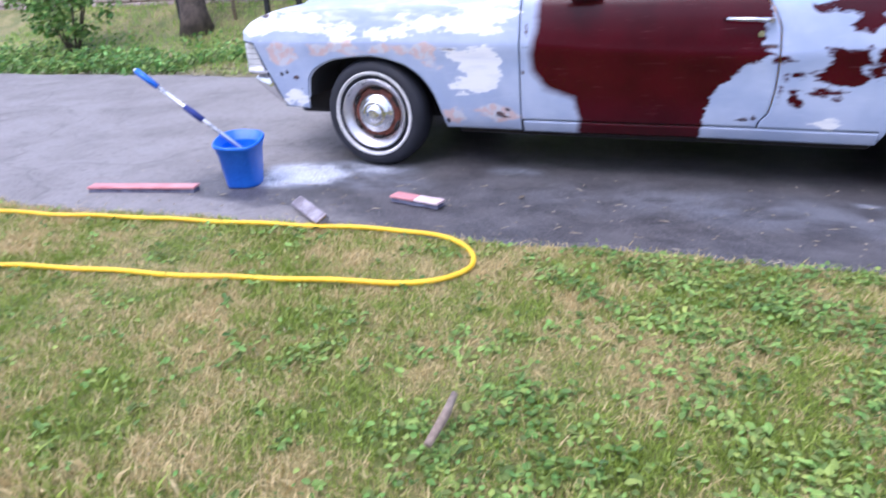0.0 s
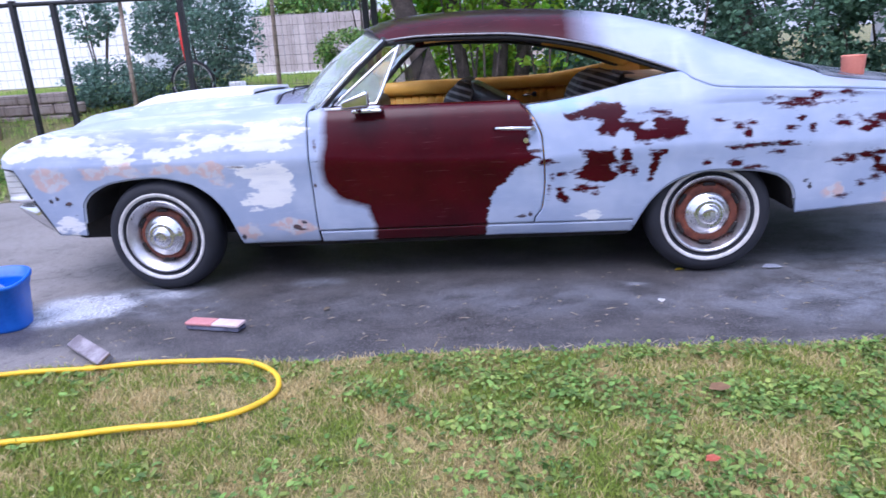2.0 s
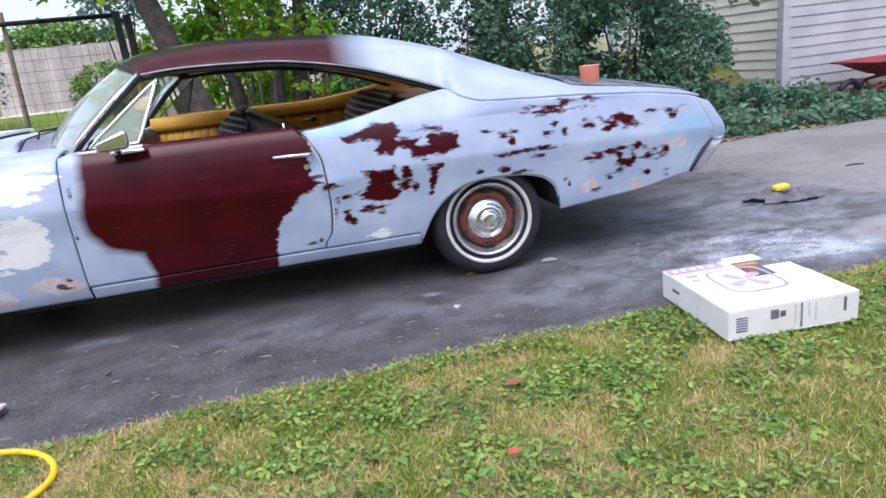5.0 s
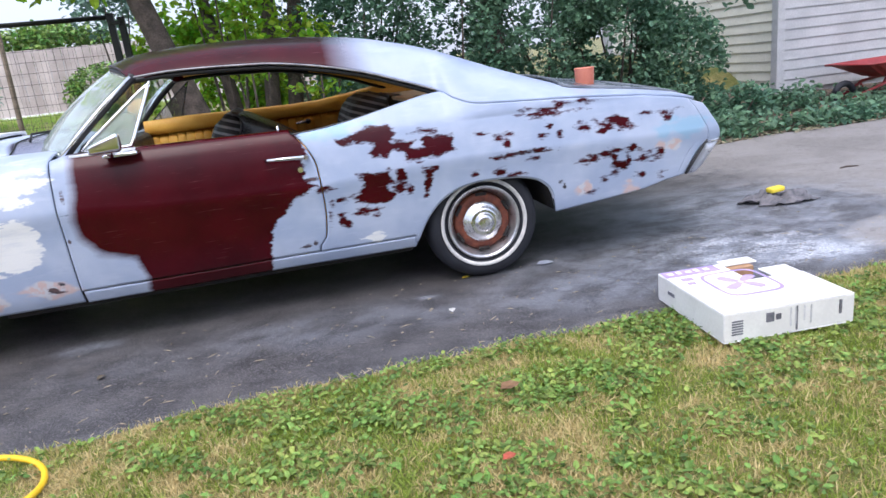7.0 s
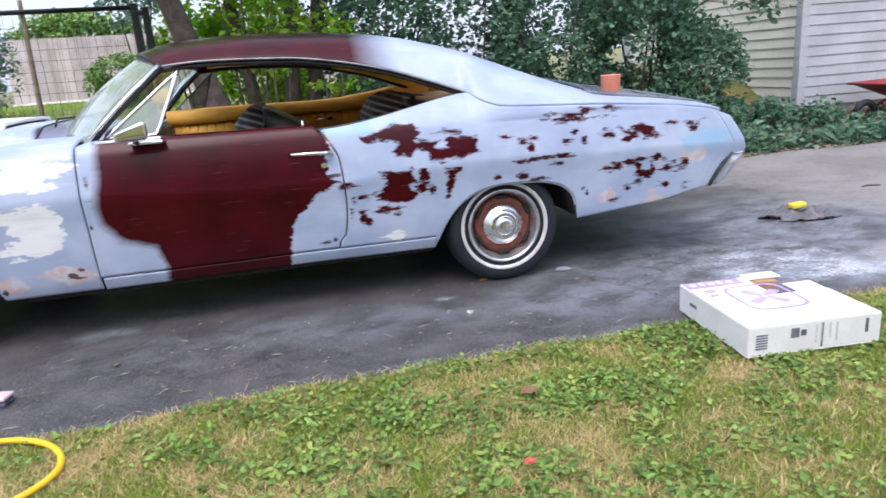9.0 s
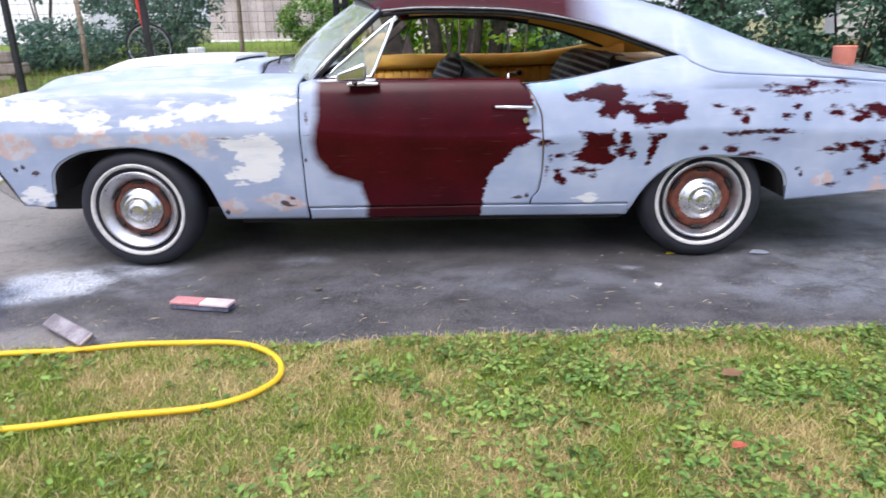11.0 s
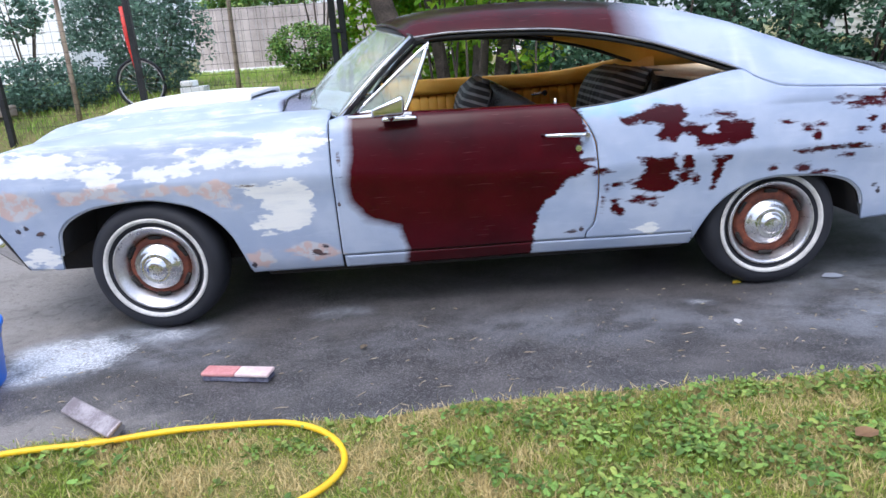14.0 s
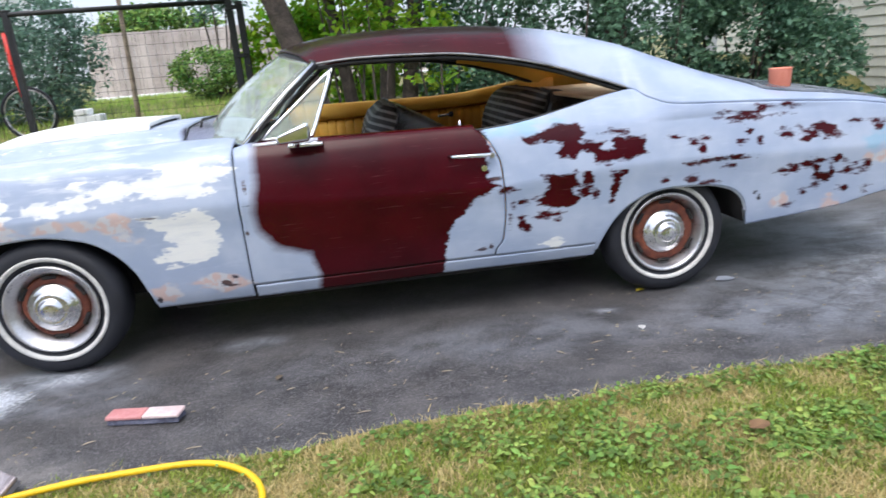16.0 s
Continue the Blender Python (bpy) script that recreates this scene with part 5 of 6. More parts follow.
def build_trim(car):
    mirror = new("door_mirror")
    mirror.parent = car
    mirror["label"] = "chrome door mirror on a short foot"
    bm = box_bm((1.125, -0.10, 0.985), (1.275, -0.045, 1.075), 0.022, 4)
    for v in bm.verts:
        v.co.z = 0.98 + (v.co.z - 0.985) * (0.42 + 0.62 * (v.co.x - 1.125) / 0.15)
        v.co.y += (v.co.z - 1.03) * -0.15
    part("mirror_head", bm, CHROME, mirror, smooth=True)
    part("mirror_foot", box_bm((1.165, -0.02, 0.952), (1.325, 0.075, 0.970), 0.008, 3), CHROME, mirror, smooth=True)
    tube("mirror_stalk", [(1.21, 0.02, 0.96), (1.21, -0.04, 0.975), (1.205, -0.07, 0.995)], [0.018, 0.015, 0.016], CHROME, mirror)
    handle = tube("door_handle", [(1.90, -0.005 + 0.03, 0.838), (1.915, -0.018, 0.838), (2.0, -0.022, 0.835), (2.095, -0.018, 0.830), (2.11, 0.02, 0.829)], [0.008, 0.009, 0.010, 0.012, 0.010], CHROME, car, "chrome pull door handle")
    bm = bmesh.new()
    bmesh.ops.create_cone(bm, segments=16, radius1=0.013, radius2=0.011, depth=0.012, cap_ends=True, matrix=Matrix.Translation((2.10, -0.030, 0.83)) @ Matrix.Rotation(math.pi / 2, 4, "X"))
    part("push_button", bm, STEEL, handle, smooth=False)
    bm = bmesh.new()
    bmesh.ops.create_cone(bm, segments=18, radius1=0.017, radius2=0.014, depth=0.01, cap_ends=True, matrix=Matrix.Translation((2.065, 0.008, 0.767)) @ Matrix.Rotation(math.pi / 2, 4, "X"))
    part("door_lock", bm, CHROME, car, "round chrome door lock")


def build_car():
    car = empty("coupe", "old two-door fastback coupe in grey primer with maroon remains", "car")
    for far in (False, True):
        build_sides(car, far)
        for x, y in ((-0.004, 0.008), (3.02, 0.050)):
            build_wheel(car, x, far, y)
        build_well(car, ARCH_F, -0.455, 0.455, far)
        build_well(car, ARCH_R, 2.62, 3.44, far)
    build_upper(car)
    build_glass(car)
    build_cabin(car)
    build_ends(car)
    build_trim(car)


build_car()


# ---- fence, houses and what stands behind the car ----
def build_fence():
    fence = empty("wire_fence", "black metal fence with wire mesh behind the driveway", "fence")
    y = 5.5
    for x, top in ((-6.3, 2.26), (-4.6, 2.26), (-4.02, 2.20), (-2.25, 2.20), (0.22, 2.17), (0.335, 2.12)):
        z = float(ground_z(x, y)) - 0.05
        w = 0.038 if x > 0 else 0.035
        post = part("post", box_bm((x - w, y - w, z), (x + w, y + w, top), 0.006), IRON, fence)
        part("post_cap", box_bm((x - w - 0.007, y - w - 0.007, top + 0.001), (x + w + 0.007, y + w + 0.007, top + 0.022), 0.008), IRON, post)
    for x, lean in ((-3.13, 0.02), (-1.05, 0.03), (-5.3, -0.03)):
        tube("stake", [(x - lean, y + 0.06, 0.4), (x, y + 0.06, 1.2), (x + lean, y + 0.06, 2.3)], [0.035, 0.032, 0.026], STAKE, fence, "weathered round stake")
    tube("top_rail", [(-6.3, y, 2.23), (-4.6, y, 2.23), (-2.25, y, 2.175), (0.2, y, 2.15)], 0.028, IRON, fence)
    for z in np.arange(0.62, 2.1, 0.125):
        tube("wire", [(-6.3, y - 0.04, z + 0.02), (-2.2, y - 0.04, z), (0.2, y - 0.04, z - 0.02)], 0.0020, IRON, fence, sides=4)
    for x in np.arange(-6.25, 0.2, 0.105):
        tube("wire", [(x, y - 0.044, 0.55), (x, y - 0.044, 2.14)], 0.0015, IRON, fence, sides=4)
    for z, x1 in ((0.9, 0.335), (1.5, 0.335), (2.05, 0.335)):
        part("hinge", box_bm((0.20, y - 0.06, z), (x1, y - 0.036, z + 0.05), 0.008), IRON, fence)


def build_garden_wall():
    wall = empty("garden_wall", "low brown rubble wall at the top of the grass bank", "wall")
    x, k = -15.0, 0
    while x < -4.95:
        for row in range(3):
            w = 0.34 + 0.10 * RNG.rand()
            z = 0.56 + 0.165 * row + 0.008 * RNG.rand()
            dx = 0.17 * (row % 2)
            part("stone", box_bm((x + dx, 6.2 + 0.03 * RNG.rand(), z), (x + dx + 0.385, 6.45, z + 0.155), 0.02, 1), BRICK, wall)
        x, k = x + 0.40, k + 1
    part("core", box_bm((-14.9, 6.26, 0.3), (-4.9, 6.42, 1.03), 0.01), SOIL, wall)


def build_plank_fence():
    fence = empty("plank_fence", "tall pale wooden plank fence across the lawn", "fence")
    x, k = -4.05, 0
    while x < 3.4:
        w = 0.145
        z0, z1 = 1.03 + 0.01 * RNG.rand(), 2.42 + 0.02 * RNG.rand() - 0.012 * (x + 4)
        part("plank", box_bm((x, 13.0 + 0.006 * (k % 2), z0), (x + w - 0.008, 13.024 + 0.006 * (k % 2), z1), 0.004, 1), PLANK, fence)
        x, k = x + w, k + 1
    for z in (1.25, 2.15):
        part("fence_rail", box_bm((-4.05, 13.034, z), (3.4, 13.08, z + 0.09), 0.005, 1), PLANK, fence)
    part("fence_foot", box_bm((-4.1, 12.96, 0.9), (3.45, 13.1, 1.08), 0.02), STUCCO, fence, "pale stone footing")


def build_white_house():
    """The siding house by the driveway; every course is a board of its own."""
    house = empty("siding_house", "small house clad in white and cream lap siding", "house")
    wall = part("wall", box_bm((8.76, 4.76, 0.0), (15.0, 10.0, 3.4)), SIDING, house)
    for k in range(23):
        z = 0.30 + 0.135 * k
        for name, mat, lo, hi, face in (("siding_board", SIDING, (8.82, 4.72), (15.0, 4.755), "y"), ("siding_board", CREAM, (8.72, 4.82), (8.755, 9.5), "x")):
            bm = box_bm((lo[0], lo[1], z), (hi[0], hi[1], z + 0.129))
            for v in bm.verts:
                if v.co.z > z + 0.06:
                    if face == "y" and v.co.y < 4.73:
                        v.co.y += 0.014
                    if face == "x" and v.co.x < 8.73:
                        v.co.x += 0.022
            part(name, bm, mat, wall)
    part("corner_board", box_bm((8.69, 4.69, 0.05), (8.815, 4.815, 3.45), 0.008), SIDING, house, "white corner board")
    bm = bmesh.new()
    a = [bm.verts.new(p) for p in ((8.3, 4.3, 3.4), (15.4, 4.3, 3.4), (15.4, 10.4, 3.4), (8.3, 10.4, 3.4), (8.3, 7.35, 5.2), (15.4, 7.35, 5.2))]
    for f in ((0, 1, 5, 4), (2, 3, 4, 5), (0, 4, 3), (1, 2, 5), (0, 3, 2, 1)):
        bm.faces.new([a[i] for i in f])
    part("roof", bm, INK, house, "grey gabled roof")


def build_far_house():
    house = empty("far_white_house", "long bright white building beyond the lawn", "house")
    part("wall", box_bm((-30, 16.0, 1.0), (-8.5, 22.0, 5.0), 0.02), STUCCO, house)
    part("wall_base", box_bm((-30.1, 15.9, 0.2), (-8.4, 22.1, 1.02), 0.02), BRICK, house, "brown masonry base")
    bm = bmesh.new()
    a = [bm.verts.new(p) for p in ((-30.5, 15.9, 5.0), (-8.0, 15.9, 5.0), (-8.0, 22.5, 5.0), (-30.5, 22.5, 5.0), (-30.5, 19, 7.2), (-8.0, 19, 7.2))]
    for f in ((0, 1, 5, 4), (2, 3, 4, 5), (0, 4, 3), (1, 2, 5), (0, 3, 2, 1)):
        bm.faces.new([a[i] for i in f])
    part("roof", bm, INK, house)


def build_tree(x, y, r, lean, height, leaves, material, label, crown_z=3.6, spread=1.5, size=0.13):
    tree = empty("tree", label, "tree", "trees along the driveway")
    z0 = float(ground_z(x, y)) - 0.05
    t = np.linspace(0, 1, 14)
    wob = np.array([noise.noise((x * 3, y * 2, k * 2.0)) for k in t]) * 0.06
    px, py = x + lean * t * height / 2 + wob, y + wob[::-1]
    rad = r * (1 + 0.45 * np.exp(-t * height / 0.18)) * (1 - 0.55 * t)
    trunk = tube("trunk", np.stack([px, py, z0 + t * height], -1), rad, BARK, tree, sides=14)
    for k in range(7):
        i = 6 + k
        a = k * 2.4 + x
        p = np.array([px[i], py[i], z0 + t[i] * height])
        d = np.array([math.cos(a), math.sin(a), 0.75])
        tube("limb", [p, p + 0.35 * d * spread, p + 0.75 * d * spread + (0, 0, 0.15), p + 1.05 * d * spread + (0, 0, 0.35)], [rad[i] * 0.5, rad[i] * 0.36, rad[i] * 0.2, 0.012], BARK, trunk, sides=7)
    if leaves:
        c = (px[-1], py[-1], z0 + crown_z)
        leaf_cloud("crown", lumpy(c, (spread * 1.25, spread * 1.1, height - crown_z + 0.9), leaves, 0.25), size, material, tree)


def build_shrub(centre, radii, count, size, material, label, lumps=1.9, hollow=0.4, name="shrub", group="shrubs", stems=6):
    shrub = empty(name, label, "shrub", group)
    zb = float(ground_z(centre[0], centre[1])) - 0.03
    for k in range(stems):
        a = k * 2.4
        dx, dy = radii[0] * 0.6 * math.cos(a), radii[1] * 0.6 * math.sin(a)
        tube("stem", [(centre[0] + 0.15 * dx, centre[1] + 0.15 * dy, zb), (centre[0] + 0.5 * dx, centre[1] + 0.5 * dy, (zb + centre[2]) / 2), (centre[0] + dx, centre[1] + dy, centre[2] + 0.3 * radii[2])], [0.022, 0.016, 0.007], BARK, shrub, sides=6)
    pts = lumpy(centre, radii, count, hollow, lumps)
    leaf_cloud("foliage", pts[pts[:, 2] > zb + 0.02], size, material, shrub)


def build_backdrop_plants():
    build_tree(-5.8, 5.2, 0.20, 0.0, 4.6, 1400, LEAF, "grey-brown tree trunk on the grass bank", 3.9)
    build_tree(1.39, 4.0, 0.145, -0.54, 4.4, 3500, LEAF_BACKLIT, "leaning brown tree trunk close behind the car", 3.7)
    build_tree(1.62, 4.5, 0.085, -0.24, 4.0, 2000, LEAF_BACKLIT, "slim leaning tree trunk", 3.5, 1.1)
    build_tree(1.80, 4.5, 0.10, 0.22, 4.2, 2500, LEAF, "slim dark tree trunk in the hedgerow", 3.6, 1.2)
    build_tree(2.07, 4.5, 0.10, 0.28, 4.4, 2500, LEAF, "dark tree trunk wrapped in leaves", 3.6, 1.3)
    build_tree(4.6, 4.6, 0.15, 0.03, 4.6, 3000, LEAF, "dark tree trunk inside the bushes", 3.8, 1.5)
    # Hedgerow behind the car.
    dark = "dense dark green shrub in the hedgerow"
    for x, y, z, rx, ry, rz, n in ((3.0, 4.7, 1.5, 0.9, 0.8, 1.3, 3000), (4.1, 4.6, 1.5, 1.0, 0.8, 1.4, 3300), (5.2, 4.7, 1.45, 1.1, 0.9, 1.5, 4200), (6.15, 4.6, 1.4, 0.95, 0.8, 1.5, 4200), (6.9, 4.4, 0.85, 0.75, 0.5, 0.8, 2600), (6.6, 5.1, 1.5, 0.75, 0.5, 1.3, 2600)):
        build_shrub((x, y, z), (rx, ry, rz), int(n * 2.0), 0.066, LEAF, dark, 1.4, stems=3)
    for x, y, z, rx, ry, rz, n in ((3.2, 6.0, 2.2, 1.4, 0.7, 1.6, 1300), (6.0, 6.2, 2.2, 1.9, 0.7, 1.8, 1200)):
        build_shrub((x, y, z), (rx, ry, rz), n, 0.11, LEAF, "tall leafy shrub at the back of the hedgerow")
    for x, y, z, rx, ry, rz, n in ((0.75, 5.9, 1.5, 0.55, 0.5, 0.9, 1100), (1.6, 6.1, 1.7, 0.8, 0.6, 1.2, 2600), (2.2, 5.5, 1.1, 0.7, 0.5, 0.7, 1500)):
        build_shrub((x, y, z), (rx, ry, rz), n, 0.10, LEAF_BACKLIT, "bright yellow-green shrub, light from behind put into its leaf colour")
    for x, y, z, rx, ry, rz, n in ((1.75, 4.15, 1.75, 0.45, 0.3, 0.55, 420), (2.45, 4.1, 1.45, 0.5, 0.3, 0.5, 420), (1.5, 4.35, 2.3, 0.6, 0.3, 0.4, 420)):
        build_shrub((x, y, z), (rx, ry, rz), n, 0.085, LEAF_BACKLIT, "light green leaves hanging before the slim trunks", 2.6, 0.1, stems=3)
    for x, y, z, rx, ry, rz, n in ((7.6, 4.0, 0.30, 0.55, 0.4, 0.28, 800), (8.4, 4.15, 0.27, 0.5, 0.35, 0.25, 700), (9.0, 4.3, 0.20, 0.45, 0.25, 0.18, 450), (6.6, 3.8, 0.35, 0.6, 0.35, 0.33, 900), (5.6, 3.7, 0.35, 0.6, 0.35, 0.35, 900)):
        build_shrub((x, y, z), (rx, ry, rz), n, 0.07, LEAF, "low leafy weeds at the foot of the house" if x > 7 else "low undergrowth at the foot of the hedgerow", 3.0, 0.15, "undergrowth", "undergrowth", 3)
    bough = empty("overhanging_branch", "loose leafy branch reaching out to the house corner", "branch", "undergrowth")
    tube("bough", [(6.7, 4.9, 1.3), (7.2, 4.7, 1.75), (7.8, 4.5, 1.98), (8.4, 4.4, 1.95)], [0.02, 0.014, 0.009, 0.004], BARK, bough, sides=6)
    for k in range(5):
        tube("twig", [(7.2 + 0.24 * k, 4.7 - 0.06 * k, 1.78 + 0.05 * k), (7.32 + 0.26 * k, 4.45, 1.72 + 0.05 * k), (7.42 + 0.27 * k, 4.32, 1.50 + 0.06 * k)], [0.006, 0.004, 0.002], BARK, bough, sides=5)
    leaf_cloud("foliage", lumpy((7.95, 4.45, 1.85), (0.65, 0.3, 0.42), 420, 0.1, 3.0), 0.085, LEAF, bough)
    # Garden beyond the fence.
    build_shrub((-3.2, 8.0, 1.75), (1.15, 0.8, 1.1), 10500, 0.068, YEW, "tall dark evergreen hedge behind the fence", 2.4)
    build_shrub((-4.3, 7.0, 1.05), (0.85, 0.6, 0.5), 5200, 0.06, YEW, "low dark evergreen bush behind the fence", 2.4)
    build_shrub((-0.78, 9.0, 1.38), (0.72, 0.55, 0.45), 4200, 0.06, WEED, "clipped round bush on the lawn", 2.4)
    build_shrub((-2.8, 14.2, 2.5), (1.6, 0.7, 0.6), 2800, 0.12, WEED, "shrub showing over the plank fence", 1.6)
    build_shrub((-0.65, 9.6, 3.0), (0.75, 0.5, 0.75), 1100, 0.11, YEW, "dark conifer standing behind the fence gate", 2.6, 0.2, "conifer", "conifers", 4)
    build_shrub((-5.8, 9.2, 2.35), (0.7, 0.4, 0.5), 700, 0.10, YEW, "dark conifer boughs against the white house", 2.8, 0.2, "conifer", "conifers", 4)
    build_shrub((-7.45, 4.3, 1.05), (1.0, 0.6, 0.75), 2400, 0.09, WEED, "loose green bush on the bank", 2.0)


def build_weeds():
    n = 24000
    x, y = RNG.uniform(-9, 10.5, n), 3.0 + np.abs(RNG.normal(0, 0.75, n))
    keep = np.array([noise.noise((a * 0.9, b * 1.5, 3.0)) > (-0.10 if a < 4.2 else -0.35) for a, b in zip(x, y)]) & (y > edge_far(x) - 0.02) & (y < 5.2) & ((x < 8.6) | (y < 4.3))
    x, y = x[keep], y[keep]
    tall = np.where(x > 4.5, np.interp(x, (7.0, 8.5), (0.30, 0.15)), 0.16)
    z = ground_z(x, y) + RNG.uniform(0.0, 1, len(x)) ** 1.6 * tall
    for side, mat, label in ((x < 4.2, WEED, "weeds and ivy along the driveway's far edge"), (x >= 4.2, LEAF, "dark ivy and weeds below the hedgerow")):
        tagged(leaf_cloud("bank_weeds", np.stack([x, y, z], -1)[side], 0.075, mat, None), label, "weeds", kind="stuff")
    n = 5200
    x, y = RNG.uniform(-9, 11, n), 3.0 + np.abs(RNG.normal(0, 0.40, n))
    few = (x < 4.5) | (RNG.uniform(0, 1, n) < 0.7)
    x, y = x[few], y[few]
    tagged(leaf_cloud("leaf_litter", np.stack([x, y, ground_z(x, y) + 0.012], -1), 0.05, DEAD, None, flat=0.8, droop=0.0), "dry fallen leaves along the edge", "leaves", kind="stuff")


def build_bicycle():
    bike = empty("bicycle", "red bicycle leaning against the fence", "bicycle")
    c, y = np.array([-2.40, 5.85, 1.06]), 5.85
    a = np.linspace(0, 2 * np.pi, 40, endpoint=False)
    ring = lambda r: np.stack([c[0] + r * np.cos(a), np.full(40, y), c[2] + r * np.sin(a)], -1)
    wheel = tube("wheel", ring(0.31), 0.020, RUBBER, bike, closed=True)
    tube("rim", ring(0.285), 0.010, STEEL, wheel, closed=True)
    for k in range(14):
        b = k * math.pi / 7
        tube("spoke", [c, c + 0.285 * np.array([math.cos(b), 0, math.sin(b)])], 0.002, STEEL, wheel, sides=4)
    tube("fork", [c + (0.03, -0.04, -0.18), c + (0.0, -0.05, 0.2), c + (-0.05, -0.04, 0.55), c + (-0.06, -0.02, 0.95)], 0.030, BIKE, bike, "red painted fork")


def build_barrow():
    barrow = empty("wheelbarrow", "old red steel wheelbarrow parked against the house", "wheelbarrow")
    bm = bmesh.new()
    lo = [bm.verts.new(p) for p in ((9.50, 3.88, 0.64), (10.05, 3.88, 0.62), (10.05, 4.27, 0.62), (9.50, 4.27, 0.64))]
    hi = [bm.verts.new(p) for p in ((9.06, 3.70, 0.84), (10.25, 3.70, 0.86), (10.25, 4.45, 0.86), (9.06, 4.45, 0.84))]
    bm.faces.new(lo[::-1])
    for i in range(4):
        bm.faces.new((lo[i], lo[(i + 1) % 4], hi[(i + 1) % 4], hi[i]))
    bmesh.ops.bevel(bm, geom=[e for e in bm.edges if not e.is_boundary], offset=0.05, segments=3, affect="EDGES")
    bmesh.ops.solidify(bm, geom=bm.faces[:], thickness=0.012)
    bm.transform(Matrix.Translation((0.2, 0, -0.06)))
    tray = part("tray", bm, BARROW, barrow, smooth=False)
    tube("tray_rim", [(9.26, 3.70, 0.78), (10.45, 3.70, 0.80), (10.45, 4.45, 0.80), (9.26, 4.45, 0.78)], 0.014, BARROW, tray, closed=True)
    for y in (3.86, 4.28):
        tube("handle", [(9.22, (y + 4.07) / 2, 0.34), (9.7, y, 0.53), (10.8, y, 0.66)], 0.02, BARROW, barrow)
        zg = float(ground_z(9.6, y))
        tube("leg", [(9.66, y, 0.53), (9.80, y, zg + 0.20), (9.98, y, zg + 0.20), (10.12, y, 0.57)], 0.014, BARROW, barrow)
    zg = float(ground_z(9.05, 4.07))
    a = np.linspace(0, 2 * np.pi, 24, endpoint=False)
    tube("wheel", np.stack([9.22 + 0.14 * np.cos(a), np.full(24, 4.07), zg + 0.30 + 0.14 * np.sin(a)], -1), 0.042, RUBBER, barrow, closed=True)
    barrow.location.z = -0.20


def build_scraps_behind():
    crate = empty("white_crate", "small white plastic crate on the lawn behind the fence", "crate")
    z = float(ground_z(-1.9, 6.3))
    part("crate_body", box_bm((-2.05, 6.2, z), (-1.72, 6.45, z + 0.28), 0.015), STUCCO, crate)
    part("crate_lid", box_bm((-2.03, 6.19, z + 0.285), (-1.86, 6.44, z + 0.36), 0.015), STUCCO, crate)


def build_sky_block():
    """An added, unseen house closing the lawn behind the viewer; it blocks low sky."""
    house = empty("sky_block_house", "plain brown house block added unseen behind the viewer to block low sky", "house")
    part("wall", box_bm((-9.0, -17.0, -0.1), (12.0, -11.0, 3.0), 0.02), BRICK, house)
    bm = bmesh.new()
    a = [bm.verts.new(q) for q in ((-9.5, -17.5, 3.0), (12.5, -17.5, 3.0), (12.5, -10.5, 3.0), (-9.5, -10.5, 3.0), (-9.5, -14, 5.6), (12.5, -14, 5.6))]
    for f in ((0, 4, 5, 1), (2, 5, 4, 3), (0, 3, 4), (1, 5, 2), (0, 1, 2, 3)):
        bm.faces.new([a[i] for i in f])
    part("roof", bm, INK, house, "grey gabled roof")


build_sky_block()
build_fence()
build_garden_wall()
build_plank_fence()
build_white_house()
build_far_house()
build_backdrop_plants()
build_weeds()
build_bicycle()
build_barrow()
build_scraps_behind()


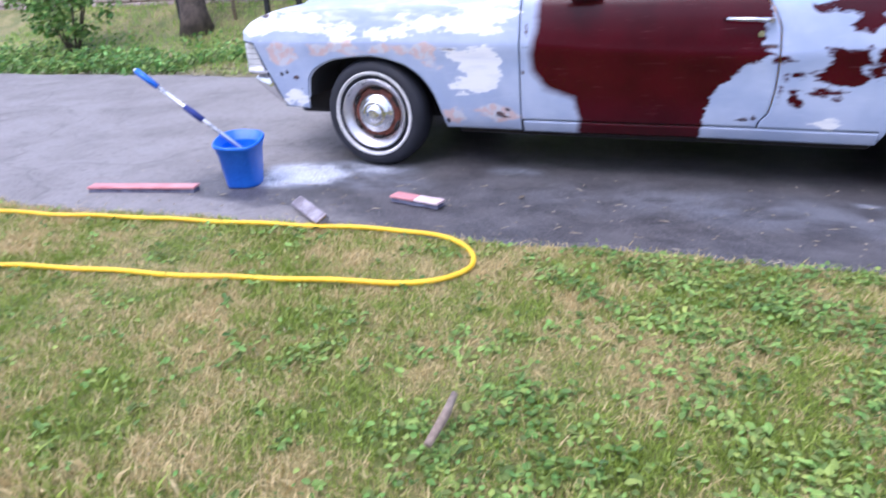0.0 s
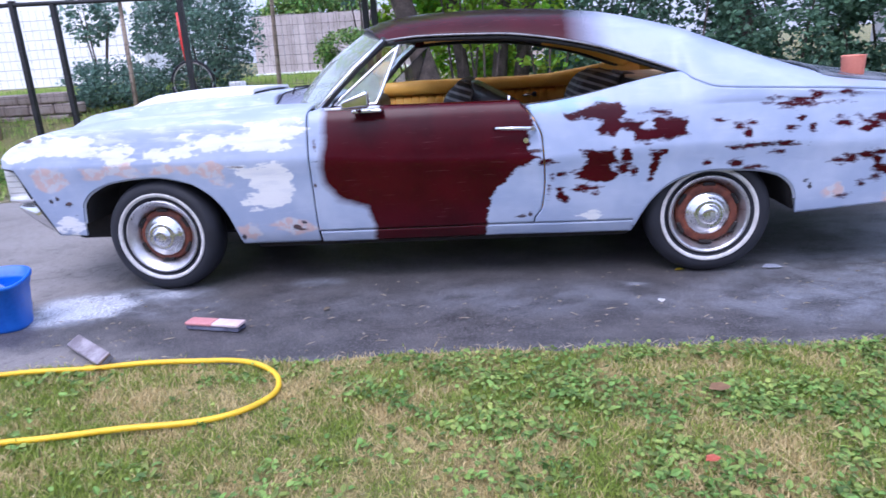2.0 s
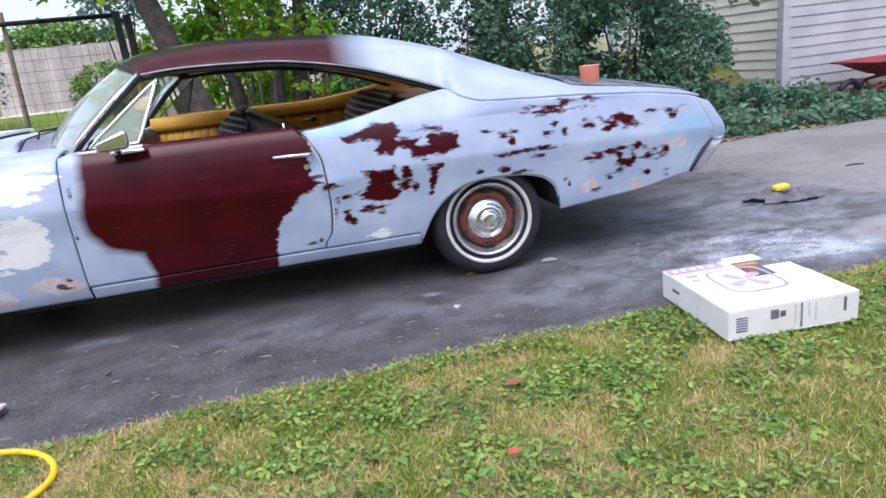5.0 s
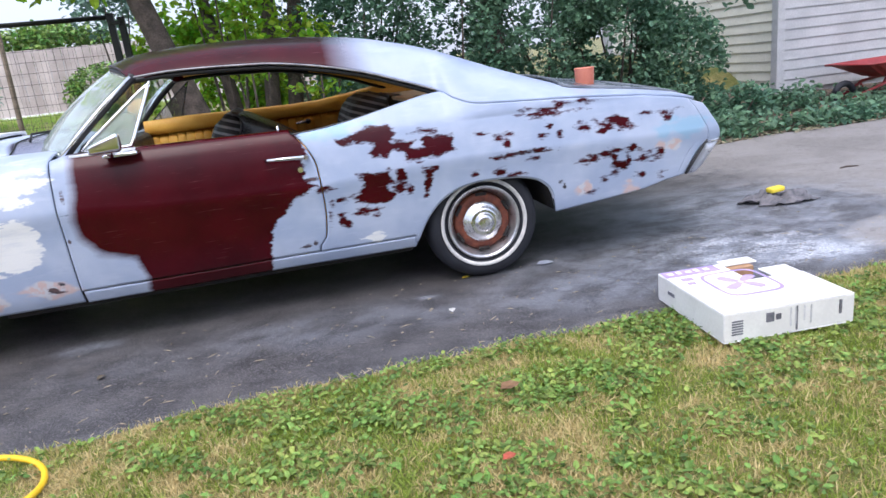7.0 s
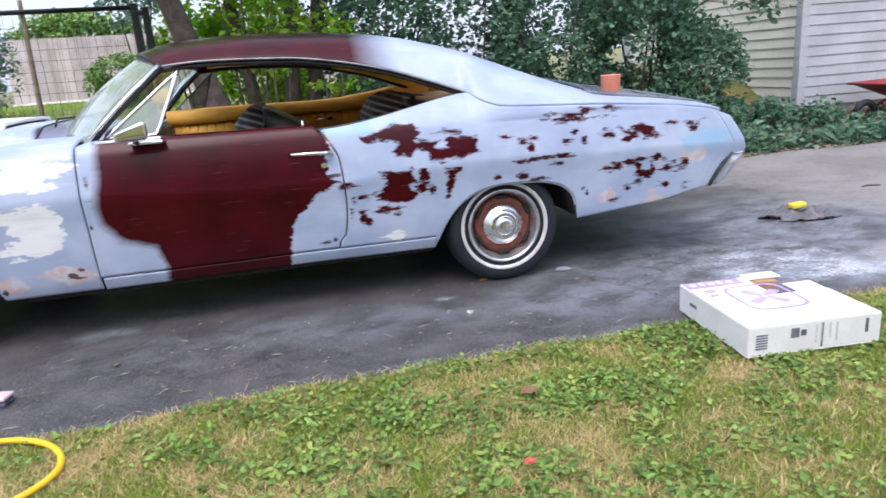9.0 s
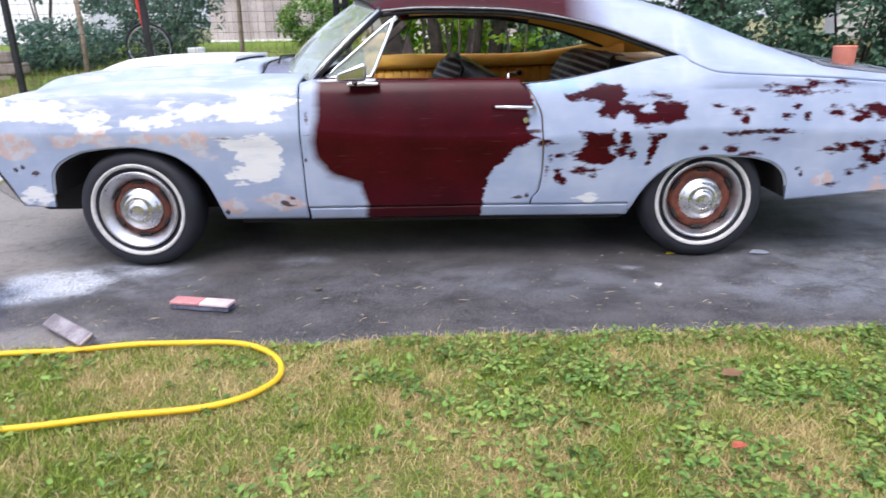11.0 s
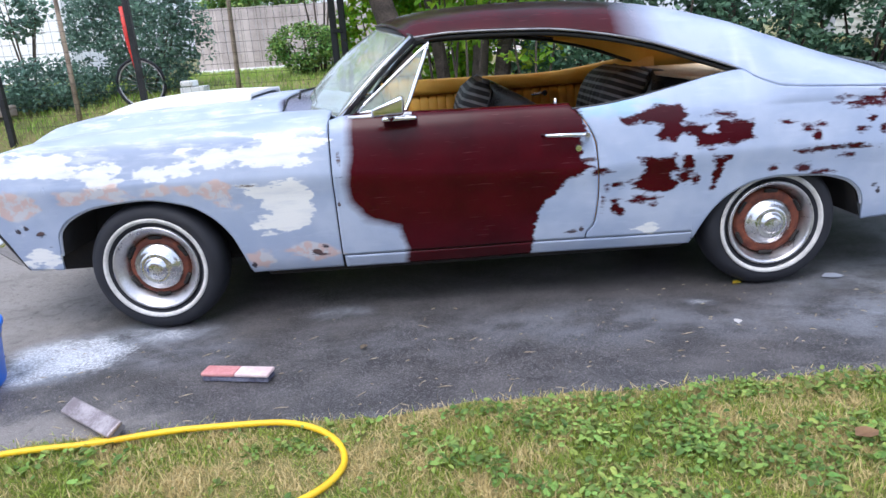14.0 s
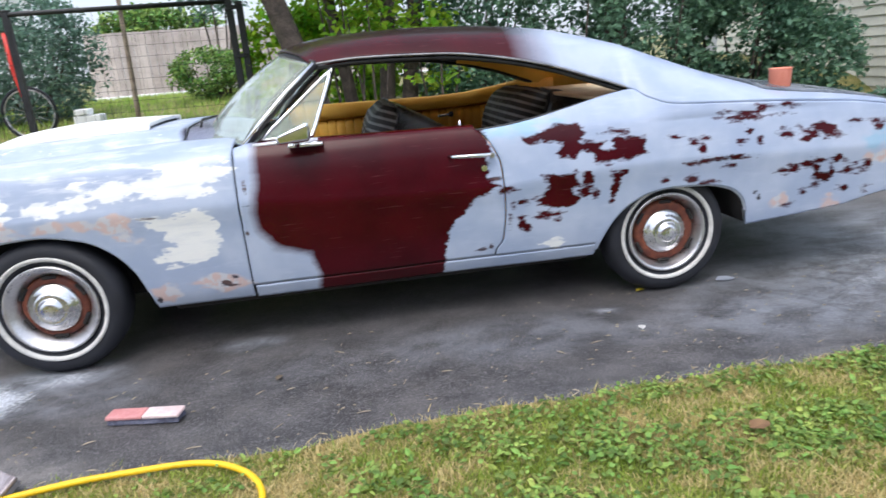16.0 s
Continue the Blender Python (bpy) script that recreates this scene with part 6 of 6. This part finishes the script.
# ---- things on the driveway and the lawn ----
def build_bucket():
    bucket = empty("bucket", "square blue plastic bucket standing on the driveway", "bucket")
    cx, cy = -0.62, -0.495
    a = np.linspace(0, 2 * np.pi, 48, endpoint=False)

    def ring(half, z, power=3.0):
        r = 0.89 * half / (np.abs(np.cos(a)) ** power + np.abs(np.sin(a)) ** power) ** (1 / power)
        turn = 0.30
        # One corner of the rim is drawn out into a spout, and the rim dips towards it.
        slope = 0.042 * np.clip((z - 0.10) / 0.18, 0, 1) * (0.5 + 0.5 * np.cos(a + turn + 0.95))
        spout = 1 + 0.08 * np.clip((z - 0.2) / 0.09, 0, 1) * np.exp(-((a - 5.35) / 0.22) ** 2)
        return np.stack([cx + r * spout * np.cos(a + turn), cy + 1.08 * r * spout * np.sin(a + turn), z - slope], -1)

    rings = [ring(0.085, 0.0), ring(0.100, 0.004), ring(0.106, 0.02), ring(0.128, 0.232), ring(0.134, 0.236), ring(0.136, 0.272), ring(0.146, 0.274), ring(0.148, 0.290), ring(0.144, 0.297), ring(0.136, 0.296), ring(0.132, 0.255), ring(0.122, 0.250), ring(0.120, 0.235), ring(0.102, 0.022), ring(0.02, 0.02)]
    verts = np.concatenate(rings)
    n = len(rings)
    faces = [(k * 48 + j, k * 48 + (j + 1) % 48, (k + 1) * 48 + (j + 1) % 48, (k + 1) * 48 + j) for k in range(n - 1) for j in range(48)]
    faces += [tuple(range(48))[::-1], tuple(range((n - 1) * 48, n * 48))]
    mesh_object("pail", verts, faces, BUCKET, bucket)
    part("water", box_bm((cx - 0.085, cy - 0.085, 0.10), (cx + 0.085, cy + 0.085, 0.104)), glass("soapy_water", (0.7, 0.8, 0.9), 0.15), bucket, "soapy water")
    mop = empty("brush_pole", "aluminium wash-brush pole with navy grips leaning in the bucket", "pole")
    p, q = np.array([-0.56, -0.49, 0.18]), np.array([-1.245, -0.53, 0.66])
    at = lambda k: p + (q - p) * k
    tube("pole", [at(0), at(0.5), at(0.82)], 0.011, ALLOY, mop)
    tube("end_grip", [at(0.80), at(0.9), at(0.985)], [0.017, 0.019, 0.018], BUCKET, mop, "blue rubber end grip")
    tube("end_cap", [at(0.983), at(1.0)], [0.016, 0.011], ALLOY, mop)
    tube("middle_grip", [at(0.405), at(0.48), at(0.56)], [0.018, 0.020, 0.018], NAVY, mop, "navy foam middle grip")


def build_brush(name, label, a, b, width, back, hair, two_tone=False, tilt=0.0):
    """A broom or brush head from a to b: a bevelled back over a block of bristles in rows."""
    brush = empty(name, label, "brush", "brushes on the driveway")
    a, b = Vector((*a, 0)), Vector((*b, 0))
    length = (b - a).length
    m = Matrix.Translation((a + b) / 2) @ Matrix.Rotation(math.atan2(b.y - a.y, b.x - a.x), 4, "Z") @ Matrix.Rotation(tilt, 4, "X")
    lift = 0.0 if not tilt else width * 0.5 * abs(math.sin(tilt))
    m = Matrix.Translation((0, 0, lift)) @ m
    for lo, hi, mat in ((-0.5, 0.0, PINK), (0.0, 0.5, back)) if two_tone else ((-0.5, 0.5, back),):
        bm = box_bm((lo * length, -width / 2, 0.024), (hi * length - (0.001 if two_tone else 0), width / 2, 0.040), 0.006, 2)
        bm.transform(m)
        part("brush_back", bm, mat, brush)
    bm = box_bm((-length / 2 + 0.004, -width / 2 + 0.006, 0.0), (length / 2 - 0.004, width / 2 - 0.006, 0.0228), 0.003, 1)
    bmesh.ops.subdivide_edges(bm, edges=[e for e in bm.edges if abs(e.verts[0].co.x - e.verts[1].co.x) > 0.1], cuts=int(length / 0.008), use_grid_fill=True)
    for v in bm.verts:
        if v.co.z < 0.012:
            v.co.y *= 1.10 + RNG.uniform(-0.03, 0.05)
            v.co.z += RNG.uniform(0, 0.004)
    bm.transform(m)
    part("bristles", bm, hair, brush)


def build_hose():
    hose = empty("garden_hose", "bright yellow garden hose looped on the grass", "hose")
    px = [-3.6, -2.6, -1.8, -0.62, -0.10, 0.36, 0.58, 0.82, 0.98, 1.055, 1.045, 0.93, 0.64, 0.27, 0.04, -0.60, -1.6, -2.6, -4.2]
    py = [-1.42, -1.38, -1.27, -1.12, -1.035, -0.99, -0.958, -0.965, -1.06, -1.18, -1.31, -1.425, -1.50, -1.56, -1.61, -1.72, -1.86, -1.95, -2.2]
    s = np.r_[0, np.cumsum(np.hypot(np.diff(px), np.diff(py)))]
    t = np.linspace(s[2], s[-1], 260)
    cx, cy = curve(*zip(s, px))(t), curve(*zip(s, py))(t)
    k = np.ones(9) / 9
    cx = np.r_[cx[:4], np.convolve(cx, k, "valid"), cx[-4:]]
    cy = np.r_[cy[:4], np.convolve(cy, k, "valid"), cy[-4:]]
    z = 0.013 + 0.004 * np.sin(t * 5) + 0.003 * np.sin(t * 13)
    tube("tube", np.stack([cx, cy, z], -1), 0.0115, HOSE, hose, sides=10)
    tube("coupling", [(cx[0] + 0.02, cy[0], z[0]), (cx[0] - 0.06, cy[0] - 0.004, z[0]), (cx[0] - 0.22, cy[0] - 0.015, z[0])], [0.019, 0.019, 0.014], ALLOY, hose, "grey metal coupling")


def build_box():
    carton = empty("cardboard_box", "torn white cardboard box with purple fan print on the grass", "box")
    W, D, H, T = 0.568, 0.56, 0.122, 0.006
    m = Matrix.Translation((3.575, -1.305, 0.012)) @ Matrix.Rotation(radians(-4.5), 4, "Z")

    def slab(name, lo, hi, mat, parent, label=""):
        bm = box_bm(lo, hi, 0.002, 1)
        bm.transform(m)
        return part(name, bm, mat, parent, label)

    slab("bottom", (0, 0, 0), (W, D, T), CARD, carton)
    front = slab("front_side", (0, 0, T + 0.001), (W, T, H), CARD, carton)
    left = slab("end_side", (0, T + 0.001, T + 0.001), (T, D, H), CARD, carton)
    slab("end_side", (W - T, T + 0.001, T + 0.001), (W, D * 0.62, H), CARD, carton)
    back = slab("back_side", (T + 0.001, D - T, T + 0.001), (W * 0.80, D, H), CARD, carton)
    slab("inner_flap", (W * 0.56, D - 0.075, T + 0.002), (W * 0.78, D - T - 0.002, H - 0.001), KRAFT, carton, "bare brown inside of the torn side")
    top = slab("lid", (0, 0, H + 0.001), (W, D * 0.56, H + T), CARD, carton, "white lid with a torn hole")
    slab("lid_back", (0, D * 0.56 + 0.0005, H + 0.001), (W * 0.55, D, H + T), CARD, carton)
    slab("torn_strip", (W * 0.55 + 0.0005, D * 0.92, H + 0.002), (W * 0.84, D + 0.03, H + T + 0.004), CARD, carton)
    slab("sunken_lid", (W * 0.76, D * 0.5605, H - 0.004), (W, D * 0.78, H + 0.002), CARD, carton)
    z = H + T + 0.0015
    # Printed fan: a rounded frame and four blades.
    n, pts = 44, []
    for i in range(n):
        a = 2 * math.pi * i / n
        r = 1 / (abs(math.cos(a)) ** 5 + abs(math.sin(a)) ** 5) ** 0.2
        pts.append((math.cos(a) * r, math.sin(a) * r))
    bm = bmesh.new()
    for r in (0.135, 0.122):
        for p in pts:
            bm.verts.new((0.26 + r * p[0], 0.30 + 1.12 * r * p[1], z))
    bm.verts.ensure_lookup_table()
    for i in range(n):
        bm.faces.new((bm.verts[i], bm.verts[(i + 1) % n], bm.verts[n + (i + 1) % n], bm.verts[n + i]))
    for k in range(4):
        a0, blade = k * math.pi / 2 + 0.5, []
        for q in ((0.008, 0.012), (0.05, 0.030), (0.09, 0.032), (0.108, 0.012), (0.10, -0.014), (0.05, -0.016), (0.01, -0.008)):
            blade.append(bm.verts.new((0.26 + q[0] * math.cos(a0) - q[1] * math.sin(a0), 0.30 + q[0] * math.sin(a0) + q[1] * math.cos(a0), z)))
        bm.faces.new(blade)
    bm.transform(m)
    part("fan_print", bm, PURPLE, top, "purple printed fan symbol")
    for lo, hi in (((0.006, D - 0.082, z), (0.27, D - 0.010, z + 0.0008)), ((0.05, D - 0.15, z), (0.10, D - 0.12, z + 0.0008)), ((0.05, D - 0.20, z), (0.085, D - 0.18, z + 0.0008))):
        slab("print_bar", lo, hi, PURPLE, top)
    for k in range(5):
        slab("print_bar", (0.028 + 0.044 * k, D - 0.058, z + 0.0012), (0.054 + 0.044 * k - 0.006 * (k % 2), D - 0.034 + 0.008 * (k % 2), z + 0.0018), CARD, top, "white lettering bar")
    for k in range(6):
        slab("print_bar", (0.032, -0.001, 0.032 + 0.011 * k), (0.082, 0.0, 0.038 + 0.011 * k), INK, front)
    for k in range(4):
        slab("print_bar", (0.285 + 0.021 * k * (1 + 0.4 * (k > 1)), -0.001, 0.03 + 0.008 * (k % 3)), (0.291 + 0.021 * k * (1 + 0.4 * (k > 1)), 0.0, 0.112), PALEINK, front)
    for lo, hi in (((0.18, -0.001, 0.065), (0.215, 0.0, 0.105)), ((0.222, -0.001, 0.07), (0.245, 0.0, 0.095)), ((0.31, -0.001, 0.012), (0.318, 0.0, 0.115)), ((0.50, -0.001, 0.05), (0.512, 0.0, 0.11))):
        slab("print_bar", lo, hi, INK, front)
    slab("print_bar", (-0.001, 0.40, 0.06), (0.0, 0.46, 0.075), INK, left)


def build_rag():
    n = 26
    x, y = np.meshgrid(np.linspace(-1, 1, n), np.linspace(-1, 1, n), indexing="ij")
    z = np.array([[0.034 + 0.055 * noise.noise((a * 2.6, b * 2.6, 5.0)) + 0.045 * noise.noise((a * 6, b * 6, 1.0)) for b in y[0]] for a in x[:, 0]])
    edge = np.clip(1.25 - np.hypot(x, y), 0, 1) ** 0.5
    wx = x * (0.24 + 0.05 * np.sin(3 * y)) + 5.34
    wy = y * (0.13 + 0.05 * np.sin(2 * x + 1)) + 0.55
    tagged(mesh_object("wash_cloth", np.stack([wx, wy, np.maximum(1.15 * z * edge, 0.006)], -1).reshape(-1, 3), grid_faces(n, n), CLOTH, thick=-0.006), "crumpled wet grey cloth lying on the driveway", "cloth")
    bm = box_bm((5.25, 0.50, 0.072), (5.36, 0.57, 0.107), 0.012, 3)
    for v in bm.verts:
        v.co.z += 0.08 * (v.co.x - 5.32)
    tagged(part("sponge", bm, SPONGE), "yellow car-wash sponge on the wet cloth", "sponge")


def build_cup():
    x, y = 3.80, 0.335
    z = float(roof_point(np.array(x), np.array((y - 0.09) / 0.91))[1]) + 0.001
    a = np.linspace(0, 2 * np.pi, 32, endpoint=False)
    prof = [(0.0, 0.0), (0.050, 0.0), (0.053, 0.004), (0.058, 0.112), (0.060, 0.116), (0.057, 0.118), (0.049, 0.012), (0.0, 0.010)]
    verts = np.array([(x + r * math.cos(t), y + r * math.sin(t), z + h) for t in a for r, h in prof])
    tagged(mesh_object("cup", verts, grid_faces(32, len(prof), wrap=True), CUP), "orange plastic cup standing on the trunk lid", "cup")


def build_litter():
    def leaf(name, label, x, y, z, size, turn, mat):
        w = size * 0.36
        bm = bmesh.new()
        v = [bm.verts.new(p) for p in ((-size / 2, 0, 0), (-size * 0.2, w, 0.006), (size * 0.2, w * 0.8, 0.008), (size / 2, 0, 0.002), (size * 0.2, -w * 0.8, 0.006), (-size * 0.2, -w, 0.008), (0, 0, 0.001))]
        for i in range(6):
            bm.faces.new((v[6], v[i], v[(i + 1) % 6]))
        bmesh.ops.solidify(bm, geom=bm.faces[:], thickness=0.0012)
        bm.transform(Matrix.Translation((x, y, z)) @ Matrix.Rotation(turn, 4, "Z"))
        tagged(part(name, bm, mat), label, "leaf" if "leaf" in name else "scrap", "litter")
    yellow, red, white = SPONGE, surface("red_leaf", (0.62, 0.14, 0.08), (0.75, 0.24, 0.15), 20, 90), CARD
    leaf("fallen_leaf", "small yellow leaf beside the rear tyre", 2.89, 0.10, 0.004, 0.055, 0.2, yellow)
    leaf("paper_scrap", "pale paper scrap by the rear tyre", 3.38, 0.10, 0.004, 0.11, -0.1, PALE)
    leaf("paper_scrap", "white scrap of paper on the asphalt", 2.69, -0.36, 0.004, 0.05, 1.4, white)
    leaf("fallen_leaf", "red leaf lying on the lawn", 2.53, -1.72, 0.03, 0.05, 0.3, red)
    leaf("fallen_leaf", "brown curled leaf lying on the lawn", 2.68, -1.29, 0.03, 0.085, 0.2, KRAFT)
    leaf("fallen_leaf", "dry yellow leaf on the driveway", 1.02, -0.36, 0.004, 0.045, 1.0, DEAD)
    leaf("fallen_leaf", "dry yellow leaf under the foil-coloured brush", 0.12, -1.0, 0.006, 0.06, 0.5, SPONGE)
    tagged(tube("stick", [(1.30, -2.10, 0.045), (1.312, -2.2, 0.05), (1.31, -2.32, 0.045)], [0.010, 0.014, 0.011], STAKE), "short piece of bark lying on the lawn", "stick")
    tagged(tube("stick", [(6.40, 1.12, 0.006), (6.47, 1.13, 0.01), (6.56, 1.10, 0.006)], [0.006, 0.008, 0.005], BARK), "short dark twig lying on the driveway", "stick")
    n = 420
    x = RNG.uniform(-1.5, 5.5, n)
    y = edge_near(x) + RNG.uniform(0.0, 1, n) ** 1.6 * 1.0
    a, s = RNG.normal(0.2, 0.7, n), RNG.uniform(0.004, 0.020, n) * RNG.choice([0.4, 0.6, 0.9, 1.6], n)
    d = np.stack([np.cos(a) * s, np.sin(a) * s, 0 * a], -1)
    w = np.stack([-np.sin(a), np.cos(a), 0 * a], -1) * 0.0011
    c = np.stack([x, y, np.full(n, 0.006)], -1)
    verts = np.stack([c - d + w, c - d - w, c + d - w, c + d + w, c + (0, 0, 0.004)], 1).reshape(-1, 3)
    faces = [f for k in range(0, 5 * n, 5) for f in ((k, k + 1, k + 4), (k + 1, k + 2, k + 4), (k + 2, k + 3, k + 4), (k + 3, k, k + 4))]
    tagged(mesh_object("straw_litter", verts, faces, DEAD, smooth=False), "bits of straw and dry grass on the asphalt", "litter", kind="stuff")


PALEPINK = surface("bleached_pink_plastic", (0.62, 0.46, 0.45), (0.74, 0.62, 0.61), 14, 80, (0.45, 0.65))
build_bucket()
build_brush("broom_head", "long faded red broom head on the driveway", (-1.48, -0.83), (-0.82, -0.68), 0.075, PINK, BRISTLE)
build_brush("scrub_brush", "half red, half pale scrub brush on the driveway", (0.37, -0.545), (0.665, -0.60), 0.075, PALEPINK, BRISTLE, True)
build_brush("side_brush", "dirty pale brush tipped on its side by the hose", (-0.07, -0.77), (0.21, -0.98), 0.07, FOIL, INK, False, 0.5)
build_hose()
build_box()
build_rag()
build_cup()
build_litter()


# ---- grass, last ----
def blades(name, x, y, height, width, material, label, lean=0.8):
    n = len(x)
    a, b = RNG.uniform(0, 2 * np.pi, n), RNG.uniform(0, 2 * np.pi, n)
    h = height * RNG.uniform(0.45, 1.3, n)
    base = np.stack([x, y, ground_z(x, y) - 0.016], -1)
    side = np.stack([np.cos(a), np.sin(a), 0 * a], -1) * (width * RNG.uniform(0.6, 1.3, n))[:, None]
    bend = np.stack([np.cos(b), np.sin(b), 0 * b], -1) * (h * np.abs(RNG.normal(0, lean, n)))[:, None]
    up = np.stack([0 * h, 0 * h, h], -1)
    verts = np.stack([base - side, base + side, base + 0.35 * bend + 0.6 * up + 0.8 * side, base + 0.35 * bend + 0.6 * up - 0.8 * side, base + bend + up], 1).reshape(-1, 3)
    k = 5 * np.arange(n)[:, None]
    tri = np.stack([k + (0, 1, 2), k + (0, 2, 3), k + (3, 2, 4)], 1).reshape(-1, 3)
    tagged(mesh_object(name, verts, tri.tolist(), material, smooth=False), label, "grass", kind="stuff")


def build_grass():
    n = 330000
    x, y = RNG.uniform(-2.6, 6.6, n), RNG.uniform(-2.75, -0.72, n)
    keep = (y < edge_near(x) + RNG.normal(0.0, 0.025, n))
    blades("lawn_grass", x[keep], y[keep], 0.027, 0.0023, GRASS, "short mown grass, green with dry straw patches", 0.95)
    n = 120000
    x, y = RNG.uniform(-8, 11, n), RNG.uniform(-7.5, -0.8, n)
    keep = (y < edge_near(x)) & ((y < -2.65 + RNG.normal(0, 0.06, n)) | (x < -2.5 + RNG.normal(0, 0.1, n)) | (x > 6.5 + RNG.normal(0, 0.1, n)))
    blades("outer_grass", x[keep], y[keep], 0.045, 0.007, GRASS, "mown lawn further along the driveway", 0.9)
    n = 60000
    x, y = RNG.uniform(-10, 10.5, n), RNG.uniform(3.0, 12.9, n)
    keep = (y > edge_far(x)) & ((x < 8.6) | (y < 4.6)) & ((x < 0.6) | ((y < 5.0) & (RNG.uniform(0, 1, n) < np.where(x > 4.2, 0.05, 0.35))))
    blades("bank_grass", x[keep], y[keep], 0.085, 0.006, GRASS_FAR, "green grass on the bank and the lawn behind the fence", 0.6)
    n = 9000
    x, y = RNG.uniform(-2.6, 6.6, n), RNG.uniform(-2.75, -0.72, n)
    dry = np.array([noise.noise((a * 2.3, b * 2.3, 2.0)) for a, b in zip(x, y)])
    keep = (y < edge_near(x) + 0.02) & (RNG.uniform(-0.3, 0.3, n) < dry)
    blades("dry_thatch", x[keep], y[keep], 0.014, 0.0013, STRAW, "dead straw lying between the grass blades", 4.0)
    # Broad-leaved weeds in the lawn, in clumps.
    n = 95000
    x, y = RNG.uniform(-2.4, 6.4, n), RNG.uniform(-2.7, -0.74, n)
    want = np.array([0.5 * noise.noise((a * 1.1 + 4, b * 1.6, 0.5)) + 0.8 * noise.noise((a * 3.4, b * 4.2, 7.0)) for a, b in zip(x, y)])
    zone = 0.75 * np.exp(-(((x - 2.2) / 1.5) ** 2 + ((y + 1.16) / 0.28) ** 2)) + 0.5 * np.exp(-(((x - 3.3) / 0.6) ** 2 + ((y + 1.0) / 0.2) ** 2)) + 0.34 * np.exp(-(((x - 3) / 2.2) ** 2 + ((y + 1.6) / 0.9) ** 2)) - 0.55 * np.clip((1.0 - x) / 0.5, 0, 1)
    chance = np.clip(1.15 * (want + 0.6 * zone) - 0.02, 0.05, 0.62)
    pick = RNG.uniform(0, 1, n)
    inside = y < edge_near(x) - 0.02
    clover = (pick < 0.55 * chance) & inside
    lift = np.exp(-(((x - 2.6) / 1.8) ** 2 + ((y + 1.15) / 0.4) ** 2))
    z = RNG.uniform(0.004, 0.020, n) + RNG.uniform(0, 0.022, n) * lift
    tagged(leaf_cloud("lawn_clover", np.stack([x, y, z], -1)[clover], 0.0165, CLOVER, None, flat=0.3, droop=-0.15, aspect=0.85), "clover growing in clumps among the grass", "clover", kind="stuff")
    # Rosettes of longer leaves that spread from one point.
    root = (pick > 1 - 0.13 * chance) & inside
    base = np.repeat(np.stack([x, y, 0.35 * z], -1)[root], 6, 0)
    tagged(leaf_cloud("lawn_weeds", base + RNG.normal(0, 0.016, base.shape) * (1, 1, 0.2), 0.029, CLOVER, None, flat=0.45, droop=-0.10, aspect=0.58), "broad-leaved weeds in rosettes on the lawn", "weeds", kind="stuff")


build_grass()
